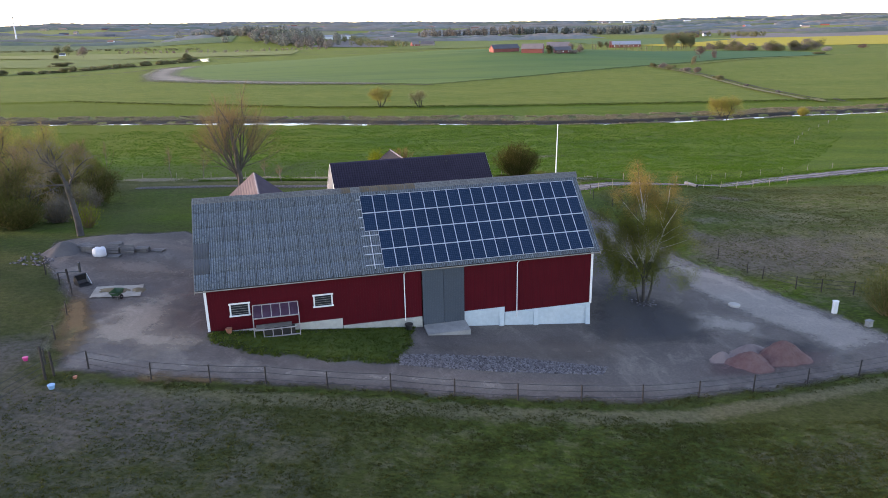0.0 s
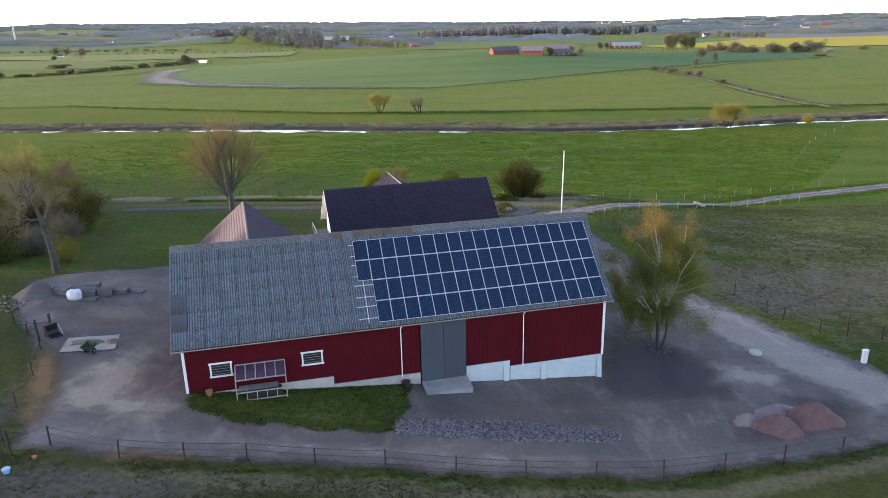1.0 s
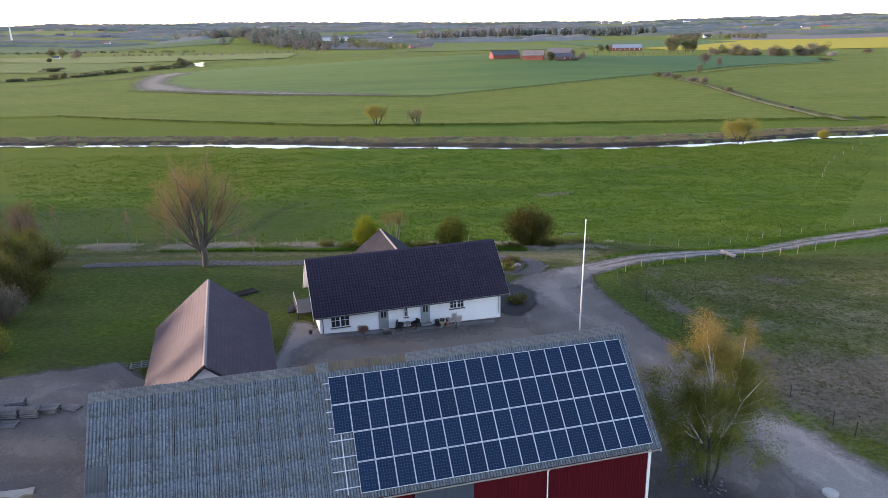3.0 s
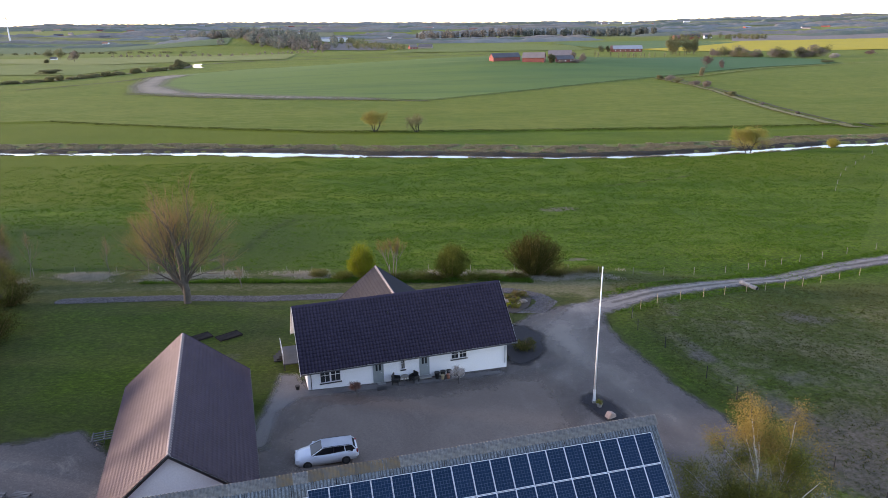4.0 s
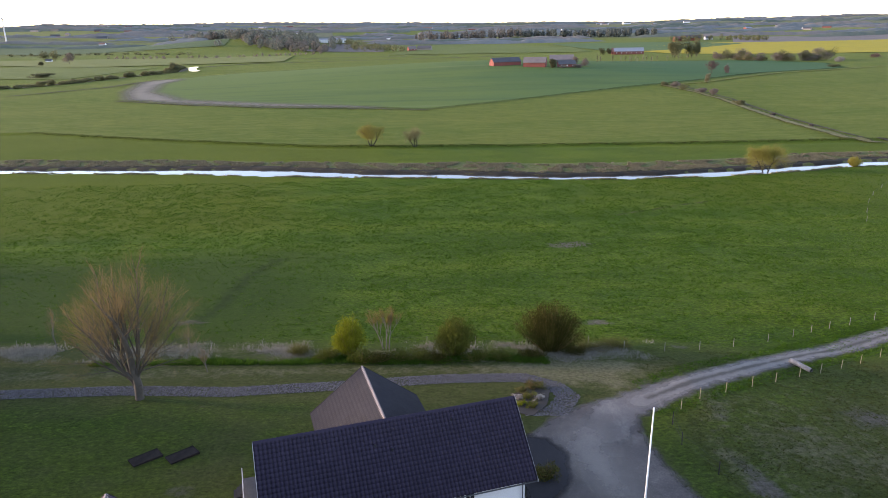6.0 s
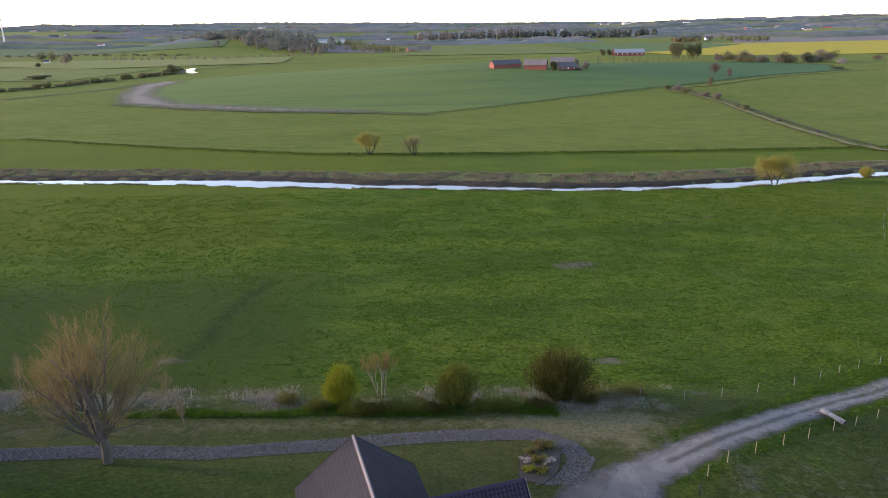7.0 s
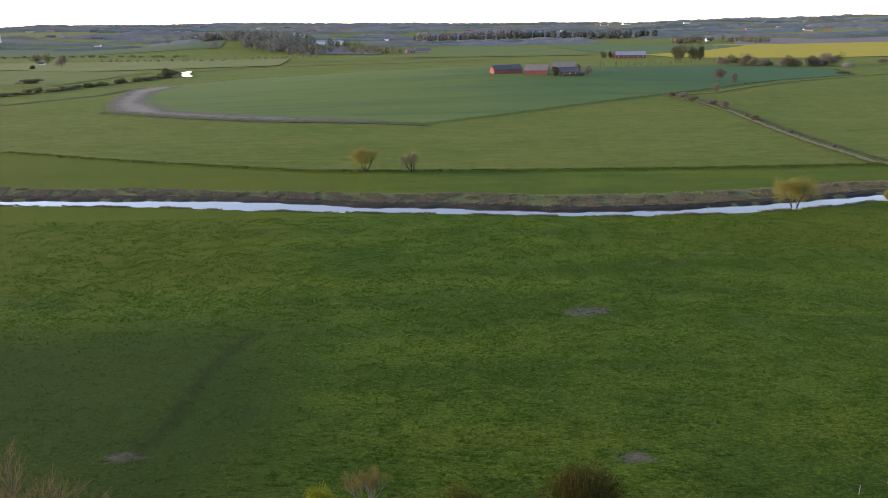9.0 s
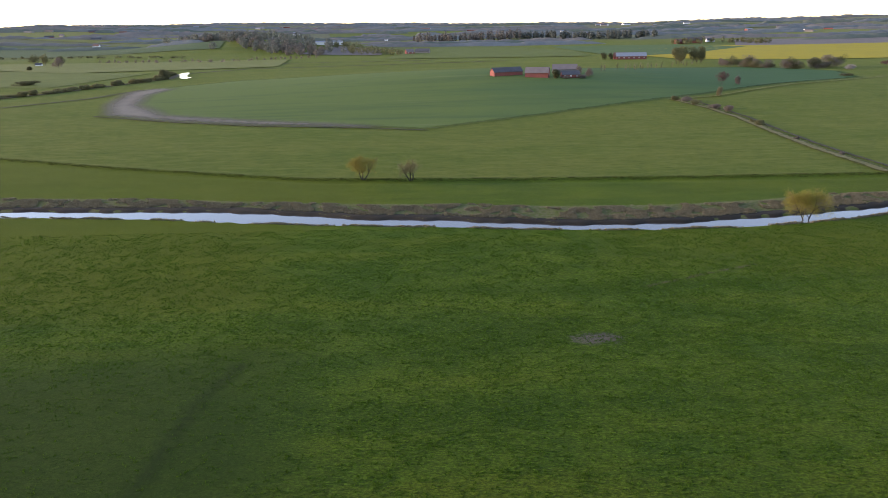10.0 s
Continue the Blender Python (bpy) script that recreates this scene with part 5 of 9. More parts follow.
def bush(name, m, label, foliage, w, h, count, size, seed, group="", category="bush", ragged=0.25, hollow=0.55, twig="twig"):
    """A low bush: stems from one foot and leaves strewn through an uneven crown."""
    r = np.random.default_rng(seed)
    ob = thing(name, m, label, category, group)
    lobes = [(r.normal(0, w * 0.28), r.normal(0, w * 0.28), h * r.uniform(0.14, 0.68), w * r.uniform(0.26, 0.42), h * r.uniform(0.22, 0.34)) for _ in range(12)]
    pts, way = [], []
    for lx, ly, lz, lr, lh in lobes:
        n = count // len(lobes)
        d = r.normal(size=(n, 3))
        d /= np.linalg.norm(d, axis=1, keepdims=True)
        k = (hollow + (1 - hollow) * r.random(n))[:, None] * (1 + ragged * r.normal(size=n))[:, None]
        pts.append(np.array([lx, ly, lz]) + d * k * np.array([lr, lr, lh]))
        way.append(d)
    pts, way = np.concatenate(pts), np.concatenate(way)
    above = pts[:, 2] > 0.05
    v, q = sheets(pts[above], way[above], size, seed, 0.6)
    part("crown", quick("crown", v, q, foliage), None, ob, "ragged leafy crown")
    segs = []
    for lx, ly, lz, lr, lh in lobes:
        top = (lx, ly, lz)
        segs.append(((lx * 0.12, ly * 0.12, -0.15), (lx * 0.6, ly * 0.6, lz * 0.6), 0.02 + 0.012 * h, 0.02))
        for _ in range(7):
            end = (lx + r.uniform(-0.8, 0.8) * lr, ly + r.uniform(-0.8, 0.8) * lr, lz + r.uniform(0, 1.0) * lh)
            segs.append(((lx * 0.6, ly * 0.6, lz * 0.6), end, 0.02, 0.006))
    v, q = tubes(segs, 4)
    part("stem", quick("stem", v, q, twig), None, ob)
    return ob


def shrub(name, m, label, foliage, w, h, count, size, seed, group="", category="bush", flat=0.5, stray=0.16, low=0.12, shoots=420, twig="twig"):
    """A bush of many upright shoots that fan out from one foot, with narrow leaves set along them."""
    r = np.random.default_rng(seed)
    ob = thing(name, m, label, category, group)
    az = r.uniform(0, 2 * np.pi, shoots)
    u = np.sqrt(r.random(shoots))
    bulge = 1 + 0.22 * np.sin(2 * az + r.uniform(0, 6)) + 0.14 * np.sin(5 * az + r.uniform(0, 6))
    out = 0.5 * w * u * bulge
    top = h * (1 - flat * u ** 2.4) * r.uniform(0.72, 1.06, shoots)
    i = r.integers(0, shoots, count)
    q = low + (1.03 - low) * r.random(count) ** 0.8
    bend = q ** 0.62
    pts = np.stack([out[i] * bend * np.cos(az[i]), out[i] * bend * np.sin(az[i]), top[i] * q], -1)
    way = np.stack([0.35 * out[i] * np.cos(az[i]), 0.35 * out[i] * np.sin(az[i]), top[i]], -1)
    way /= np.linalg.norm(way, axis=1, keepdims=True)
    way += r.normal(0, 0.38, way.shape)
    way /= np.linalg.norm(way, axis=1, keepdims=True)
    pts += r.normal(0, stray, pts.shape) * np.array([1, 1, 0.7])
    pts[:, 2] = np.maximum(pts[:, 2], 0.04)
    flatw = np.cross(way, r.normal(size=way.shape))
    flatw /= np.linalg.norm(flatw, axis=1, keepdims=True)
    k = (size * r.uniform(0.6, 1.4, count))[:, None]
    v = np.stack([pts - way * k - flatw * k * 0.25, pts - way * k + flatw * k * 0.25, pts + way * k + flatw * k * 0.3, pts + way * k - flatw * k * 0.3], 1).reshape(-1, 3)
    part("crown", quick("crown", v, np.arange(4 * count).reshape(-1, 4), foliage), None, ob, "crown of narrow leaves on upright shoots")
    segs = []
    for j in range(0, shoots, 5):
        last = (0.1 * out[j] * math.cos(az[j]), 0.1 * out[j] * math.sin(az[j]), -0.15)
        for q_ in (0.35, 0.7, 1.0):
            b_ = q_ ** 0.62
            end = (out[j] * b_ * math.cos(az[j]), out[j] * b_ * math.sin(az[j]), top[j] * q_)
            segs.append((last, end, 0.03 * (1.1 - q_) + 0.006, 0.03 * (1.05 - q_) + 0.004))
            last = end
    v, q = tubes(segs, 4)
    part("stem", quick("stem", v, q, twig), None, ob, "thin upright stems")
    return ob


M["leaf_birch"] = leaf_material("birch_leaf", (0.100, 0.130, 0.018), (0.190, 0.200, 0.036), 0.5)
M["leaf_deep"] = leaf_material("deep_green_leaf", (0.040, 0.048, 0.010), (0.095, 0.078, 0.018), 0.25)
M["leaf_moss"] = leaf_material("moss_green_leaf", (0.060, 0.085, 0.014), (0.150, 0.155, 0.030), 0.25)
M["leaf_bud"] = leaf_material("orange_bud", (0.23, 0.160, 0.045), (0.33, 0.225, 0.075), 0.35)
M["leaf_tan"] = leaf_material("tan_bud", (0.20, 0.145, 0.040), (0.27, 0.190, 0.058), 0.35)
M["leaf_willow"] = leaf_material("willow_leaf", (0.25, 0.225, 0.050), (0.36, 0.315, 0.080), 0.45)
M["leaf_pale"] = leaf_material("pale_leaf", (0.30, 0.285, 0.13), (0.38, 0.35, 0.18), 0.4)
M["leaf_yellow"] = leaf_material("yellow_green_leaf", (0.15, 0.185, 0.014), (0.27, 0.28, 0.03), 0.35)
M["leaf_olive"] = leaf_material("olive_leaf", (0.105, 0.120, 0.022), (0.20, 0.19, 0.045), 0.4)
M["leaf_dark"] = leaf_material("dark_leaf", (0.052, 0.064, 0.016), (0.130, 0.105, 0.030), 0.35)
M["leaf_scrub"] = leaf_material("scrub_leaf", (0.098, 0.104, 0.030), (0.175, 0.162, 0.052), 0.4)
M["leaf_brown"] = leaf_material("bare_brush", (0.145, 0.120, 0.092), (0.20, 0.165, 0.13), 0.3)
M["leaf_blossom"] = leaf_material("pale_blossom", (0.42, 0.36, 0.34), (0.55, 0.50, 0.46), 0.3)
M["leaf_pinkish"] = leaf_material("reddish_twig", (0.16, 0.085, 0.075), (0.22, 0.12, 0.10), 0.25)

M["birch_white"] = surf("white_upper_birch_bark", (0.50, 0.45, 0.40), (0.34, 0.31, 0.28), 1.2, 5.0, 0.85, 0.2, 0.01)


def birch():
    """Dark cracked bark low down, white limbs above, hanging green sprays and a budding top tinted orange for low sun.
    """
    st = raised([grow(11, (0, 0, -0.2), (0.02, 0.0, 1), 9.0, 0.17, 4, (12, 4, 4, 3), 34, 0.46, 0.34, 0.05, 0.06, 0.34),
                 grow(13, (0.12, 0.05, 2.4), (0.44, 0.08, 1), 6.4, 0.11, 4, (8, 4, 4, 3), 44, 0.48, 0.22, 0.08, 0.22, 0.30),
                 grow(12, (-0.06, 0.0, 2.2), (-0.46, -0.05, 1), 5.6, 0.10, 4, (7, 4, 4, 3), 46, 0.50, 0.22, 0.08, 0.26, 0.28),
                 grow(14, (0.42, 0.12, -0.2), (0.16, 0.12, 1), 5.6, 0.13, 4, (8, 4, 4, 3), 54, 0.52, 0.12, 0.08, 0.40, 0.36),
                 grow(15, (-0.40, -0.12, -0.2), (-0.26, -0.06, 1), 4.6, 0.09, 4, (7, 4, 4, 3), 56, 0.54, 0.10, 0.08, 0.42, 0.40),
                 grow(16, (0.1, -0.1, 3.0), (0.2, -0.5, 1), 5.4, 0.09, 3, (6, 4, 4), 44, 0.5, 0.2, 0.08, 0.2, 0.3)], 13.4)
    tree = thing("birch_tree", pose(18.3, 59.9, gz(18.3, 59.9)), "several-stemmed birch with white limbs and thin spring leaves", "tree")
    tips = np.array([t for q in st for t in q[1] if t[2] > 2.2])
    v, q = tubes([s[:4] for stem in st for s in stem[0] if s[4] >= 2 and min(s[0][2], s[1][2]) > 1.9], 3)
    part("twig", quick("twig", v, q, "bark"), None, tree, "fine dark twigs")
    for stem in st:
        for name, low, sides, bark, label in (("trunk", True, 8, "bark", "dark cracked lower bark"), ("limb", False, 6, "birch_white", "white-barked limb")):
            some = [s[:4] for s in stem[0] if s[4] < 2 and (s[1][2] < 4.2) == low]
            if some:
                v, q = tubes(some, sides)
                part(name, quick(name, v, q, bark, True), None, tree, label)
    level = tips[:, 2] + 1.1 * np.sin(1.7 * tips[:, 0] + 2.3 * tips[:, 1])
    for lo, hi, each, spread, hang, leaf, label in ((-9, 6.2, 12, 0.18, 1.5, "leaf_birch", "hanging green sprays"), (6.2, 9.6, 14, 0.28, 0.9, "leaf_olive", "thin olive sprays"), (9.6, 99, 11, 0.30, 0.5, "leaf_bud", "budding top tinted orange for low sun")):
        v, q = leaves(tips[(level >= lo) & (level < hi)], each, spread, 0.031, 5, hang)
        part("crown", quick("crown", v, q, leaf), None, tree, label)


birch()

M["bark_warm"] = surf("warm_grey_bark", (0.062, 0.050, 0.040), (0.105, 0.086, 0.068), 1.5, 7.0, 0.95, 0.6, 0.03)

# the big half-bare tree on the lawn's far edge: many steep limbs from one short trunk
st = [grow(20 + i, (0.12 * math.cos(2.4 * i) + 0.2 * lean, 0.12 * math.sin(2.4 * i), -0.2 if i == 0 else 1.0 + 0.10 * i), (lean, 0.6 * lean * math.sin(2.4 * i), 1), ln, rad, 4, (5, 4, 4, 3), 33, 0.66, 0.26, 0.10, 0.0, 0.30, 0.5)
      for i, (lean, ln, rad) in enumerate(((-0.04, 6.6, 0.42), (-0.30, 6.0, 0.17), (0.26, 5.8, 0.15), (-0.62, 5.4, 0.15), (0.58, 4.8, 0.13), (-0.42, 5.6, 0.13), (0.40, 5.2, 0.15), (-0.90, 4.6, 0.12), (0.10, 6.2, 0.16), (-1.2, 3.8, 0.09), (0.8, 3.8, 0.09)))]
tree_thing("tall_tree", pose(-30.7, 103.8, gz(-30.7, 103.8)), "big half-bare tree with orange-brown buds on the lawn edge", "tree", raised(st, 16.2), "bark_warm", "leaf_tan", 2, 0.42, 0.026, 0.1, 6, 3, "twig")

# the leaning dead-topped tree by the rubble heap
M["twig_grey"] = surf("dead_grey_twigs", (0.125, 0.108, 0.092), (0.185, 0.160, 0.130), 0.8, 5.0, 0.95, 0.0, 0.01)
bole = [(0, 0, -0.2), (-0.05, 0, 1.5), (-0.25, 0, 3.4), (-0.6, 0, 5.6)]
st = [([(bole[i], bole[i + 1], 0.36 - 0.05 * i, 0.31 - 0.05 * i, 0) for i in range(3)], [])]
st += [grow(35 + i, start, way, ln, rad, 4, (6, 4, 4, 3), 46, 0.62, 0.16, 0.20, 0.05, 0.25, 0.5) for i, (start, way, ln, rad) in enumerate((((-0.6, 0, 5.5), (0.05, 0.1, 1), 2.8, 0.17), ((-0.42, 0, 4.5), (0.42, 0.1, 1), 2.8, 0.14), ((-0.52, 0, 5.2), (-1.3, 0, 0.35), 2.4, 0.12), ((-0.32, 0, 3.9), (1.0, -0.2, 0.35), 1.7, 0.08), ((-0.6, 0, 5.5), (-0.5, -0.2, 1), 2.7, 0.12)))]
tree_thing("bare_tree", pose(-36.9, 68.3, gz(-36.9, 68.3)), "leaning old tree with bare crooked grey branches", "tree", st, "bark", "leaf_scrub", 1, 0.30, 0.03, 0.1, 35, split=2, twigs="twig_grey")


def place(ob, x, y, turn, scale, sink=0.05):
    return copy_thing(ob, Matrix.Translation((x, y, gz(x, y) - sink)) @ Matrix.Rotation(radians(turn), 4, 'Z') @ Matrix.Scale(scale, 4))


# the scrubby wood to the west
def scrub_tree(seed, x, y, h, foliage, label, group="wood by the lawn"):
    st = [grow(seed, (0, 0, -0.2), (0.05, 0, 1), h * 0.34, 0.16, 4, (5, 5, 4, 3), 34, 0.72, 0.35, 0.12, 0.0, 0.25, 0.4),
          grow(seed + 50, (0.4, 0.2, -0.2), (0.25, 0.1, 1), h * 0.28, 0.11, 4, (4, 5, 4, 3), 36, 0.72, 0.35, 0.12, 0.0, 0.25, 0.4)]
    return tree_thing("scrub_tree", pose(x, y, gz(x, y), 0, 0, seed * 40), label, "tree", raised(st, h), "bark", foliage, 4, 0.45, 0.045, 0.15, seed, 3, "twig", group)


s1 = scrub_tree(41, -48.5, 79, 8.4, "leaf_scrub", "tangled grey-green scrub tree in young leaf")
s2 = scrub_tree(42, -52.5, 88, 9, "leaf_brown", "tangled bare brown scrub tree")
s3 = scrub_tree(43, -51, 99, 7.4, "leaf_olive", "olive-green scrub tree in young leaf")
s4 = scrub_tree(44, -59, 101, 11.0, "leaf_willow", "yellow-leaved tree in the scrub wood")
wood = random.Random(8)
# Trees south of y 70 stand out of view, added to shade the yard.
for x, y, k, ob in ((-55, 80, 1.0, s2), (-52.5, 73, 0.95, s1), (-60, 92, 1.05, s3), (-56, 98, 0.9, s2), (-66, 101, 1.15, s4), (-54, 107, 0.85, s3), (-66, 84, 1.1, s2), (-60, 74, 1.1, s3),
                    (-70, 95, 1.1, s1), (-59, 66, 1.0, s2), (-68, 70, 1.1, s1), (-75, 80, 1.15, s3), (-75, 105, 1.0, s2), (-68, 113, 0.8, s3), (-66, 58, 1.1, s2), (-74, 62, 1.1, s1), (-63, 49, 1.05, s3), (-72, 48, 1.1, s2), (-60, 114, 0.9, s2), (-63, 120, 0.85, s1), (-66, 127, 0.8, s3), (-70, 119, 0.9, s2), (-76, 128, 0.9, s1), (-57, 103, 0.9, s1), (-51, 93, 0.9, s3), (-64, 78, 1.15, s1), (-69, 88, 1.15, s2), (-57, 87, 1.0, s1), (-80, 72, 1.2, s2), (-80, 90, 1.2, s3),
                    # Unseen trees farther west, added only to cast shade on the pasture.
                    (-92, 98, 1.3, s1), (-98, 108, 1.3, s2), (-112, 118, 1.35, s1), (-116, 127, 1.3, s3), (-119, 136, 1.35, s2), (-121, 145, 1.3, s1), (-124, 154, 1.35, s2), (-127, 163, 1.3, s3), (-130, 172, 1.35, s1), (-133, 181, 1.3, s2), (-122, 131, 1.4, s1), (-128, 150, 1.4, s3), (-134, 168, 1.4, s2)):
    place(ob, x, y, wood.uniform(0, 360), (0.86 if x > -63 else 1.0) * k * wood.uniform(0.92, 1.08))
for i, (x, y, w, h) in enumerate(((-46, 73.5, 4.5, 3.4), (-50, 77, 5, 4.2), (-45, 84, 4.5, 4.4), (-47, 92, 5, 4.6), (-52, 104, 5, 3.8), (-58, 111, 5, 3.4), (-44.5, 78.5, 3.5, 3.0), (-53, 84, 6, 5), (-54, 94, 6, 5))):
    shrub("thicket", pose(x, y, gz(x, y), 0, 0, 37 * i), "dense tangled brown-green thicket at the wood's edge", ("leaf_dark", "leaf_moss", "leaf_brown", "leaf_deep")[i % 4], 1.1 * w, 0.95 * h, 9000, 0.075, 60 + i, "thickets at the wood's edge", stray=0.35)
shrub("yellow_bush", pose(-38.6, 73.4, gz(-38.6, 73.4)), "bush with fresh yellow-green leaves by the old tree", "leaf_yellow", 2.8, 3.0, 1000, 0.075, 71, stray=0.35)

# the row between lawn and pasture
shrub("willow_bush", pose(-11.0, 116.0, gz(-11.0, 116.0)), "upright bright yellow-green willow bush", "leaf_yellow", 3.6, 5.0, 15000, 0.075, 72, flat=0.62)
M["bark_pale"] = surf("pale_young_bark", (0.17, 0.145, 0.115), (0.25, 0.215, 0.175), 2.0, 9.0, 0.9, 0.2, 0.01)
st = [grow(81 + i, (0.3 * i - 0.3, 0.1 * i, -0.1), (0.2 * (i - 1), 0.04, 1), 2.3, 0.075, 4, (4, 4, 4, 3), 22, 0.70, 0.5, 0.06, 0.0, 0.45, 0.4) for i in range(3)]
tree_thing("young_tree", pose(-6.9, 118.2, gz(-6.9, 118.2)), "young bare tree with pale stems and russet twigs", "tree", raised(st, 5.4), "bark_pale", "leaf_bud", 3, 0.14, 0.018, 0.0, 9, 3, "twig")
shrub("round_bush", pose(1.4, 115.8, gz(1.4, 115.8)), "rounded olive-green bush before the pasture", "leaf_moss", 5.2, 4.7, 20000, 0.075, 73, flat=0.5)
shrub("dark_bush", pose(12.8, 117.2, gz(12.8, 117.2)), "big rounded dark russet-green bush before the pasture", "leaf_deep", 6.6, 6.0, 30000, 0.08, 74, flat=0.42, stray=0.22, low=0.03, shoots=700)
for i, (x, y, w, h, f) in enumerate(((-13.5, 114.6, 2.4, 1.0, "leaf_moss"), (-9.6, 113.8, 2.8, 1.3, "leaf_moss"), (-7.4, 113.6, 2.4, 1.1, "leaf_deep"), (-5.2, 114.2, 2.4, 1.1, "leaf_moss"), (-2.8, 114.4, 2.8, 1.2, "leaf_olive"), (-0.8, 113.8, 2.2, 0.9, "leaf_deep"), (3.8, 114.4, 2.8, 0.9, "leaf_moss"), (6.6, 114.6, 2.6, 0.7, "leaf_moss"), (10.2, 115.0, 2.4, 0.7, "leaf_deep"), (15.6, 116.4, 2.6, 0.9, "leaf_deep"), (17.5, 118.2, 4.0, 1.2, "leaf_scrub"), (21, 118.6, 3.4, 0.8, "leaf_scrub"), (-17, 116.4, 2.4, 0.9, "leaf_scrub"))):
    shrub("undergrowth", pose(x, y, gz(x, y)), "low mixed undergrowth along the pasture edge", f, 1.3 * w, 1.1 * h, 3000, 0.06, 90 + i, "undergrowth along the pasture edge", low=0.03, shoots=160)
for i, (x, y, h) in enumerate(((-46.6, 118.4, 6.0), (-57.8, 118.4, 7.2), (-30.3, 117.4, 3.6), (-41, 117.8, 5.0), (-26, 110.5, 3.0))):
    st = [grow(101 + i, (0, 0, -0.1), (0.03, 0, 1), h * 0.42, 0.05, 4, (5, 4, 3, 3), 26, 0.6, 0.5, 0.08, 0.0, 0.3, 0.4)]
    tree_thing("sapling", pose(x, y, gz(x, y)), "thin bare pale sapling in rough grass", "tree", raised(st, h), "twig_grey", "leaf_brown", 1, 0.14, 0.02, 0.0, i, 2, "twig", "saplings in the rough grass")
shrub("roadside_shrub", pose(38.2, 55.6, gz(38.2, 55.6)), "tall loose pale-green shrub beside the road", "leaf_scrub", 4.4, 4.6, 7000, 0.07, 77, stray=0.25)

# willows beyond the pasture
def willow(seed, x, y, h, foliage, label, each=9, spread=0.55, wide=1.0, stems=3):
    st = [grow(seed + i, (0.25 * i, 0, -0.2), (wide * 0.6 * (i - 0.5 * (stems - 1)), 0.15 * i - 0.15, 1), h * 0.30, 0.2, 4, (4, 5, 4, 3), 42, 0.74 + 0.06 * wide, 0.22, 0.12, 0.12, 0.45, 0.4) for i in range(stems)]
    return tree_thing("willow_tree", pose(x, y, gz(x, y)), label, "tree", raised(st, h), "darkwood", foliage, each, spread, 0.085, 0.7, seed, 2, "twig", "", None, 0.30 * h)


willow(121, -29.0, 337.2, 10.0, "leaf_willow", "yellow-leaved willow on the ditch bank beyond the river", 3, 0.45)
willow(131, -10.5, 334.8, 8.6, "leaf_pale", "thin pale half-bare willow on the ditch bank", 1, 0.4)
willow(141, 108.9, 270.5, 11.0, "leaf_willow", "broad yellow-leaved willow at the river's edge", 7, 0.7, 1.5, 2)
shrub("river_bush", pose(141, 274.5, gz(141, 274.5)), "small yellow bush at the river's edge", "leaf_willow", 5, 3.4, 4000, 0.13, 78)

# ---- the country beyond ----
far_r = np.random.default_rng(5)
# Distance haze is painted into these far foliage colours as pale grey.
M["wood_green"] = leaf_material("hazed_conifer_wood", (0.165, 0.186, 0.160), (0.190, 0.206, 0.178), 0.5)
M["wood_brown"] = leaf_material("hazed_bare_wood", (0.200, 0.184, 0.160), (0.230, 0.210, 0.184), 0.5)
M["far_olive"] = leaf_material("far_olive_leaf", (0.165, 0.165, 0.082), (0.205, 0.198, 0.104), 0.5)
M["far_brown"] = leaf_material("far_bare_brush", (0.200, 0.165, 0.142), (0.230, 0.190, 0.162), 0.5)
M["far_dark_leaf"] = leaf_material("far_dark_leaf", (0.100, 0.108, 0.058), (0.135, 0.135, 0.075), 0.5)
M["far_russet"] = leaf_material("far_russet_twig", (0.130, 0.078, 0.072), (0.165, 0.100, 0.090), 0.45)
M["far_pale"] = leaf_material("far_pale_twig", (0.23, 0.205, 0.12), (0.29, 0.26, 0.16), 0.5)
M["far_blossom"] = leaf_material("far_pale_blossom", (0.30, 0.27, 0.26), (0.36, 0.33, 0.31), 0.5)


def clump(points, quads, size, seed):
    """Ragged crowns, each a loose heap of leaf sheets; points hold x, y, width and height."""
    r = np.random.default_rng(seed)
    out, way = [], []
    for x, y, w, h in points:
        z = gz(x, y)
        d = r.normal(size=(quads, 3))
        d /= np.linalg.norm(d, axis=1, keepdims=True)
        k = (0.6 + 0.4 * r.random(quads))[:, None]
        out.append(np.array([x, y, z + 0.5 * h]) + d * k * np.array([w * 0.5, w * 0.5, h * 0.5]))
        way.append(d + np.array([0, 0, 0.25]))
    return sheets(np.concatenate(out), np.concatenate(way), size, seed, 0.28)


def along(line, count, jitter, seed):
    r = np.random.default_rng(seed)
    line = np.array(line, float)
    seg = np.hypot(*np.diff(line, axis=0).T)
    s = np.concatenate([[0], np.cumsum(seg)])
    q = (np.arange(count) + r.uniform(0.1, 0.9, count)) / count * s[-1]
    return np.stack([np.interp(q, s, line[:, 0]), np.interp(q, s, line[:, 1])], -1) + r.normal(0, jitter, (count, 2))


def far_wood(name, pts, w, h, foliage, label, quads=46, size=1.6, seed=1):
    r = np.random.default_rng(seed)
    rows = [(x, y, w * r.uniform(0.7, 1.3), h * r.uniform(0.65, 1.15)) for x, y in pts]
    v, q = clump(rows, quads, size, seed)
    trunks = [((x, y, gz(x, y) - 0.5), (x, y, gz(x, y) + 0.5 * b), 0.25, 0.12) for x, y, a, b in rows]
    tv, tq = tubes(trunks, 4)
    me = quick(name, np.concatenate([v, tv]), np.concatenate([q, tq + len(v)]), foliage)
    return tagged(new(name, me), label, "trees", kind="stuff")


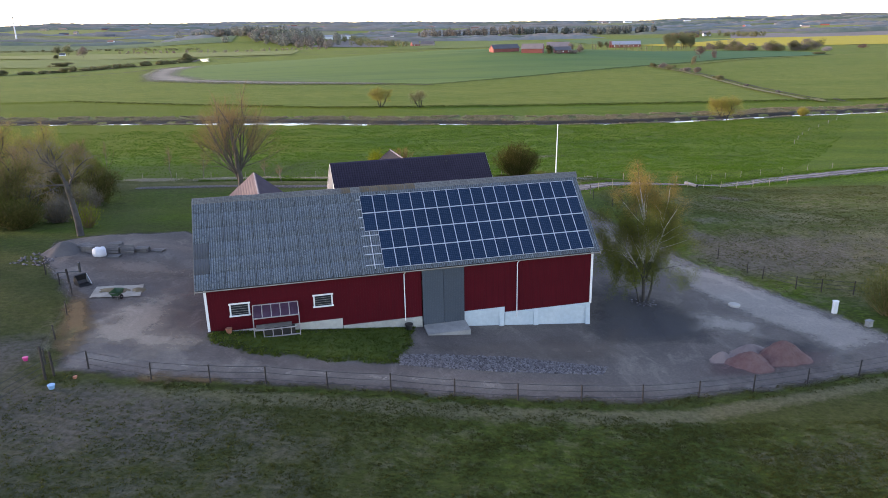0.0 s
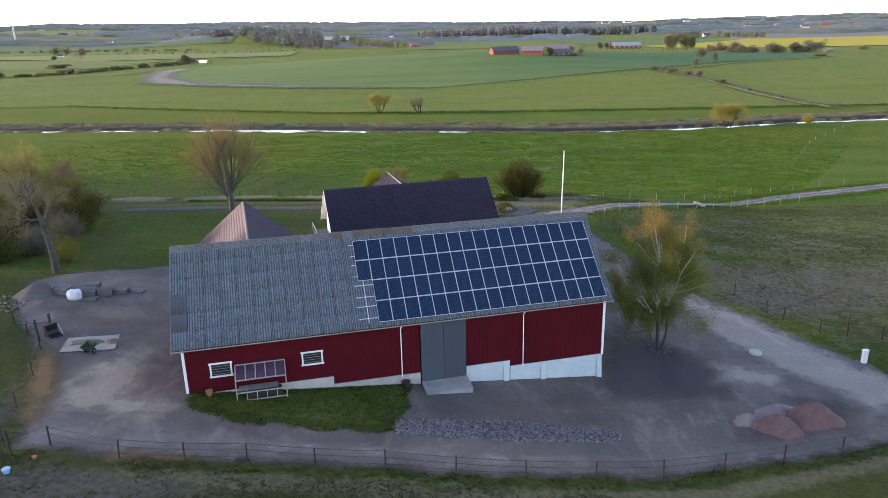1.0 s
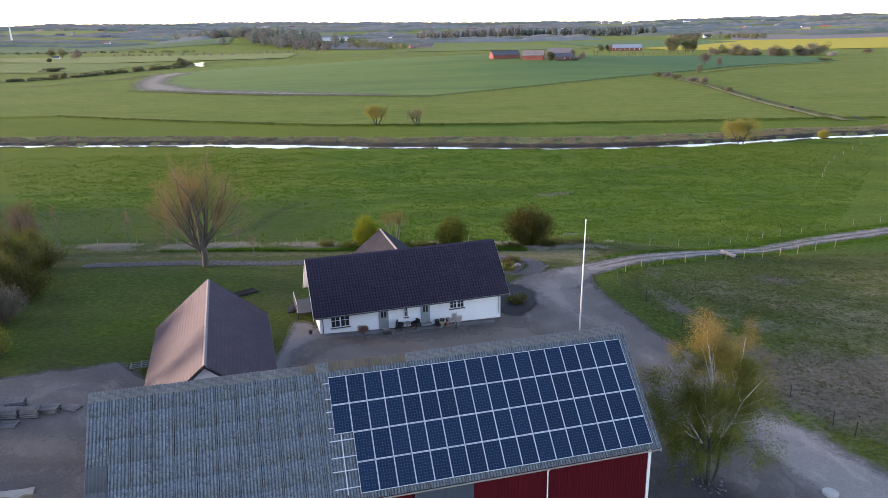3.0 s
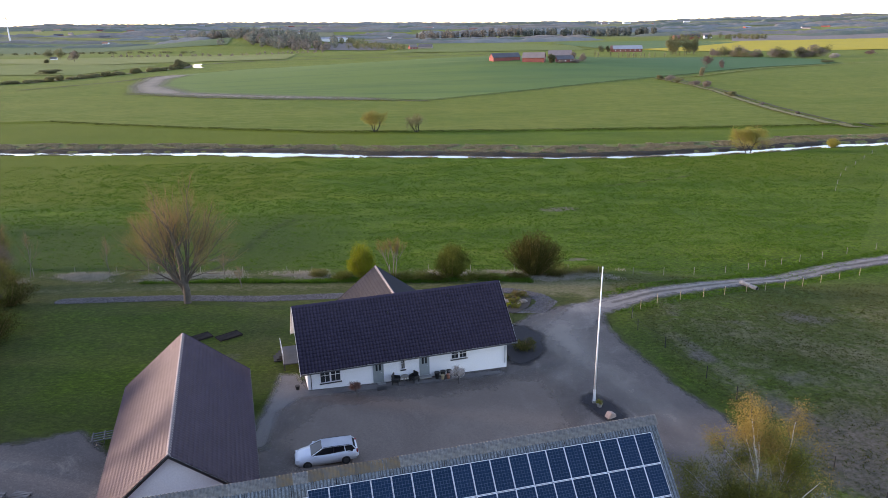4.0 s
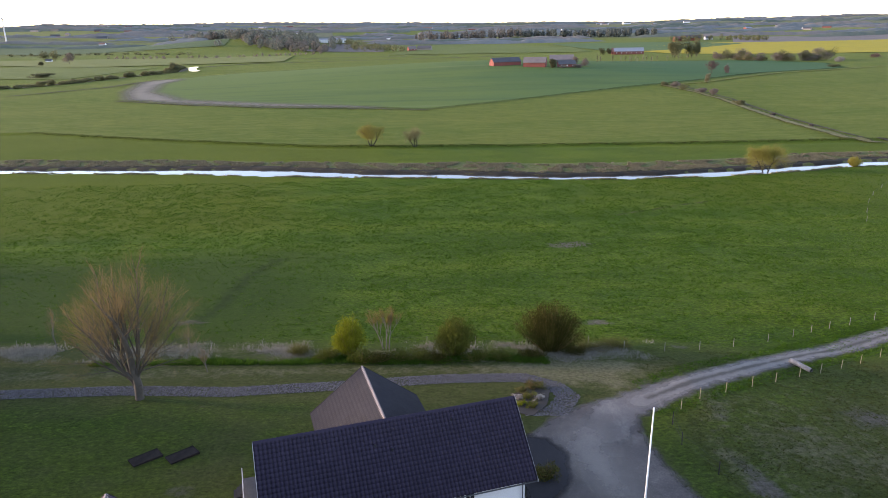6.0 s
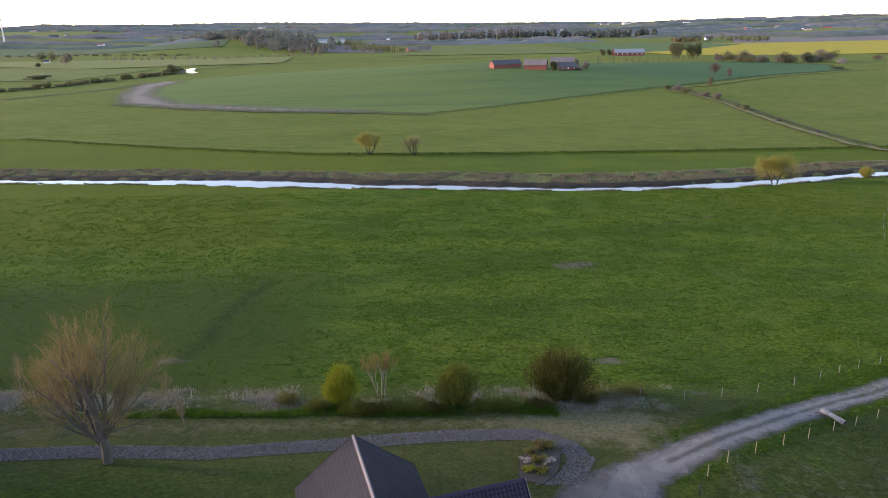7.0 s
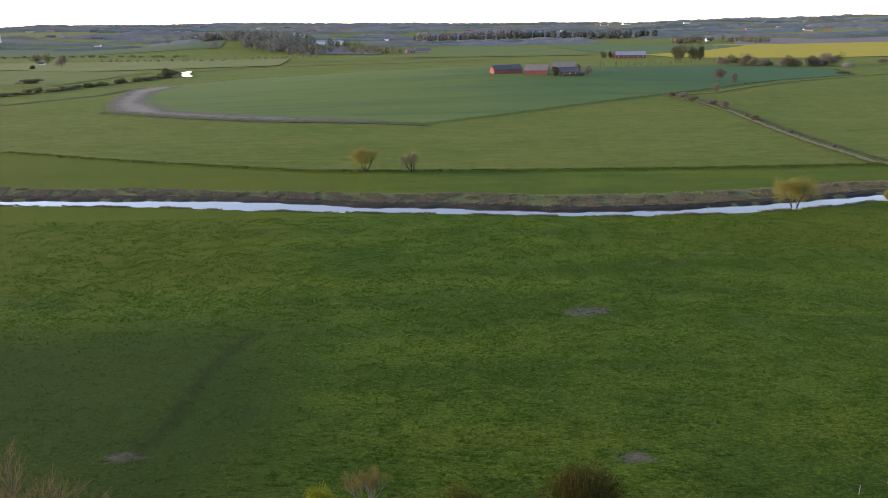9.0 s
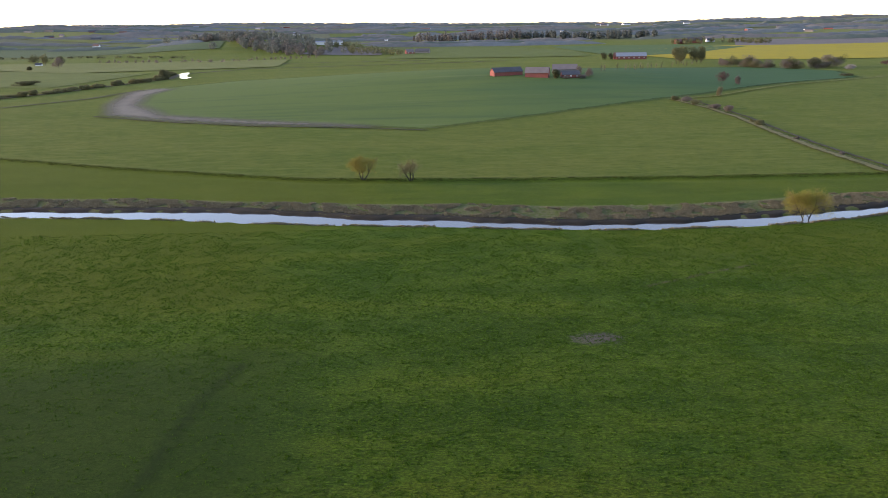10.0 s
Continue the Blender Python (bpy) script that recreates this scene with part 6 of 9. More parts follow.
def far_tree(x, y, w, h, foliage, label, category="tree", group="", quads=120, size=0.9, seed=1):
    t = thing("tree" if category == "tree" else "bush", pose(x, y, gz(x, y)), label, category, group)
    r = np.random.default_rng(seed)
    w, h = 0.74 * w, 1.15 * h
    lobes = [(r.normal(0, w * 0.17), r.normal(0, w * 0.17), h * r.uniform(*((0.34, 0.72) if h > 17 else (0.18, 0.62))), w * r.uniform(0.26, 0.44), h * r.uniform(0.2, 0.32)) for _ in range(7)]
    pts, way = [], []
    for a, b, c, d, e in lobes:
        n = r.normal(size=(5 * quads // 7, 3))
        n /= np.linalg.norm(n, axis=1, keepdims=True)
        pts.append(np.array([a, b, c]) + n * (0.6 + 0.45 * r.random((len(n), 1))) * np.array([d, d, e]))
        way.append(n)
    v, q = sheets(np.concatenate(pts), np.concatenate(way), 0.45 * size, seed, 0.6)
    part("crown", quick("crown", v, q, foliage), None, t)
    tv, tq = tubes([((0, 0, -0.3), (0, 0, h * 0.55), 0.03 * h * 0.5, 0.01 * h)] + [((0, 0, h * 0.3), (a, b, c), 0.012 * h * 0.6, 0.03) for a, b, c, d, e in lobes], 5)
    part("trunk", quick("trunk", tv, tq, "bark"), None, t)
    return t


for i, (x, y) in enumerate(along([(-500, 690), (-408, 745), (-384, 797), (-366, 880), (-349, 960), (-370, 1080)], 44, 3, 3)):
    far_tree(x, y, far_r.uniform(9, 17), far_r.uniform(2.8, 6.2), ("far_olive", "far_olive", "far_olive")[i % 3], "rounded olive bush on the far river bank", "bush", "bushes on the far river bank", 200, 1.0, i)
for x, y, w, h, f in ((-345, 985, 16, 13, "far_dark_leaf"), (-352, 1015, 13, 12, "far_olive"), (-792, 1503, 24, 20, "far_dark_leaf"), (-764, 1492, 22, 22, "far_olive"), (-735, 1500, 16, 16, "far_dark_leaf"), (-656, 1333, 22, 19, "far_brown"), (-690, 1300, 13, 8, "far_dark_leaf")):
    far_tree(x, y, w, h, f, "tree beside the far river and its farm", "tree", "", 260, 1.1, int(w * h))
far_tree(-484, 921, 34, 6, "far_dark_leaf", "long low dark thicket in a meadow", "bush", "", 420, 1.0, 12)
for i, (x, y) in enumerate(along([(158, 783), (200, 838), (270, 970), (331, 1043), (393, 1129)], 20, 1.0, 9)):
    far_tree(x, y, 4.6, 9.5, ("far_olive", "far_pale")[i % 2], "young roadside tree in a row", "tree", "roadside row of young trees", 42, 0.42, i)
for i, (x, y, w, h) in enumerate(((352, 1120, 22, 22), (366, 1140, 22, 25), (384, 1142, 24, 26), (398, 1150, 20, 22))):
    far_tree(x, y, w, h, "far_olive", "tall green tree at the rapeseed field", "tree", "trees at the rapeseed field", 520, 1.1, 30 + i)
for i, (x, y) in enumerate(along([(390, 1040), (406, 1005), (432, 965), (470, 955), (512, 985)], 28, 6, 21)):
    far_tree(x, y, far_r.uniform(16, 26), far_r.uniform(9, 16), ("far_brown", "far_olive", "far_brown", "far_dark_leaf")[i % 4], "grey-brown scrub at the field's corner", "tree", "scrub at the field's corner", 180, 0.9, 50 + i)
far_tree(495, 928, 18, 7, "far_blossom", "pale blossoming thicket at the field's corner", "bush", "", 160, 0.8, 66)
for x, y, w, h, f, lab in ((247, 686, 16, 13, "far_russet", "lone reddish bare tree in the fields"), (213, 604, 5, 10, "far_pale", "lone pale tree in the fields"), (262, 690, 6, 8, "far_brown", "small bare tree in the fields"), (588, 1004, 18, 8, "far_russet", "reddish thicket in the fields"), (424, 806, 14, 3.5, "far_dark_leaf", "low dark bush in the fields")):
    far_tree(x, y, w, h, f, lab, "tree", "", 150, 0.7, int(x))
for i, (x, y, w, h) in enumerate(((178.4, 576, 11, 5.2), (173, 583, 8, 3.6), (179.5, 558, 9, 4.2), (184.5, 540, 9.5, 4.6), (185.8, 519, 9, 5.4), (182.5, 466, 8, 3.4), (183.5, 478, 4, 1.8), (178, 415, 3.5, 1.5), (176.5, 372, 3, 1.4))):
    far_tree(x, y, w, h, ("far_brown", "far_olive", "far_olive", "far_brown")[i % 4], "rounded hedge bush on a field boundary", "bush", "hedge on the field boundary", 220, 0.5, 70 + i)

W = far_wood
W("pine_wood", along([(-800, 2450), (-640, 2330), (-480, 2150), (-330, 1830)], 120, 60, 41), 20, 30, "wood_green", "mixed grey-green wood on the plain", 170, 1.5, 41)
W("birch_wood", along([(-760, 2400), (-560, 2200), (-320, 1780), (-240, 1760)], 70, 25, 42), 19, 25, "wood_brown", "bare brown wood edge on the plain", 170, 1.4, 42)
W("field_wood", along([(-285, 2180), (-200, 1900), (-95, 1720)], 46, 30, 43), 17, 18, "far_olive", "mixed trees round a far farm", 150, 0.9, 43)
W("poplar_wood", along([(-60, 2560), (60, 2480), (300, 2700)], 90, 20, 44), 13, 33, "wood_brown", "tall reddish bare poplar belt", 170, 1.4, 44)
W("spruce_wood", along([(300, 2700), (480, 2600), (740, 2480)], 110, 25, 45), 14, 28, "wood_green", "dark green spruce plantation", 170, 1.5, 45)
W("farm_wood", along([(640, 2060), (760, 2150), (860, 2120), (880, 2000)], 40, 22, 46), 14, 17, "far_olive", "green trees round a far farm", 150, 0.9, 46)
def canopy(strips, height, material, label, name="hill_wood"):
    """Long far woods seen as one soft canopy of rounded tops, each strip a low uneven mound."""
    v, f = [], []
    for x, y, ln, tilt, deep in strips:
        along_ = np.arange(-ln / 2, ln / 2 + 8, 8.0)
        rows_ = np.linspace(-1, 1, 7)
        Q, R = np.meshgrid(along_, rows_)
        px, py = x + Q, y + Q * tilt + R * (1.3 * deep + 9)
        rise = np.sqrt(np.clip(1 - R ** 2, 0, 1)) * np.clip(1 - np.abs(2 * Q / ln) ** 5, 0, 1)
        tall = height * rise * (0.45 + 0.6 * vnoise(px, py, 17, 3.0) + 0.45 * vnoise(px, py, 70, 5.0))
        k, n = len(v), len(along_)
        v += np.stack([px, py, ground(px, py) - 1.0 + tall], -1).reshape(-1, 3).tolist()
        f += [(k + r * n + c, k + r * n + c + 1, k + (r + 1) * n + c + 1, k + (r + 1) * n + c) for r in range(6) for c in range(n - 1)]
    return tagged(new(name, quick(name, v, f, material, True)), label, "trees", kind="stuff")


def canopy_material(name, a, b):
    k = Nodes(name)
    p = k.pos()
    c = k.mix(k.span(k.noise(p, 0.012, 4.0, 0.6), 0.35, 0.65), a, b)
    c = k.mix(k.span(k.noise(p, 0.09, 4.0, 0.7), 0.45, 0.7, 0.0, 0.4), c, tuple(0.7 * q for q in a))
    return k.done(c, 1.0, spec=0.0)


# Canopy colours carry painted haze: paler and greyer than near leaves.
M["canopy_green"] = canopy_material("hazed_conifer_canopy", (0.108, 0.132, 0.110), (0.142, 0.160, 0.130))
M["canopy_brown"] = canopy_material("hazed_bare_canopy", (0.164, 0.156, 0.144), (0.200, 0.186, 0.170))
M["canopy_grey"] = canopy_material("hazed_grey_canopy", (0.150, 0.166, 0.164), (0.186, 0.198, 0.192))
bands = []
for i in range(190):
    y = 2150 + 2300 * far_r.random() ** 0.75
    x = far_r.uniform(-0.68, 0.68) * y
    if (250 < x < 900 and y < 2350) or (x < -150 and y < 2700 and far_r.random() < 0.75):
        continue
    bands.append((x, y, far_r.uniform(90, 700), far_r.normal(0, 0.1), far_r.choice([2, 6, 16])))
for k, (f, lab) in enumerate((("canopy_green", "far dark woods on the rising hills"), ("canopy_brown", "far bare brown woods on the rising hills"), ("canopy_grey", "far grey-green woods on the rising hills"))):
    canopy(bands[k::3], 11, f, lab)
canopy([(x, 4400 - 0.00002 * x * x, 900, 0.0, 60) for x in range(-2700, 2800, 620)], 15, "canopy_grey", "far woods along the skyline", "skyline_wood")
# Distance haze is painted into the hills' pale blue-grey base colour.
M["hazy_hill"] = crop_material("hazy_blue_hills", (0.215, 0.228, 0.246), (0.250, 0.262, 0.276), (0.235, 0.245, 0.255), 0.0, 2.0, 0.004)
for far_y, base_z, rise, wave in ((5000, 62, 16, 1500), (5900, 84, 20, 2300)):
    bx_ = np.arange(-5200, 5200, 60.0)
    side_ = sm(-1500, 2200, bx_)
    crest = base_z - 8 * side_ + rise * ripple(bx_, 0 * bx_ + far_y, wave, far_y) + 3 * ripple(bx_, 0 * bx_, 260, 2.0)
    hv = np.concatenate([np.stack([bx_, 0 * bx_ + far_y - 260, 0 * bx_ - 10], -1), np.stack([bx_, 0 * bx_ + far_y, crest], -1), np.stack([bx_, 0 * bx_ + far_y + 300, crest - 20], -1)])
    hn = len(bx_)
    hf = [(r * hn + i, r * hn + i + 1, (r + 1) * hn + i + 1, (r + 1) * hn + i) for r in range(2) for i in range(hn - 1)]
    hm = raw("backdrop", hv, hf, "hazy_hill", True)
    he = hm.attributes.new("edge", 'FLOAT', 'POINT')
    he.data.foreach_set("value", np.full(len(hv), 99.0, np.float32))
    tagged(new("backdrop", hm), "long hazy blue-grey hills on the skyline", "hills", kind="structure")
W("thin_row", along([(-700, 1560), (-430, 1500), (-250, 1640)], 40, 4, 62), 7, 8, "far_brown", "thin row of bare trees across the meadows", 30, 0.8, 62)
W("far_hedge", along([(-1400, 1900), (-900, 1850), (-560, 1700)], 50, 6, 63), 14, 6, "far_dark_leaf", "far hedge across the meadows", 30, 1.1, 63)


def strip(name, line, width, material, label, category, lift=0.5, step=5.0):
    """A long narrow field, ditch or track laid along a line."""
    o = np.array(line, float)
    outline = [(o[:, 0].min() - width, o[:, 1].min() - width), (o[:, 0].max() + width, o[:, 1].min() - width), (o[:, 0].max() + width, o[:, 1].max() + width), (o[:, 0].min() - width, o[:, 1].max() + width)]
    return draped(name, outline, step, lift, material, label, category, width * 0.3, lambda x, y, d: width / 2 - beside(line, x, y))


# field after field towards the skyline
def field(outline, material, label, step=24.0, lift=0.9):
    return draped("field", outline, step, lift, material, label, "field", step)


M["ditch"] = crop_material("ditch_reeds", (0.055, 0.050, 0.034), (0.085, 0.075, 0.048), (0.13, 0.11, 0.07), 0.0, 0.8)
M["meadow"] = crop_material("pale_meadow", (0.140, 0.165, 0.036), (0.180, 0.185, 0.050), (0.11, 0.14, 0.03), 0.1)
M["teal"] = crop_material("bluish_crop", (0.056, 0.098, 0.036), (0.072, 0.118, 0.040), (0.09, 0.12, 0.04), 0.0)
field([(-1500, 1700), (-800, 1560), (-300, 1560), (-260, 1260), (-560, 1180), (-900, 1400)], "meadow", "pale dry meadow beyond the river")
field([(-2400, 3000), (-1100, 2500), (-650, 2400), (-560, 1960), (-1000, 1900), (-1900, 2300)], "teal", "bluish green crop field")
field([(-2600, 3700), (-1300, 3300), (-900, 3000), (-1100, 2700), (-2400, 3200)], "meadow", "pale far meadow")
field([(-330, 1800), (-120, 1700), (-150, 2050), (-270, 2150)], "plough", "dark ploughed field")
field([(-100, 1500), (300, 1450), (330, 1800), (100, 2300), (-60, 2300)], "wheat_far", "bright green crop field")
field([(340, 1390), (520, 1520), (760, 1830), (660, 2050), (320, 2100)], "wheat", "green crop field")
field([(760, 1900), (1400, 1850), (1700, 2150), (900, 2250)], "plough", "bare brown field")
field([(800, 2500), (1500, 2400), (1600, 2800), (1000, 2900)], "meadow", "pale hillside meadow")
field([(900, 3100), (1500, 3100), (1500, 3500), (900, 3500)], "wheat_far", "green hillside field")
field([(-400, 2900), (300, 2950), (200, 3500), (-500, 3500)], "wheat_far", "green far field")
field([(-1400, 3500), (-700, 3300), (-600, 3800), (-1500, 3900)], "meadow", "pale far field")
field([(-800, 1000), (-430, 870), (-420, 1130), (-700, 1280)], "wheat_far", "bright green meadow beyond the river", 14.0, 0.5)
strip("ditch", [(-1500, 900), (-520, 680), (-408, 743), (-384, 797), (-366, 888), (-341, 995), (-365, 1100), (-300, 1210), (120, 1330)], 9, "ditch", "dark reedy ditch", "ditch", 0.4)
strip("ditch", [(-1300, 1560), (-800, 1440), (-400, 1370), (0, 1420)], 9, "ditch", "dark reedy ditch", "ditch", 0.5, 6.0)
strip("ditch", [(-360, 640), (-311, 716), (-299, 800)], 5, "ditch", "dark reedy ditch", "ditch", 0.4, 3.0)
strip("ditch", [(-240, 570), (-174, 530), (-112, 502), (-44, 485), (-6, 470)], 2.6, "ditch", "dark grassy field margin", "ditch", 0.45, 1.6)
strip("ditch", [(183, 600), (188, 540), (190, 500), (184, 440), (180, 390), (179, 335), (190, 320)], 2.0, "ditch", "dark reedy boundary ditch", "ditch", 0.35, 1.6)
# Shade of the south-facing bank is painted into this dark mud colour.
M["mud"] = crop_material("shaded_bank_mud", (0.026, 0.022, 0.017), (0.042, 0.036, 0.027), (0.07, 0.058, 0.04), 0.0, 0.8)
strip("river_bank", [(x, float(water_line(x, 1)) + 1.7) for x in range(-240, 250, 5)], 5.6, "mud", "muddy far river bank with painted-in shade", "bank", 0.06, 1.0)
M["straw_bank"] = crop_material("dry_straw_bank", (0.135, 0.125, 0.048), (0.175, 0.158, 0.068), (0.08, 0.10, 0.03), 0.0, 1.8, 0.3, 1.6)
strip("straw_bank", [(172, 585), (181, 545), (183.5, 500), (178, 440), (173.5, 390), (172, 335), (178, 322)], 5.5, "straw_bank", "pale dry grass bank of a boundary ditch", "bank", 0.5, 1.4)
strip("dike_crest", [(-207, 404), (-141, 374.5), (-86, 354), (-47, 341.3), (2.5, 336.4), (70, 332.8), (170, 331.2)], 1.3, "straw_bank", "pale dry grass on the dike's crest", "bank", 0.12, 0.5)
strip("far_track", [(175, 590), (212, 606), (312, 697), (463, 802), (640, 900)], 4, "meadow", "pale grassy field track", "track", 0.5, 2.5)
BEND = [(-319, 1006), (-317, 980), (-333, 1012), (-351, 1065), (-367, 1110), (-365, 1134), (-354, 1100), (-343, 1060), (-328, 1020)]
draped("river_bend", BEND, 3.0, 0.6, "water", "bright bend of the far river", "river", 0.0)


def far_house(x, y, turn, w, d, wall, ridge, wall_mat, roof_mat, label, category="house", windows=0, name="far_house"):
    """A far building: walls, a gabled roof that overhangs, and its openings."""
    z = gz(x, y)
    h = thing(name, pose(x, y, z, 0, 0, turn), label, category)
    bm = bmesh.new()
    prism(bm, [(-d / 2, -1.0), (d / 2, -1.0), (d / 2, wall), (0, ridge - 0.15), (-d / 2, wall)], -w / 2, w / 2)
    part("wall", bm, wall_mat, h, "", FLIP)
    bm = bmesh.new()
    s = (ridge - wall) / (d / 2)
    o = d / 2 + 0.5
    prism(bm, [(-o, wall - 0.5 * s), (0, ridge), (o, wall - 0.5 * s), (o, wall - 0.5 * s + 0.35), (0, ridge + 0.35), (-o, wall - 0.5 * s + 0.35)], -w / 2 - 0.4, w / 2 + 0.4)
    part("roof", bm, roof_mat, h, "", FLIP)
    for i in range(windows):
        k = -w / 2 + (i + 0.5) * w / windows
        part("window", boxed(k - 0.6, k + 0.6, -d / 2 - 0.08, -d / 2 + 0.02, wall * 0.35, wall * 0.75), "white", h)
    return h


M["far_red"] = surf("red_paint_far", (0.23, 0.058, 0.046), (0.28, 0.074, 0.058), 0.2, 2.0, 0.8)
M["far_roof"] = surf("grey_brown_roof", (0.16, 0.13, 0.125), (0.21, 0.17, 0.16), 0.2, 2.0, 0.8)
M["far_steel"] = surf("blue_grey_roof", (0.20, 0.23, 0.27), (0.25, 0.28, 0.32), 0.2, 2.0, 0.5)
M["far_dark"] = surf("dark_slate_roof", (0.060, 0.060, 0.068), (0.09, 0.09, 0.10), 0.2, 2.0, 0.7)
M["far_tile"] = surf("orange_tile_roof", (0.20, 0.10, 0.075), (0.25, 0.125, 0.095), 0.2, 2.0, 0.8)
far_house(66, 742, 24, 30, 9, 3.6, 7.2, "far_red", "far_dark", "long low red farm building with dark roof", "farm building", 0, "farm_building")
far_house(93, 726, -16, 21, 12, 4.2, 8.6, "far_red", "far_roof", "red barn with brown roof on the hill", "barn", 0, "far_barn")
far_house(123.5, 758, -8, 23, 16, 4.4, 8.6, "greywood", "far_roof", "grey barn with dull brownish roof", "barn", 0, "far_barn")
far_house(122, 722, 4, 16, 8, 3.0, 6.0, "far_red", "far_dark", "small red farmhouse with dark roof", "house", 3)
far_tree(107.5, 714, 8, 10, "far_dark_leaf", "dense dark green tree beside the red barn", "tree", "", 420, 0.7, 201)
for x, y, w, h, f in ((118, 712, 10, 3, "far_brown"), (131, 716, 12, 4, "far_brown"), (141, 730, 10, 9, "far_brown"), (134, 741, 9, 11, "far_brown")):
    far_tree(x, y, w, h, f, "bare brown shrubs in the farm garden", "bush", "farm garden shrubs", 200, 0.6, int(x))
far_house(334, 1302, -6, 50, 13, 5.5, 11, "far_red", "far_steel", "long red cattle barn with blue-grey roof", "barn", 6, "far_barn")
far_house(318, 1312, -6, 22, 12, 5.0, 11, "far_red", "far_tile", "red farm building with orange roof", "farm building", 0, "farm_building")
far_tree(290, 1310, 14, 13, "far_dark_leaf", "dark trees behind the cattle barn", "tree", "", 160, 1.0, 205)
far_tree(302, 1318, 12, 11, "far_dark_leaf", "dark trees behind the cattle barn", "tree", "", 160, 1.0, 206)
far_house(690, 2110, 20, 34, 15, 6, 13, "far_red", "far_tile", "red farmhouse with brownish roof", "house")
far_house(740, 2140, -12, 40, 18, 7, 15, "far_red", "far_dark", "long dark-roofed red farm building", "farm building", 0, "farm_building")
far_house(800, 2180, 8, 22, 12, 5, 10, "white", "far_dark", "white farmhouse with dark roof", "house", 3)
far_house(-60, 1765, 30, 20, 11, 5, 11, "far_red", "far_roof", "red house at the end of a lane", "house", 2)
far_house(-30, 1790, -15, 34, 13, 5, 11, "greywood", "far_dark", "long grey timber farm building", "farm building", 0, "farm_building")
far_house(-318, 2150, 4, 110, 22, 8, 11, "white", "far_steel", "long white industrial shed", "shed", 0, "long_shed")
far_house(-770, 1480, 12, 11, 8, 3, 6, "white", "far_dark", "white house among trees", "house", 2)
town = random.Random(17)
for i in range(64):
    x, y = (town.uniform(-2000, -500), town.uniform(2500, 3900)) if i < 42 else (town.uniform(-200, 1500), town.uniform(2700, 3900))
    far_house(x, y, town.uniform(-40, 40), town.uniform(18, 46), town.uniform(10, 18), town.uniform(4, 6), town.uniform(7, 10), town.choice(["white", "greywood", "far_red", "greywood"]), town.choice(["far_dark", "far_roof", "far_tile", "far_steel"]), "far village building on the plain", "building", 0, "village_building")

# the wind turbine
M["turbine_grey"] = surf("pale_grey_turbine_paint", (0.52, 0.54, 0.57), (0.58, 0.60, 0.62), 0.5, 3.0, 0.5, 0.02, 0.002)
tx, ty = -1535.0, 2650.0
tb = thing("wind_turbine", pose(tx, ty, gz(tx, ty), 0, 0, 20) @ Matrix.Scale(1.3, 4), "white three-bladed wind turbine on the plain", "wind turbine")
part("tower", tubed((0, 0, -1), (0, 0, 62), 2.2, 1.1, 14), "turbine_grey", tb)
part("nacelle", boxed(-1.4, 1.4, -3.5, 3.5, 61.5, 64.5, bevel=0.5), "turbine_grey", tb)
for k in range(3):
    bm = bmesh.new()
    v = [bm.verts.new(q) for q in ((-0.9, -0.25, 0), (0.9, 0.25, 0), (0.9, 0.1, 9), (0.15, 0.0, 30), (-0.25, 0.0, 30), (-1.1, -0.1, 6))]
    bm.faces.new(v)
    bmesh.ops.solidify(bm, geom=bm.faces[:], thickness=0.3)
    part("blade", bm, "turbine_grey", tb, "", Matrix.Translation((0, -4.0, 63)) @ pose(0, 0, 0, 0, 20 + 120 * k, 0))

# ---- fences ----
def fence(name, posts, height, heights, label, mat_post="darkwood", r=0.055, rope=0.019, sag=0.03, breaks=()):
    """Posts and ropes; every post and every span of rope is a part."""
    x0, y0 = posts[0]
    f = thing(name, pose(x0, y0, gz(x0, y0)), label, "fence")
    base = Vector((x0, y0, gz(x0, y0)))
    rr = random.Random(len(posts))
    pts = []
    for x, y in posts:
        p = Vector((x, y, gz(x, y))) - base
        lean = Vector((rr.gauss(0, 0.03), rr.gauss(0, 0.03), 0))
        part("post", tubed(p - Vector((0, 0, 0.3)), p + lean + Vector((0, 0, height * rr.uniform(0.94, 1.05))), r, r * 0.9, 7), mat_post, f)
        pts.append((p, lean))
    for i, ((a, la), (b, lb)) in enumerate(zip(pts, pts[1:])):
        if i in breaks:
            continue
        for h in heights:
            bm = bmesh.new()
            last = None
            for k in range(5):
                q = k / 4
                p = a.lerp(b, q) + la.lerp(lb, q) * h / height + Vector((0, 0, h - sag * 4 * q * (1 - q)))
                if last is not None:
                    tube(bm, last, p, rope, rope, 4, False)
                last = p
            part("rope", bm, "wire", f)
    return f


FRONT = [(-22.7, 40.1), (-18.5, 39.3), (-14.9, 39.5), (-11.5, 39.9), (-7.6, 39.9), (-3.6, 40.05), (0.5, 40.0), (4.6, 40.1), (8.8, 40.5), (13.0, 41.1), (17.2, 42.3), (21.2, 43.0), (25.4, 43.9), (29.6, 44.9), (34.0, 46.2)]
fence("paddock_fence", FRONT, 1.25, (0.35, 0.78, 1.2), "dark post-and-rope paddock fence along the lane")
fence("paddock_fence", [(-24.5, 38.4), (-25.4, 34.5), (-26.2, 30.4), (-27, 26)], 1.45, (0.5, 0.9, 1.3), "dark post-and-rope fence round the small paddock")
gate = thing("gate_posts", pose(-24.5, 38.4, gz(-24.5, 38.4)), "pair of tall dark gate posts with dangling rope", "gate")
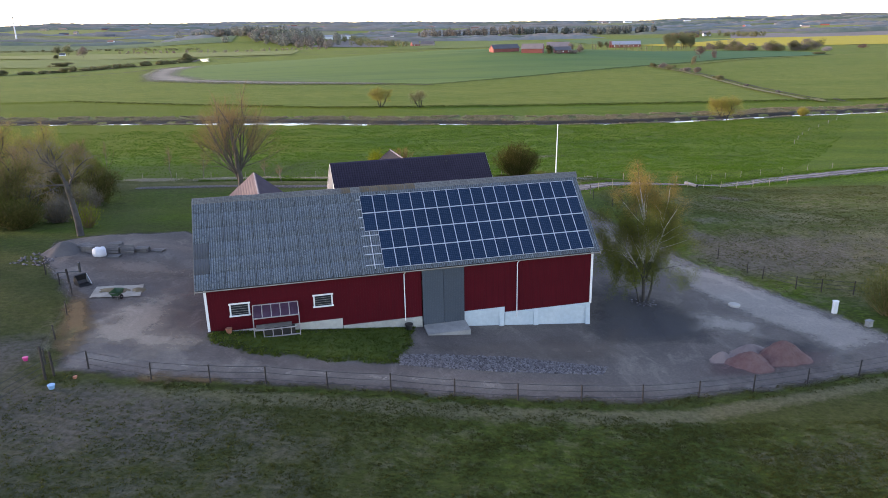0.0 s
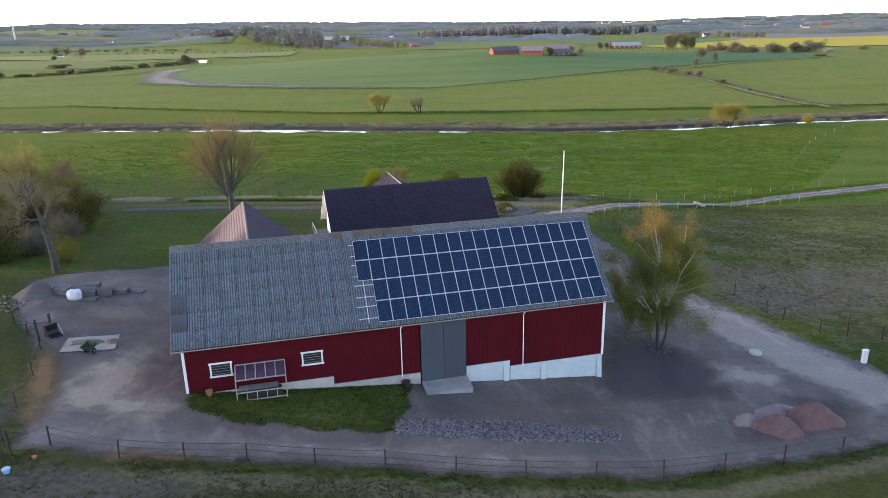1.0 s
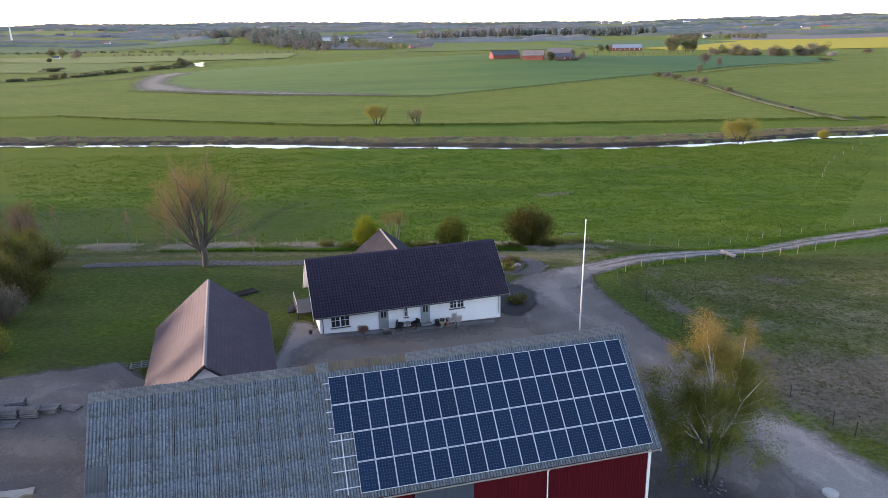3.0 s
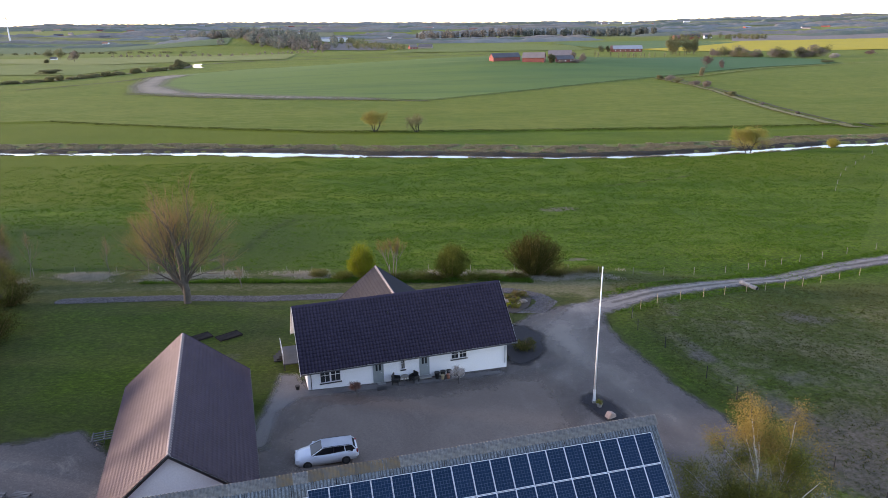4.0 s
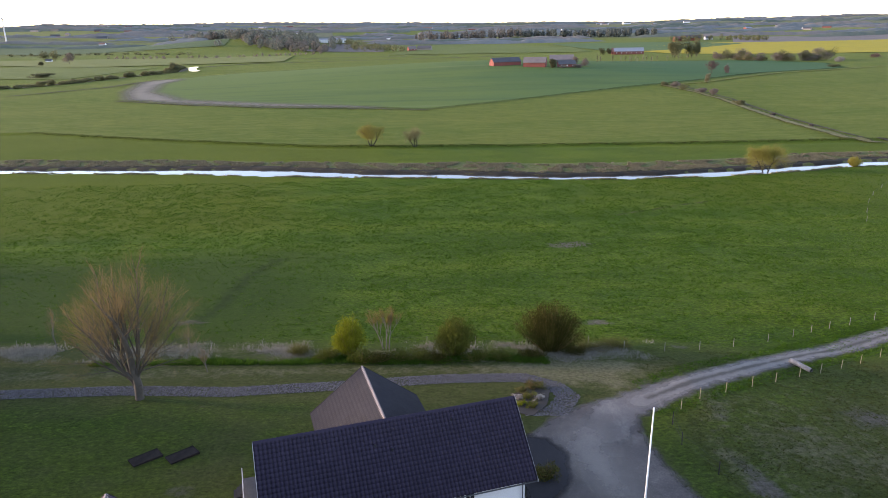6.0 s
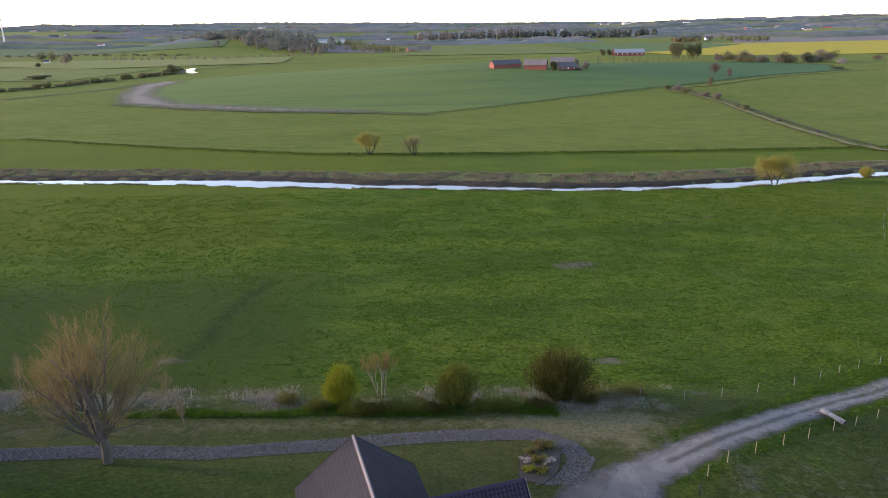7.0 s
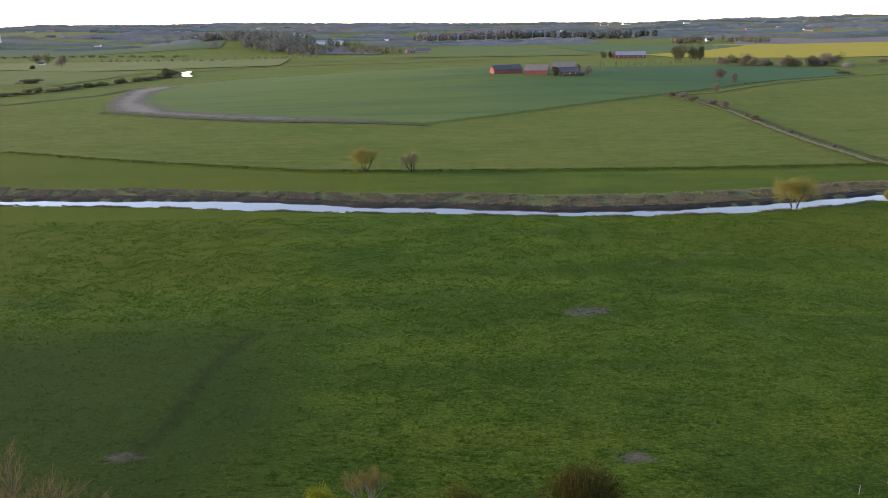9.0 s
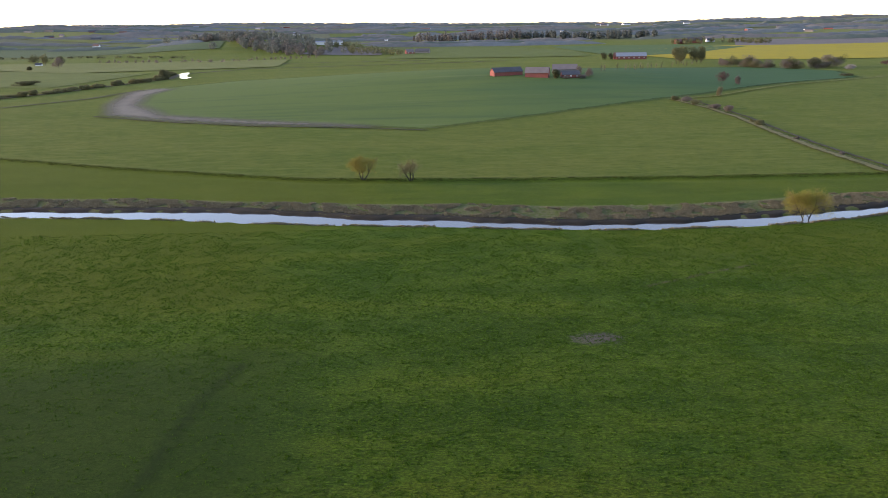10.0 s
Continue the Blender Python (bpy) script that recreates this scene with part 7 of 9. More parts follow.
part("post", tubed((0, 0, -0.3), (0.03, 0, 2.2), 0.085, 0.08, 8), "darkwood", gate)
part("post", tubed((0.25, 0.55, -0.3), (0.2, 0.55, 1.6), 0.075, 0.07, 8), "darkwood", gate)
part("rope", tubed((0.0, 0, 1.0), (1.8, 1.7, 1.1), 0.014, 0.014, 4), "wire", gate)
fence("paddock_fence", [(31.7, 65.3), (33.6, 62.4), (35.6, 61.5), (38.1, 60.6), (40.9, 59.4), (44, 58)], 1.3, (0.4, 0.8, 1.2), "dark post-and-rope fence of the horse paddock")
fence("paddock_fence", [(30.8, 66.8), (29.4, 71.0), (27.6, 77.6), (26.0, 80.8), (24.6, 84.4), (22.6, 90.5), (21.0, 94.8), (21.2, 98.1)], 1.3, (0.5, 1.1), "thin post-and-wire fence along the track", "darkwood", 0.045, 0.009)
fence("track_fence", [(21.3, 98.3), (23.0, 101.0), (25.6, 103.1), (29.0, 105.0), (32.6, 106.9), (36.0, 108.7), (39.7, 110.8), (43.0, 112.5), (46.7, 114.7), (50.4, 117.0), (54.2, 119.2), (58, 121.2), (62, 123)], 1.2, (0.6, 1.05), "pale new-wood posts and wire beside the farm track", "newwood", 0.04, 0.007)
fence("pasture_fence", [(-58, 119.6), (-52, 119.4), (-46, 119.2), (-40, 119.0), (-34, 118.6), (-28, 118.2), (-21.7, 118.0), (-18.3, 118.2), (-13, 119.4), (-7.5, 120), (-2, 120), (4, 119.8), (10.4, 121), (18.0, 119.9), (21.7, 117.3), (26.4, 116.6), (31.2, 118.2), (36.4, 120.6), (42.3, 123.8), (46.7, 126.0), (50.2, 128.0), (53.2, 129.0), (56.6, 130.0), (61, 131.6), (66, 133.4), (72, 135.5), (78, 137.5)], 1.15, (0.55, 1.0), "weathered posts and wire along the pasture", "greywood", 0.038, 0.006)
fence("river_fence", [(103, 203), (109, 213), (115.4, 223), (122, 232), (130, 241), (138, 250), (146, 259)], 1.2, (0.6, 1.05), "old posts and wire across the pasture's corner", "greywood", 0.07, 0.01)

# ---- heaps, stones and slabs ----
def heap(name, x, y, rx_, ry_, h, material, label, seed, group="", turn=0.0, ridge=1.0):
    r = np.random.default_rng(seed)
    n, m_ = 44, 12
    v, f = [], []
    ph = r.uniform(0, 6.28, 6)
    for j in range(m_ + 1):
        q = j / m_
        for i in range(n):
            t = 2 * math.pi * i / n
            w = 1 + 0.13 * math.sin(2 * t + ph[0]) + 0.08 * math.sin(3 * t + ph[1]) + 0.05 * math.sin(7 * t + ph[2])
            px, py = rx_ * q * w * math.cos(t), ry_ * q * w * math.sin(t)
            z = h * (1 - q ** 1.5) ** 1.55 * (1 + 0.10 * math.sin(3 * t + ph[3]) * q) + 0.05 * h * r.normal() * (1 - q) * min(1.0, 3 * q) - 0.1 * q
            v.append((px, py, z))
    for j in range(m_):
        for i in range(n):
            k = (i + 1) % n
            f.append((j * n + i, j * n + k, (j + 1) * n + k, (j + 1) * n + i))
    for i, (px, py, z) in enumerate(v):
        c, s = math.cos(radians(turn)), math.sin(radians(turn))
        wx, wy = x + px * c - py * s, y + px * s + py * c
        v[i] = (wx - x, wy - y, z + gz(wx, wy) - gz(x, y))
    return tagged(part(name, quick(name, v, f, material, True), None, None, "", pose(x, y, gz(x, y))), label, "heap", group)


M["red_sand"] = surf("brick_red_gravel", (0.135, 0.056, 0.054), (0.195, 0.112, 0.104), 2.4, 7.0, 0.95, 1.0, 0.08, space="world")
M["grey_sand"] = surf("grey_gravel_heap", (0.078, 0.068, 0.066), (0.112, 0.098, 0.092), 0.6, 9.0, 0.95, 0.5, 0.02, space="world")
M["pale_sand"] = surf("pale_sand", (0.175, 0.130, 0.125), (0.225, 0.175, 0.165), 0.6, 9.0, 0.95, 0.5, 0.02, space="world")
heap("gravel_mound", 22.6, 46.8, 2.1, 1.5, 1.15, "red_sand", "low brick-red gravel heap at the lane", 1, "gravel heaps at the lane")
heap("gravel_mound", 25.4, 47.7, 2.25, 1.8, 1.55, "red_sand", "low brick-red gravel heap at the lane", 2, "gravel heaps at the lane")
heap("gravel_mound", 23.3, 48.7, 2.2, 1.2, 0.85, "pale_sand", "low pinkish sand heap at the lane", 3, "gravel heaps at the lane", 12)
heap("gravel_mound", 20.9, 47.8, 1.3, 1.0, 0.7, "pale_sand", "small pinkish sand heap at the lane", 4, "gravel heaps at the lane")
heap("gravel_mound", -35.3, 62.0, 2.4, 2.0, 0.95, "grey_sand", "grey-brown gravel heap at the yard's edge", 5, "", 20)


def stones(name, outline, count, lo, hi, label, seed, lift=0.0, mat="stone", extra=None):
    """Loose stones strewn within an outline, as one heap of stuff."""
    r = np.random.default_rng(seed)
    o = np.array(outline, float)
    pts = []
    while len(pts) < count:
        p = r.uniform(o.min(0), o.max(0), (count * 2, 2))
        ok = inside(outline, p[:, 0], p[:, 1]) > 0 if extra is None else extra(p[:, 0], p[:, 1])
        pts += p[ok].tolist()
    pts = np.array(pts[:count])
    z = ground(pts[:, 0], pts[:, 1]) + lift
    k = r.uniform(lo, hi, count)
    unit = np.array([(1, 0, 0.1), (0.3, 0.9, 0), (-0.8, 0.5, 0.1), (-0.8, -0.6, 0), (0.3, -0.95, 0.1), (0.45, 0.3, 0.7), (-0.4, 0.35, 0.75), (-0.1, -0.5, 0.7), (0, 0, -0.5)])
    face = np.array([(0, 1, 5), (1, 6, 5), (1, 2, 6), (2, 3, 6), (3, 7, 6), (3, 4, 7), (4, 0, 7), (0, 5, 7), (5, 6, 7), (1, 0, 8), (2, 1, 8), (3, 2, 8), (4, 3, 8), (0, 4, 8)])
    t = r.uniform(0, 6.28, count)
    c, s = np.cos(t), np.sin(t)
    st = r.uniform(0.7, 1.3, (count, 3))
    u = unit[None] * st[:, None] * k[:, None, None] * (1 + 0.15 * r.normal(size=(count, 9, 1)))
    v = np.stack([u[..., 0] * c[:, None] - u[..., 1] * s[:, None], u[..., 0] * s[:, None] + u[..., 1] * c[:, None], u[..., 2]], -1)
    v = v + np.stack([pts[:, 0], pts[:, 1], z + 0.25 * k], -1)[:, None]
    f = (9 * np.arange(count))[:, None, None] + face[None]
    return tagged(new(name, quick(name, v.reshape(-1, 3), f.reshape(-1, 3), mat)), label, "stones", kind="stuff")


def stone_mat(name, a, b):
    k = Nodes(name)
    isl = k.n("ShaderNodeNewGeometry").outputs["Random Per Island"]
    return k.done(k.mix(isl, a, b), 0.9, spec=0.25)


M["cobble"] = stone_mat("loose_grey_stone", (0.045, 0.040, 0.044), (0.20, 0.185, 0.19))
M["cobble_small"] = stone_mat("small_grey_stone", (0.048, 0.044, 0.047), (0.195, 0.180, 0.182))
M["dark_soil"] = gravel_material("dark_mulch", (0.024, 0.023, 0.027), (0.038, 0.036, 0.040), (0.06, 0.056, 0.054), 0.5, 0.2, 0.55)
M["bed_soil"] = gravel_material("brown_bed_soil", (0.050, 0.040, 0.034), (0.075, 0.060, 0.050), (0.11, 0.09, 0.07), 0.25, 0.2)
M["paving"] = gravel_material("grey_paving", (0.145, 0.138, 0.138), (0.185, 0.175, 0.17), (0.22, 0.21, 0.20), 0.3, 0.3, 0.6, 0.9)
stones("stone_bank", STONES, 6500, 0.035, 0.11, "band of loose coarse grey stones beside the lane", 3, 0.0, "cobble")
BAND = [(-46, 105.2), (-42.2, 105.4), (-32, 105.7), (-22, 105.3), (-10, 106.9), (-7, 107.5), (0.9, 108.6), (8.5, 108.8), (11.6, 106.6), (12.6, 104.0), (11.0, 101.0), (7.8, 98.8)]
stones("stone_border", [(-48, 100), (16, 100), (16, 112), (-48, 112)], 24000, 0.025, 0.08, "long border of loose grey stones behind the house", 4, 0.0, "cobble_small", lambda x, y: (beside(BAND, x, y) < 1.15) & (y > 98))
stones("rubble", [(-38.5, 58.5), (-35, 57.6), (-34.6, 60.2), (-37.8, 61.5)], 70, 0.05, 0.17, "pale rubble and scraps at the yard's edge", 6, 0.0, "cobble")
stones("birch_stones", [(17.0, 58.6), (19.3, 58.6), (19.6, 60.6), (17.2, 60.6)], 34, 0.05, 0.13, "few loose stones at the birch's foot", 7, 0.02, "cobble")
draped("paved_strip", PAVED, 0.3, 0.05, "paving", "grey paved strip round the house", "pavement", 0.3)
draped("flower_bed", [(6.8, 104.2), (9.4, 107.4), (11.0, 105.4), (10.2, 102.0), (8.4, 99.8), (6.4, 100.8)], 0.3, 0.09, "bed_soil", "dark planted flower bed inside the stone border", "flower bed", 0.5)
draped("mulch_bed", [(6.0, 96.4), (9.2, 96.2), (10.9, 93.4), (10.2, 89.2), (8.6, 86.8), (6.4, 87.0), (5.4, 91)], 0.3, 0.10, "dark_soil", "dark mulched bed beside the house gable", "flower bed", 1.0)
draped("flagpole_bed", [(11.9, 80.0), (12.2, 81.4), (13.2, 82.0), (14.8, 80.7), (15.8, 78.6), (15.2, 77.0), (13.6, 77.6)], 0.25, 0.09, "dark_soil", "dark gravel bed round the flagpole", "flower bed", 0.4)
M["dark_grit"] = gravel_material("dark_gravel", (0.060, 0.060, 0.066), (0.085, 0.082, 0.084), (0.12, 0.115, 0.11), 1.2, 0.2, 1.8, 0.75)
M["palewear"] = gravel_material("pale_worn_gravel", (0.25, 0.218, 0.198), (0.31, 0.272, 0.24), (0.42, 0.365, 0.32), 1.3, 0.6, 1.5, 0.92)
M["brown_grit"] = gravel_material("brownish_grit", (0.150, 0.118, 0.102), (0.195, 0.155, 0.132), (0.25, 0.205, 0.175), 1.4, 0.3, 2.2, 0.9)
M["ruts"] = gravel_material("pale_rut_gravel", (0.235, 0.212, 0.198), (0.29, 0.262, 0.24), (0.36, 0.32, 0.28), 0.5, 0.6, 0.7, 0.75)
M["crown"] = gravel_material("dark_rut_middle", (0.075, 0.070, 0.058), (0.11, 0.102, 0.085), (0.14, 0.13, 0.10), 0.35, 0.3, 0.3, 0.5)
M["lane"] = gravel_material("wheel_worn_lane", (0.225, 0.192, 0.172), (0.285, 0.245, 0.215), (0.36, 0.31, 0.27), 1.2, 0.6, 2.6, 0.8)
M["scrape"] = gravel_material("dry_scraped_gravel", (0.27, 0.222, 0.180), (0.35, 0.29, 0.235), (0.47, 0.40, 0.33), 2.2, 0.8, 1.8, 0.85)
lift = 0.04
# worn and darker places in the yard
for poly, mat, lab in (([(16.5, 82.6), (17.4, 83.2), (18.9, 80.2), (18.3, 79.6)], "dark_grit", "dark patch in the yard gravel"),
                       ([(24.5, 51), (29, 50.5), (31, 48.2), (30, 46.8), (26, 49.2)], "dark_grit", "dark patch in the yard gravel"),
                       ([(11.5, 50), (21, 51), (23, 54.6), (19.5, 60), (16, 66), (13.6, 62)], "dark_grit", "dark patch in the yard gravel")):
    lift += 0.004
    draped("damp_patch", poly, 0.35, lift, mat, lab, "gravel", 1.2)
for poly, mat, lab in (([(-25.5, 42), (-17, 42.2), (-4, 42.4), (8, 42.6), (18, 44.2), (28, 46.4), (34, 50), (36.6, 50.5), (33.6, 56), (30.6, 62.5), (28.2, 67.5), (24, 72), (22.4, 70), (23.6, 62), (26, 56), (28.6, 51.5), (30, 49), (25.5, 46.6), (16, 43.2), (4, 41.2), (-12, 41.2), (-22, 40.8)], "palewear", "pale wheel-worn gravel of the lane"),
                       ([(-25.4, 43.6), (-22, 43.4), (-19.6, 42.0), (-16.8, 44.8), (-20, 46.6), (-20.6, 53.6), (-23, 54), (-25.6, 49.6)], "scrape", "pale scraped patch in the yard"),
                       ([(21.5, 57.2), (27, 55), (25.6, 51.6), (20.5, 53.4)], "palewear", "pale scraped patch in the yard"),
                       ([(12.0, 100), (16.2, 99.4), (15.6, 94), (16.4, 88.2), (18.6, 83.2), (21.4, 77.8), (22.0, 73), (23.2, 69), (26.5, 64.6), (22, 66.5), (19.4, 74), (16.6, 80.4), (12.6, 86.4), (9.4, 92.4), (9.0, 96)], "lane", "pale wheel-worn gravel of the lane"),
                       ([(5, 76), (11, 82.5), (13.5, 85), (12, 87.5), (8, 84.5), (2, 79)], "lane", "pale wheel-worn gravel of the court")):
    lift += 0.004
    draped("worn_gravel", poly, 0.45, lift, mat, lab, "gravel", 2.6)
for poly in ([(-2, 47), (12.5, 50.6), (15, 54), (12.4, 46.8), (2, 46.3)], [(-13.5, 72), (-12.5, 79), (4, 84), (9, 86), (12, 81), (11, 74), (4, 69), (-10, 66)], [(-34, 60), (-26, 62), (-21, 58), (-28, 55.5)]):
    lift += 0.004
    draped("brown_gravel", poly, 0.45, lift, "brown_grit", "brownish fine grit over the yard gravel", "gravel", 1.6)

M["red_grit"] = gravel_material("spread_red_grit", (0.130, 0.082, 0.082), (0.165, 0.110, 0.106), (0.20, 0.14, 0.13), 1.2, 0.3, 1.6, 0.75)
lift += 0.004
draped("red_gravel", [(18.4, 46.2), (20.2, 45.0), (24, 45.4), (28.6, 46.2), (29.4, 48.6), (26.4, 49.6), (21, 48.6)], 0.4, lift, "red_grit", "reddish grit spread round the gravel heaps", "gravel", 1.6)
M["dead_weed"] = gravel_material("orange_dead_weeds", (0.165, 0.092, 0.042), (0.225, 0.142, 0.066), (0.12, 0.12, 0.045), 1.0, 0.6, 0.9, 1.0)
draped("weed_strip", [(-29.8, 52.8), (-27.4, 50.4), (-25.2, 46), (-24.4, 42.3), (-25.2, 40.7), (-27.4, 45.6), (-28.8, 49)], 0.35, 0.065, "dead_weed", "strip of orange-brown dead weeds along the yard edge", "weeds", 1.2)
draped("orange_soil", [(-19.4, 39.8), (-14.4, 40.1), (-14.2, 39.3), (-16.6, 39.35), (-19.2, 39.0)], 0.3, 0.06, "dead_weed", "patch of orange soil under the lane fence", "soil", 0.6)
M["path"] = gravel_material("trodden_grass", (0.010, 0.036, 0.004), (0.016, 0.046, 0.006), (0.03, 0.07, 0.01), 1.6, 0.3, 1.8, 0.36)
strip("cattle_path", [(-33.0, 176), (-35.0, 162), (-34.6, 152), (-33.9, 140), (-34.5, 131)], 2.8, "path", "dark trodden path through the pasture", "path", 0.06, 0.5)
strip("cattle_path", [(-20, 211), (1.6, 204.5), (24.5, 196.6), (49.4, 189.4), (70.8, 181), (100, 172)], 0.55, "path", "narrow dark cattle trail through the pasture", "path", 0.08, 0.35)
strip("cattle_path", [(46, 215.5), (62.2, 223.3), (76, 229)], 0.6, "straw_bank", "narrow pale worn cattle trail in the pasture", "path", 0.08, 0.35)
strip("worn_lane", [(19.5, 102.6), (31.4, 110.5), (46.5, 120.2), (60, 126.8), (75, 131.5), (110, 143.5)], 3.0, "ruts", "pale wheel ruts of the farm track", "track", 0.055, 0.4)
strip("track_crown", [(20.5, 103.4), (31.4, 110.5), (46.5, 120.2), (60, 126.8), (75, 131.5), (110, 143.5)], 0.75, "crown", "darker middle of the farm track between the ruts", "track", 0.07, 0.2)
# ---- in the western yard ----
def at(x, y, turn=0.0, lift=0.0):
    return pose(x, y, gz(x, y) + lift, 0, 0, turn)


M["sheeting"] = surf("dirty_white_sheeting", (0.24, 0.20, 0.16), (0.38, 0.335, 0.28), 0.8, 6.0, 0.8, 0.3, 0.02)
M["hay"] = surf("muddy_straw", (0.135, 0.095, 0.055), (0.22, 0.165, 0.095), 1.5, 9.0, 0.95, 0.6, 0.03, space="world")
M["green_plastic"] = surf("green_plastic", (0.035, 0.115, 0.062), (0.05, 0.14, 0.075), 1.5, 9.0, 0.5, 0.05, 0.004)
M["bag"] = surf("white_woven_bag", (0.62, 0.65, 0.70), (0.72, 0.74, 0.78), 2.0, 12.0, 0.7, 0.4, 0.02)
M["terracotta"] = surf("terracotta", (0.30, 0.105, 0.065), (0.36, 0.14, 0.09), 2.0, 9.0, 0.85, 0.2, 0.004)
M["blue_plastic"] = surf("pale_blue_plastic", (0.14, 0.34, 0.56), (0.17, 0.38, 0.60), 2.0, 9.0, 0.45, 0.03, 0.003)
M["pink_plastic"] = surf("pink_plastic", (0.62, 0.035, 0.18), (0.66, 0.05, 0.21), 2.0, 9.0, 0.45, 0.03, 0.003)
bm = bmesh.new()
cols, rows_ = 16, 12
gridv = {}
corner = [Vector((-28.4, 53.6)), Vector((-25.1, 54.8)), Vector((-24.4, 52.3)), Vector((-27.9, 51.2))]
sheet_r = random.Random(4)
for j in range(rows_ + 1):
    for i in range(cols + 1):
        p = corner[0].lerp(corner[1], i / cols).lerp(corner[3].lerp(corner[2], i / cols), j / rows_)
        gridv[i, j] = bm.verts.new((p.x + 26.5, p.y - 53, gz(p.x, p.y) - gz(-26.5, 53) + 0.07 + 0.05 * sheet_r.random()))
for j in range(rows_):
    for i in range(cols):
        bm.faces.new((gridv[i, j + 1], gridv[i + 1, j + 1], gridv[i + 1, j], gridv[i, j]))
solo("ground_sheet", bm, "sheeting", pose(-26.5, 53, gz(-26.5, 53)), "dirty white sheeting spread on the gravel", "tarpaulin", smooth=True)
heap("straw_mound", -26.7, 53.1, 1.9, 1.15, 0.30, "hay", "muddy straw on the white sheeting", 8, "", 14)
heap("straw_mound", -27.6, 52.6, 0.7, 0.5, 0.15, "hay", "muddy straw on the white sheeting", 10, "", 30)
heap("straw_mound", -25.1, 53.6, 1.1, 0.95, 0.26, "hay", "muddy straw on the white sheeting", 9, "", 40)


def barrow():
    b = thing("wheelbarrow", at(-25.9, 51.6, -8) @ Matrix.Scale(0.8, 4), "green tipping wheelbarrow beside the white sheeting", "wheelbarrow")
    bm = bmesh.new()
    lo = [(-0.36, -0.32, 0.42), (0.36, -0.32, 0.42), (0.36, 0.42, 0.5), (-0.36, 0.42, 0.5)]
    hi = [(-0.5, -0.55, 0.8), (0.5, -0.55, 0.8), (0.5, 0.62, 0.95), (-0.5, 0.62, 0.95)]
    a, c = [bm.verts.new(v) for v in lo], [bm.verts.new(v) for v in hi]
    bm.faces.new(a[::-1])
    for i in range(4):
        k = (i + 1) % 4
        bm.faces.new((a[i], a[k], c[k], c[i]))
    bmesh.ops.solidify(bm, geom=bm.faces[:], thickness=0.03)
    part("tub", bm, "green_plastic", b, "green plastic tub")
    for x in (-0.42, 0.42):
        w = part("wheel", tubed((x - 0.05, 0.05, 0.24), (x + 0.05, 0.05, 0.24), 0.24, 0.24, 16), "black", b)
        part("hub", tubed((x - 0.06, 0.05, 0.24), (x + 0.06, 0.05, 0.24), 0.08, 0.08, 10), "alu", w)
    for x in (-0.3, 0.3):
        part("leg", tubed((x, -0.45, 0.0), (x, -0.35, 0.46), 0.02, 0.02, 6), "steel", b)
    part("handle", tubed((-0.35, -0.75, 0.85), (0.35, -0.75, 0.85), 0.02, 0.02, 6), "steel", b)


barrow()


def loader_bucket():
    b = thing("loader_bucket", at(-29.6, 53.9, -35), "black steel loader bucket set down on the gravel", "loader bucket")
    bm = bmesh.new()
    prism(bm, [(-0.5, 0.0), (0.35, 0.0), (0.42, 0.05), (-0.3, 0.1), (-0.42, 0.35), (-0.3, 0.85), (-0.38, 0.9), (-0.58, 0.4)], -0.5, 0.5)
    part("shell", bm, "black", b, "curved black shell")
    for y in (-0.5, 0.47):
        bm = bmesh.new()
        prism(bm, [(-0.5, 0.02), (0.38, 0.02), (-0.28, 0.86), (-0.45, 0.4)], y, y + 0.03)
        part("cheek", bm, "alu" if y > 0 else "black", b)


loader_bucket()
rack = thing("pallet_forks", at(-30.1, 52.8, 10), "rusty fork frame on a leaning post", "fork frame")
part("post", tubed((0, 0, -0.3), (-0.1, 0, 1.75), 0.085, 0.08, 8), "darkwood", rack)
part("bar", tubed((-0.9, 0.0, 1.5), (0.9, 0.4, 1.35), 0.045, 0.045, 6), "steel", rack)
part("tine", boxed(0.75, 0.85, 0.2, 0.5, 1.3, 2.1), "steel", rack)
fence("yard_fence", [(-33.5, 55.5), (-31.4, 53.6), (-29.4, 51.6), (-27.9, 47.8), (-26.7, 43.8), (-25.5, 40.3)], 1.1, (0.95,), "leaning dark posts and rope along the yard's edge", "darkwood", 0.055, 0.01)


M["palletwood"] = surf("dark_grey_pallet_wood", (0.085, 0.080, 0.082), (0.16, 0.15, 0.145), 2.0, 14.0, 0.85, 0.3, 0.006)


def pallet_mesh_parts():
    p = thing("pallet", Matrix(), "weathered grey wooden pallet", "pallet", "pallets in the yard")
    for i in range(6):
        part("slat", boxed(-0.6, 0.6, -0.4 + i * 0.145, -0.4 + i * 0.145 + 0.1, 0.122, 0.144), "palletwood", p)
    for y in (-0.4, -0.05, 0.3):
        part("bearer", boxed(-0.6, 0.6, y, y + 0.1, 0.0, 0.12), "palletwood", p)
    return p


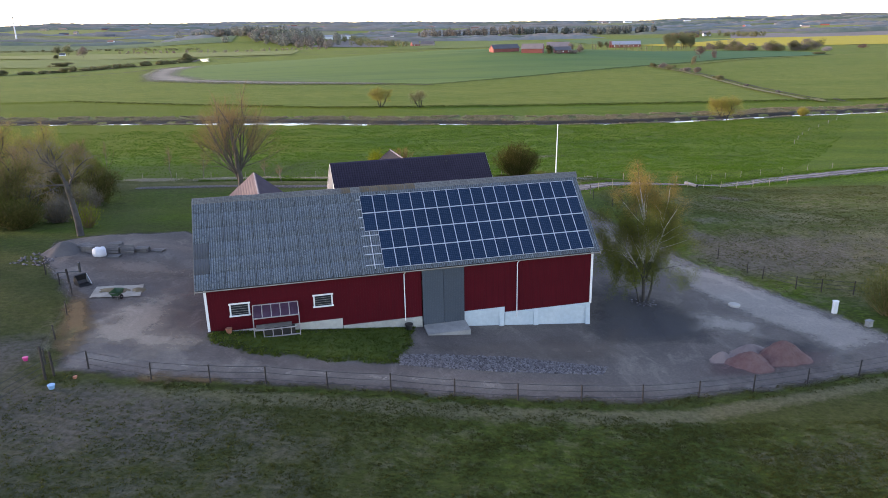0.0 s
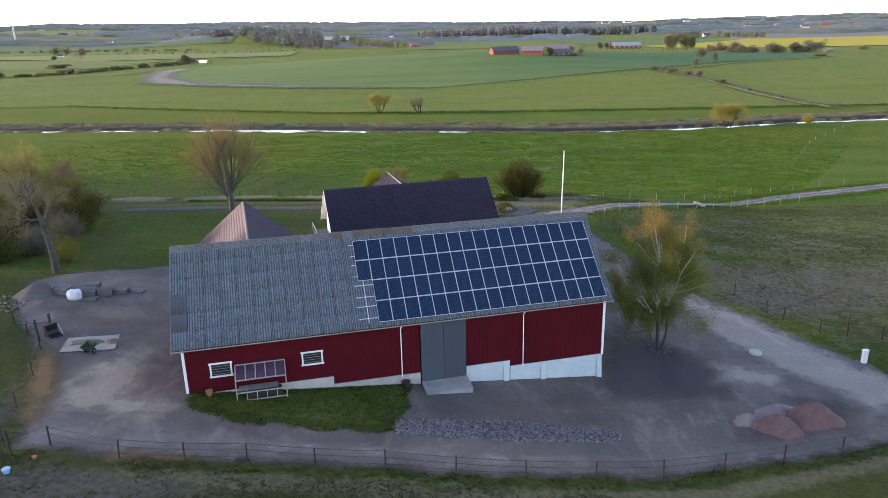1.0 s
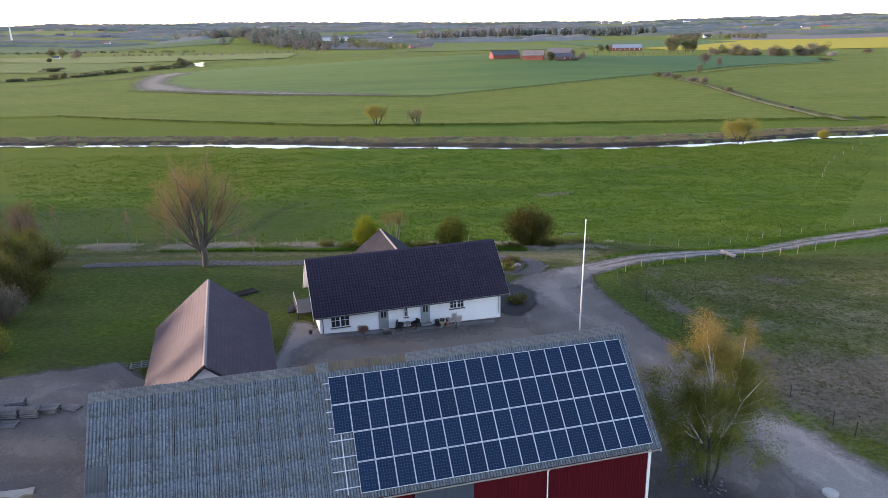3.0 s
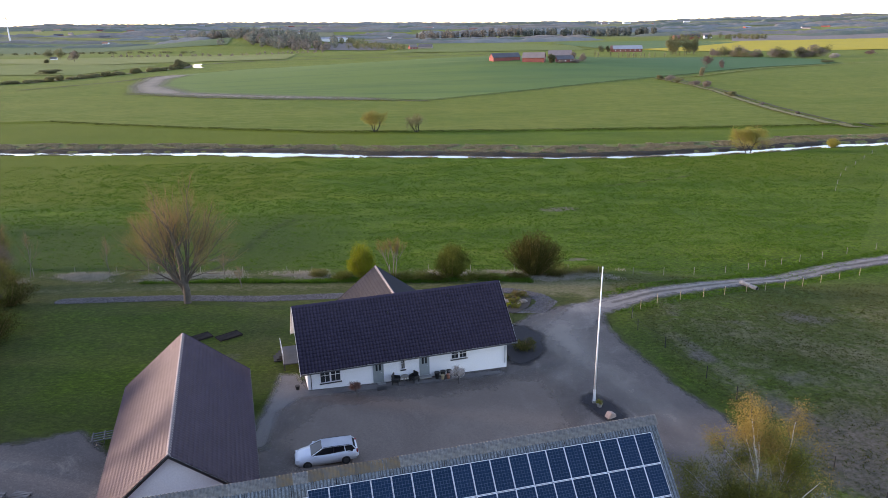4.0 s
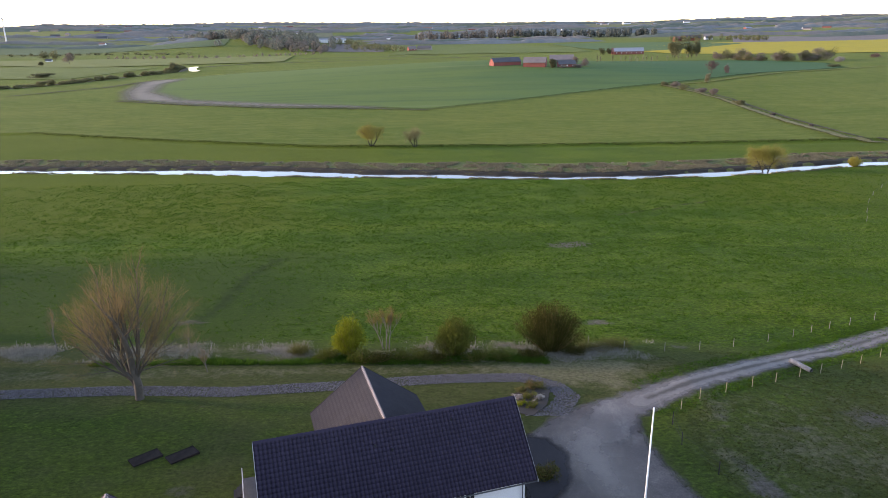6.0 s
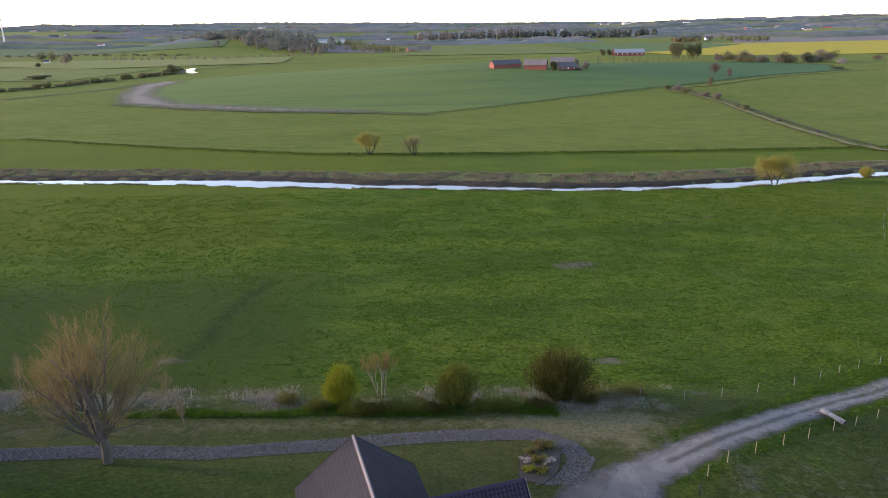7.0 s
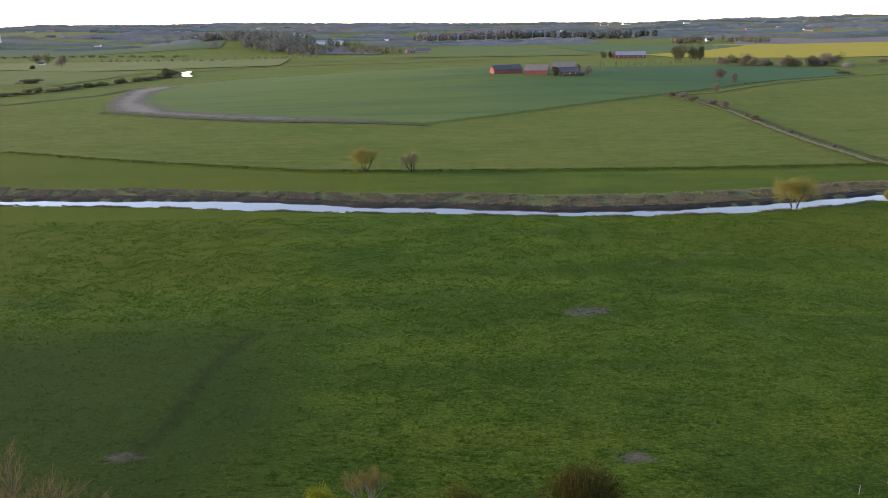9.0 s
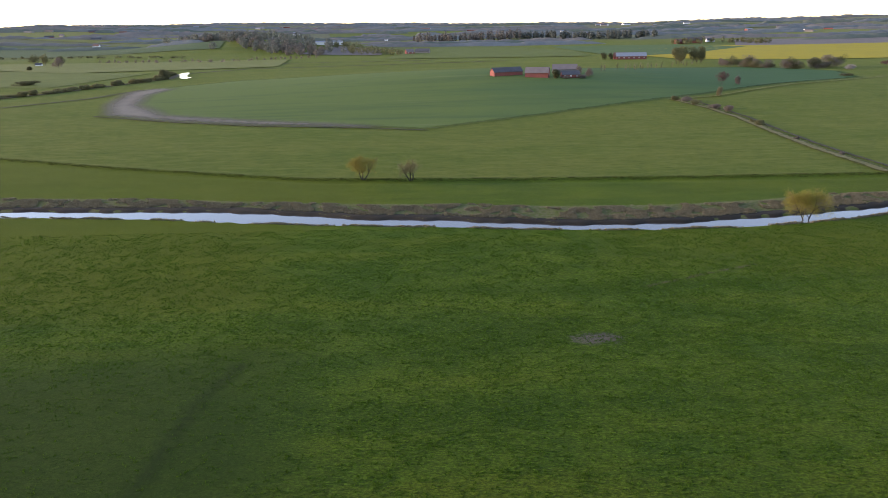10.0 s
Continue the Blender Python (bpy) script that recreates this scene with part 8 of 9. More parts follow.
pal = pallet_mesh_parts()
layout = [(-31.0, 62.6, 0, 8, 0), (-31.0, 62.6, 0.146, 4, 0), (-33.0, 62.1, 0.0, -16, 0), (-33.0, 62.1, 0.146, -12, 0), (-33.0, 62.1, 0.292, -6, 0), (-33.0, 62.1, 0.438, -14, 0), (-30.4, 61.2, 0.0, 4, 0), (-30.9, 62.1, 0.40, 5, 64), (-29.8, 62.9, 0.0, 15, 0), (-29.8, 62.9, 0.146, 10, 0), (-29.8, 62.9, 0.292, 20, 0), (-32.2, 62.9, 0.0, 18, 0), (-29.6, 62.4, 0.40, 8, 70), (-28.6, 63.3, 0, 5, 0), (-28.6, 63.3, 0.146, -8, 0), (-28.6, 63.3, 0.292, 3, 0), (-33.9, 62.9, 0.0, 30, 0), (-33.9, 62.9, 0.146, 24, 0), (-33.9, 62.9, 0.292, 36, 0), (-31.0, 62.6, 0.292, -10, 0), (-31.2, 63.6, 0.0, 12, 0), (-31.2, 63.6, 0.146, 20, 0), (-31.2, 63.6, 0.292, 6, 0), (-31.2, 63.6, 0.438, 14, 0), (-27.4, 63.9, 0.0, -12, 0)]
for i, (x, y, z, t, tilt) in enumerate(layout):
    m = pose(x, y, gz(x, y) + z, tilt, 0, t)
    if i == 0:
        pal.matrix_basis = m
    else:
        copy_thing(pal, m)


def big_bag(x, y):
    bm = bmesh.new()
    bmesh.ops.create_cube(bm, size=1.0)
    bmesh.ops.subdivide_edges(bm, edges=bm.edges[:], cuts=5, use_grid_fill=True)
    rr = random.Random(6)
    for v in bm.verts:
        c = v.co
        bulge = 1 + 0.25 * (1 - 4 * c.z * c.z)
        k = 1 / max(1.0, 1.0 + 0.5 * (abs(c.x) * abs(c.y) * 4) ** 2)
        v.co = Vector((c.x * 0.98 * bulge * k, c.y * 0.8 * bulge * k, (c.z + 0.5) * 0.8 + 0.05 * rr.gauss(0, 1))) + Vector((rr.gauss(0, 0.025), rr.gauss(0, 0.025), 0))
    solo("big_bag", bm, "bag", at(x, y, 10), "bulging white woven bag beside the pallets", "bag", smooth=True)


big_bag(-31.6, 61.1)
imp = thing("harrow", at(-25.3, 71.2, 20), "rusty dark harrow beside the garage", "farm implement")
for i in range(4):
    part("beam", tubed((-0.9, -0.5 + 0.35 * i, 0.45), (0.9, -0.5 + 0.35 * i, 0.45), 0.05, 0.05, 6), "steel", imp)
for x in (-0.8, 0.0, 0.8):
    part("cross_bar", tubed((x, -0.6, 0.5), (x, 0.65, 0.5), 0.045, 0.045, 6), "steel", imp)
    part("tine", tubed((x, -0.45, 0.45), (x, -0.5, -0.02), 0.03, 0.015, 6), "steel", imp)
    part("tine", tubed((x, 0.5, 0.45), (x, 0.5, -0.02), 0.03, 0.015, 6), "steel", imp)

# ---- before the barn ----
barn_m = pose(bx, by, 0, 0, 0, BARN_TURN)
lean = thing("cold_frame", barn_m @ Matrix.Translation((3.2, 0, 0)), "white-framed glass lean-to with shelves at the barn wall", "lean-to")
gb = gz(*at_barn(-1.0, 48.4)) + 0.05
M["tinted"] = surf("dusty_purplish_glass", (0.120, 0.060, 0.098), (0.155, 0.082, 0.125), 0.8, 4.0, 0.15, 0.0, 0.001, spec=0.5)
M["frame_white"] = surf("grey_white_frame_paint", (0.28, 0.25, 0.25), (0.38, 0.35, 0.35), 1.5, 9.0, 0.6, 0.1, 0.004)
for i in range(6):
    x = 3.24 * i / 5
    part("rafter", tubed((x, -0.1, 5.3), (x, -1.25, 4.72), 0.032, 0.032, 4), "frame_white", lean)
    if i < 5:
        bm = bmesh.new()
        v = [bm.verts.new(q) for q in ((x + 0.04, -0.1, 5.29), (x + 0.61, -0.1, 5.29), (x + 0.61, -1.25, 4.71), (x + 0.04, -1.25, 4.71))]
        bm.faces.new(v)
        bmesh.ops.solidify(bm, geom=bm.faces[:], thickness=0.012)
        part("pane", bm, "tinted", lean, "purplish glass pane")
for x in (0.0, 3.24):
    part("upright", boxed(x - 0.035, x + 0.035, -1.29, -1.22, gb - 0.1, 4.75), "frame_white", lean)
    part("sill_rail", tubed((x, -0.1, gb + 0.1), (x, -1.25, gb + 0.1), 0.03, 0.03, 4), "frame_white", lean)
for x in (0.65, 1.3, 1.95, 2.6):
    part("mullion", boxed(x - 0.025, x + 0.025, -1.28, -1.23, gb + 0.05, 3.75), "frame_white", lean)
for z in (4.72, 3.8, gb + 0.05):
    part("rail", boxed(0, 3.24, -1.29, -1.22, z - 0.035, z + 0.035), "frame_white", lean)
part("rail", boxed(0, 3.24, -0.13, -0.07, 5.27, 5.34), "frame_white", lean)
part("shelf", boxed(0.1, 2.7, -0.9, -0.2, 3.75, 3.8), "greywood", lean, "grey timber shelf")
part("box", boxed(0.7, 1.85, -1.0, -0.3, gb, gb + 0.5), "darkwood", lean, "wooden planting box")
part("box", boxed(1.95, 2.9, -1.0, -0.3, gb, gb + 0.45), "darkwood", lean, "wooden planting box")


def pot(x, y, r, h, mat, label, z=None, category="plant pot", group=""):
    bm = bmesh.new()
    tube(bm, (0, 0, 0), (0, 0, h), r * 0.75, r, 16)
    tube(bm, (0, 0, h - 0.05), (0, 0, h + 0.02), r * 1.08, r * 1.08, 16)
    return solo("plant_pot" if category == "plant pot" else category, bm, mat, pose(x, y, gz(x, y) if z is None else z), label, category, group)


pot(*at_barn(-4.1, 49.2), 0.22, 0.42, "terracotta", "terracotta pot at the barn wall")
pot(*at_barn(9.2, 49.1), 0.3, 0.5, "black", "black tub under the barn downpipe", category="tub")
pot(-23.6, 37.4, 0.2, 0.26, "blue_plastic", "pale blue feed bucket in the paddock", category="bucket")
pot(-26.9, 40.6, 0.16, 0.22, "pink_plastic", "bright pink feed bucket in the paddock", category="bucket")
pot(-22.9, 38.8, 0.12, 0.14, "terracotta", "small red bucket in the paddock", category="bucket")
lid = thing("manhole", at(26.1, 58.4, 0, 0.10) @ Matrix.Diagonal((0.8, 0.8, 0.7, 1)), "round pale concrete well cover in the yard", "manhole cover")
bm = bmesh.new()
tube(bm, (0, 0, -0.1), (0, 0, 0.12), 0.66, 0.64, 32)
M["well_cover"] = surf("pale_well_concrete", (0.40, 0.375, 0.345), (0.50, 0.47, 0.43), 1.2, 9.0, 0.9, 0.2, 0.01)
part("ring", bm, "well_cover", lid)
bm = bmesh.new()
tube(bm, (0, 0, 0.12), (0, 0, 0.16), 0.56, 0.55, 32)
part("cover", bm, "well_cover", lid, "pale cover slab")
cab = thing("meter_cabinet", at(34.0, 56.3, 14), "tall white electricity cabinet beside the road", "cabinet")
part("body", boxed(-0.21, 0.21, -0.14, 0.14, -0.1, 1.12, bevel=0.02), "white", cab)
part("door", boxed(-0.18, 0.18, -0.155, -0.142, 0.15, 1.02), "white", cab)
part("cap", boxed(-0.24, 0.24, -0.17, 0.17, 1.12, 1.17), "white", cab)
cab = thing("junction_box", at(35.3, 53.4, 24), "low pale grey junction box beside the road", "cabinet")
part("body", boxed(-0.27, 0.27, -0.2, 0.2, -0.1, 0.50, bevel=0.03), "concrete", cab)
part("cap", boxed(-0.30, 0.30, -0.23, 0.23, 0.50, 0.55), "concrete", cab)

# ---- the court: car, flagpole, seats, pots, deck ----
def car():
    c = thing("estate_car", Matrix(), "white estate car parked in the court", "car")
    M["car_white"] = surf("white_car_paint", (0.62, 0.66, 0.72), (0.66, 0.70, 0.75), 1.0, 20.0, 0.22, 0.0, 0.001, spec=0.6)
    M["car_glass"] = surf("dark_car_glass", (0.008, 0.009, 0.011), (0.012, 0.013, 0.015), 1.0, 9.0, 0.08, 0.0, 0.001, spec=0.25)
    M["tail_red"] = surf("red_tail_lamp", (0.30, 0.012, 0.012), (0.36, 0.02, 0.02), 3.0, 9.0, 0.2, 0.0, 0.001)
    M["lamp_clear"] = surf("clear_headlamp", (0.50, 0.52, 0.55), (0.6, 0.62, 0.65), 3.0, 9.0, 0.1, 0.0, 0.001)
    # x forwards; stations: x, half width low, half width high, bottom, shoulder
    st = [(-2.26, 0.72, 0.66, 0.42, 0.92), (-2.12, 0.85, 0.76, 0.28, 1.0), (-1.4, 0.90, 0.83, 0.22, 1.0), (-0.4, 0.91, 0.85, 0.2, 0.97), (0.6, 0.91, 0.85, 0.2, 0.95), (1.25, 0.90, 0.80, 0.22, 0.90), (1.9, 0.87, 0.70, 0.24, 0.80), (2.18, 0.76, 0.56, 0.3, 0.68), (2.28, 0.58, 0.42, 0.38, 0.58)]
    v, f = [], []
    for x, wl_, wh_, lo, hi in st:
        mid_ = lo + 0.55 * (hi - lo)
        v += [(x, -wl_ * 0.94, lo), (x, -wl_, mid_), (x, -wh_, hi), (x, -wh_ * 0.5, hi + 0.035), (x, wh_ * 0.5, hi + 0.035), (x, wh_, hi), (x, wl_, mid_), (x, wl_ * 0.94, lo)]
    n_ = 8
    for i in range(len(st) - 1):
        for k in range(n_):
            j = (k + 1) % n_
            f.append((i * n_ + k, i * n_ + j, (i + 1) * n_ + j, (i + 1) * n_ + k))
    f.append(tuple(range(n_))[::-1])
    f.append(tuple((len(st) - 1) * n_ + k for k in range(n_)))
    part("body", raw("body", v, f, "car_white", True), None, c, "white painted body")
    cs = [(-2.16, 0.66, 1.0, 0.0), (-1.85, 0.62, 1.31, 1.0), (-0.6, 0.64, 1.385, 1.0), (0.25, 0.62, 1.37, 1.0), (1.12, 0.72, 0.95, 0.0)]
    glass, gf = [], []
    for x, w, z, _ in cs:
        glass += [(x, -0.83 if z > 1.1 else -w, 0.94), (x, -w, z), (x, w, z), (x, 0.83 if z > 1.1 else w, 0.94)]
    for i in range(len(cs) - 1):
        for k in range(3):
            gf.append((i * 4 + k, i * 4 + k + 1, (i + 1) * 4 + k + 1, (i + 1) * 4 + k))
    part("glazing", raw("glazing", glass, gf, "car_glass"), None, c, "dark glazing")
    bm = bmesh.new()
    rv = [(-1.95, 0.64, 1.33, ), (-0.6, 0.66, 1.405), (0.3, 0.63, 1.385)]
    rows2 = [[bm.verts.new((x, s * w, z + (0.02 if abs(s) < 1 else 0))) for s in (-1, -0.5, 0, 0.5, 1)] for x, w, z in rv]
    for a, b in zip(rows2, rows2[1:]):
        for i in range(4):
            bm.faces.new((a[i], a[i + 1], b[i + 1], b[i]))
    bmesh.ops.solidify(bm, geom=bm.faces[:], thickness=0.03)
    part("roof_panel", bm, "car_white", c, "white roof", smooth=True)
    for s in (-1, 1):
        part("roof_rail", tubed((-1.8, s * 0.62, 1.40), (0.2, s * 0.61, 1.43), 0.018, 0.018, 6), "black", c)
        for x0, z0, x1, z1 in ((0.28, 1.37, 1.12, 0.96), (-0.55, 1.38, -0.5, 0.97), (-1.88, 1.32, -2.14, 1.0), (-1.3, 1.35, -1.35, 0.98)):
            part("pillar", tubed((x0, s * 0.625, z0), (x1, s * (0.80 if abs(x1) < 2 else 0.7), z1), 0.035, 0.04, 5), "car_white" if abs(x0) > 0.9 or x0 > 0 else "black", c)
        part("headlamp", boxed(1.98, 2.2, s * 0.6 - 0.13, s * 0.6 + 0.13, 0.62, 0.74, bevel=0.03), "lamp_clear", c)
        part("tail_lamp", boxed(-2.27, -2.1, s * 0.68 - 0.09, s * 0.68 + 0.09, 0.72, 0.98, bevel=0.03), "tail_red", c)
        part("mirror", boxed(0.75, 0.95, s * 0.98 - 0.07, s * 0.98 + 0.07, 0.95, 1.08, bevel=0.03), "car_white", c)
        for x in (-1.36, 1.42):
            w = part("wheel", tubed((x, s * 0.93, 0.32), (x, s * 0.72, 0.32), 0.32, 0.32, 20), "black", c, "black tyre")
            part("rim", tubed((x, s * 0.94, 0.32), (x, s * 0.9, 0.32), 0.2, 0.2, 10), "steel", w, "grey alloy rim")
    part("grille", boxed(2.22, 2.31, -0.3, 0.3, 0.46, 0.6), "black", c)
    part("bumper", boxed(-2.32, -2.18, -0.7, 0.7, 0.4, 0.6, bevel=0.04), "car_white", c)
    return c


the_car = car()
ca = math.degrees(math.atan2(-0.66, -2.8))
cxm, cym = -8.55 - 0.26, 69.55 + 0.78
the_car.matrix_basis = pose(cxm, cym, gz(cxm, cym) + 0.03, 0, 0, ca)

fp = thing("flagpole", at(13.15, 80.3, 0), "tall white flagpole in a dark gravel bed", "flagpole")
part("pole", tubed((0, 0, 0.9), (0.16, 0.0, 12.6), 0.085, 0.045, 14), "white", fp, "", smooth=True)
part("sleeve", tubed((0, 0, 0.25), (0.01, 0, 1.35), 0.12, 0.115, 14), "white", fp)
part("footing", boxed(-0.16, 0.16, -0.16, 0.16, -0.2, 0.28), "concrete", fp)
part("knob", tubed((0.16, 0, 12.6), (0.16, 0, 12.75), 0.07, 0.05, 10), "white", fp)
rock_bm = bmesh.new()
prism(rock_bm, [(-0.55, -0.1), (0.5, -0.1), (0.42, 0.35), (-0.1, 0.55)], -0.3, 0.3)
bmesh.ops.bevel(rock_bm, geom=rock_bm.edges[:], offset=0.05, segments=2, affect='EDGES')
M["pinkstone"] = surf("pinkish_granite", (0.30, 0.215, 0.185), (0.38, 0.29, 0.26), 2.0, 12.0, 0.85, 0.4, 0.02)
solo("boulder", rock_bm, "pinkstone", at(14.1, 78.2, 30), "wedge-shaped pinkish boulder by the flagpole", "boulder")
pot(13.5, 79.7, 0.26, 0.4, "concrete", "grey pot of yellow flowers by the flagpole")
bush("potted_flowers", pose(13.5, 79.7, gz(13.5, 79.7) + 0.35), "yellow-green flowers in a grey pot", "leaf_yellow", 0.5, 0.45, 160, 0.04, 301, category="flowers")
log = thing("drain_pipe", at(41.4, 113.9, 0, 0.3), "short pale stained concrete pipe lying in the grass", "pipe")
M["stained"] = surf("stained_concrete", (0.42, 0.38, 0.35), (0.17, 0.135, 0.115), 1.6, 7.0, 0.9, 0.3, 0.01)
bm = bmesh.new()
tube(bm, (-0.5, 1.35, 0), (0.55, -1.35, 0), 0.28, 0.28, 18, False)
tube(bm, (-0.5, 1.35, 0), (0.55, -1.35, 0), 0.22, 0.22, 18, False)
part("shell", bm, "stained", log, smooth=True)
for s_, p in ((1, (0.55, -1.35)), (-1, (-0.5, 1.35))):
    part("bore", tubed((p[0] - 0.02 * s_, p[1] + 0.05 * s_, 0), (p[0] - 0.04 * s_, p[1] + 0.1 * s_, 0), 0.22, 0.22, 18), "black", log)
house_m = pose(hx, hy, 0, 0, 0, HOUSE_TURN)


def on_court(x, y):
    wx, wy = at_house(11.6 + x, 81.25 + y)
    return pose(wx, wy, gz(wx, wy) + 0.08, 0, 0, HOUSE_TURN)


def wicker_chair(m, turn):
    c = thing("wicker_chair", m @ pose(0, 0, 0, 0, 0, turn), "black wicker garden armchair at the house wall", "chair", "wicker chairs at the house wall")
    part("seat", boxed(-0.3, 0.3, -0.3, 0.3, 0.28, 0.42, bevel=0.03), "black", c)
    part("backrest", boxed(-0.32, 0.32, 0.24, 0.36, 0.3, 0.95, bevel=0.04), "black", c)
    for s in (-1, 1):
        part("armrest", boxed(s * 0.36 - 0.06, s * 0.36 + 0.06, -0.3, 0.34, 0.3, 0.64, bevel=0.03), "black", c)
        for y in (-0.26, 0.28):
            part("leg", boxed(s * 0.32 - 0.03, s * 0.32 + 0.03, y - 0.03, y + 0.03, 0.0, 0.3), "black", c)
    return c


wicker_chair(on_court(7.85, -0.62), 62)
wicker_chair(on_court(9.5, -0.62), -62)
tb2 = thing("side_table", on_court(8.68, -0.6), "small round wooden garden table between the chairs", "table")
part("top", tubed((0, 0, 0.62), (0, 0, 0.66), 0.36, 0.36, 18), "greywood", tb2)
for k in range(3):
    a3 = 2.1 * k
    part("leg", tubed((0.26 * math.cos(a3), 0.26 * math.sin(a3), 0), (0.06 * math.cos(a3), 0.06 * math.sin(a3), 0.62), 0.02, 0.02, 6), "steel", tb2)
for k, (x, y, mat) in enumerate(((11.75, -0.55, "black"), (12.35, -0.45, "black"), (12.95, -0.45, "black"), (12.2, -0.85, "newwood"), (12.75, -0.85, "terracotta"))):
    p = on_court(x, y)
    pot(p.translation.x, p.translation.y, 0.24 if k < 3 else 0.18, 0.6 if k < 3 else 0.42, mat, "dark glazed planter at the house wall" if k < 3 else "small brown planter at the house wall", p.translation.z, group="planters at the house wall")
for k, (x, y, h, f, lab) in enumerate(((4.0, -2.4, 1.5, "leaf_pinkish", "small round-headed tree with reddish twigs"), (13.4, -2.0, 1.85, "leaf_blossom", "small round-headed tree with pale buds"))):
    p = on_court(x, y)
    st = [grow(401 + k, (0, 0, -0.1), (0, 0, 1), h * 0.45, 0.035, 3, (8, 5, 4), 48, 0.6, 0.2, 0.1, 0.0, 0.7, 0.3)]
    tree_thing("ornamental_tree", p, lab, "tree", raised(st, h), "bark", f, 5, 0.10, 0.028, 0.0, k, 2, "twig")
p = on_court(6.4, -1.2)
solo("doormat", boxed(-0.45, 0.45, -0.3, 0.3, 0.0, 0.025), "black", p, "dark doormat before the house door", "doormat")
p = on_court(-0.9, 0.3)
pot(p.translation.x, p.translation.y, 0.2, 0.35, "darkwood", "dark pot at the house corner", p.translation.z)
M["deck_grey"] = surf("dark_grey_deck_boards", (0.036, 0.038, 0.044), (0.056, 0.058, 0.064), 1.2, 10.0, 0.8, 0.2, 0.006)
deck = thing("wooden_deck", house_m, "raised dark grey deck with glass rail at the gable", "deck")
part("planking", boxed(-1.75, -0.05, 4.6, 8.6, 2.95, 3.05), M["deck_grey"], deck, "dark grey deck boards")
for y in (4.7, 8.5):
    for x in (-1.65, -0.3):
        part("post", boxed(x - 0.05, x + 0.05, y - 0.05, y + 0.05, 1.6, 2.95), "darkwood", deck)
for y in (4.7, 5.95, 7.2, 8.5):
    part("baluster", tubed((-1.7, y, 3.05), (-1.7, y, 4.0), 0.022, 0.022, 6), "alu", deck)
part("handrail", tubed((-1.7, 4.6, 4.0), (-1.7, 8.6, 4.0), 0.03, 0.03, 6), "alu", deck)
k = Nodes("clear_rail_glass")
k.done((0.80, 0.86, 0.86), 0.03)
k.bsdf.inputs["Transmission Weight"].default_value = 1.0
k.bsdf.inputs["IOR"].default_value = 1.1
M["clear_glass"] = k.m
part("glass_panel", boxed(-1.71, -1.69, 4.75, 8.45, 3.15, 3.9), "clear_glass", deck, "clear glass rail panel")
for k in range(4):
    part("step", boxed(-2.75 + 0.25 * k, -1.75, 6.9, 8.3, 2.1 + 0.22 * k, 2.18 + 0.22 * k), "darkwood", deck)
terr = thing("terrace_rail", house_m, "thin dark rail round the back terrace", "railing")
tpts = [(3.3, 10.0), (2.0, 10.6), (1.2, 11.6), (1.0, 12.8)]
for a1, b1 in zip(tpts, tpts[1:]):
    part("rail", tubed((*a1, 3.1), (*b1, 3.1), 0.025, 0.025, 6), "steel", terr)
for x, y in tpts:
    part("post", tubed((x, y, 1.5), (x, y, 3.1), 0.025, 0.025, 6), "steel", terr)
terr = thing("terrace_rail", house_m, "thin dark rail round the back terrace", "railing")
tpts = [(14.4, 11.2), (15.8, 10.9), (17.2, 10.4), (18.4, 9.6)]
for a1, b1 in zip(tpts, tpts[1:]):
    part("rail", tubed((*a1, 2.9), (*b1, 2.9), 0.025, 0.025, 6), "steel", terr)
    for q in (0.0, 0.25, 0.5, 0.75):
        part("post", tubed((a1[0] + q * (b1[0] - a1[0]), a1[1] + q * (b1[1] - a1[1]), 1.3), (a1[0] + q * (b1[0] - a1[0]), a1[1] + q * (b1[1] - a1[1]), 2.9), 0.02, 0.02, 5), "steel", terr)
M["soil_black"] = surf("black_garden_soil", (0.022, 0.018, 0.017), (0.042, 0.034, 0.030), 1.5, 8.0, 0.97, 0.6, 0.03, spec=0.05)
for k, (x, y) in enumerate(((-25.7, 93.1), (-22.7, 93.5))):
    bed = thing("raised_bed", at(x, y, 42), "low dark raised bed full of black soil on the lawn", "planting bed", "raised beds on the lawn")
    for b in ((-1.25, 1.25, -0.68, -0.62), (-1.25, 1.25, 0.62, 0.68), (-1.25, -1.19, -0.62, 0.62), (1.19, 1.25, -0.62, 0.62)):
        part("board", boxed(b[0], b[1], b[2], b[3], -0.1, 0.17), M["soil_black"], bed)
    part("soil", boxed(-1.19, 1.19, -0.62, 0.62, -0.1, 0.14), M["soil_black"], bed, "black soil")
for k, (x, y, w, h, f) in enumerate(((7.6, 102.0, 0.9, 0.7, "leaf_yellow"), (8.4, 103.6, 1.1, 0.9, "leaf_olive"), (9.0, 105.8, 1.3, 1.3, "leaf_dark"), (9.9, 106.0, 1.0, 0.9, "leaf_olive"), (8.0, 105.0, 1.0, 0.8, "leaf_scrub"), (9.6, 103.6, 0.8, 0.6, "leaf_blossom"), (7.5, 103.6, 0.7, 0.5, "leaf_blossom"), (8.6, 101.8, 0.9, 0.6, "leaf_olive"))):
    bush("garden_shrub", pose(x, y, gz(x, y)), "small mixed shrub in the flower bed", f, w, h, 500, 0.05, 310 + k, "shrubs in the flower bed", ragged=0.3)
bush("garden_shrub", pose(7.9, 90.3, gz(7.9, 90.3)), "low dull olive shrub in the mulched bed", "leaf_dark", 1.9, 1.3, 1200, 0.06, 330)

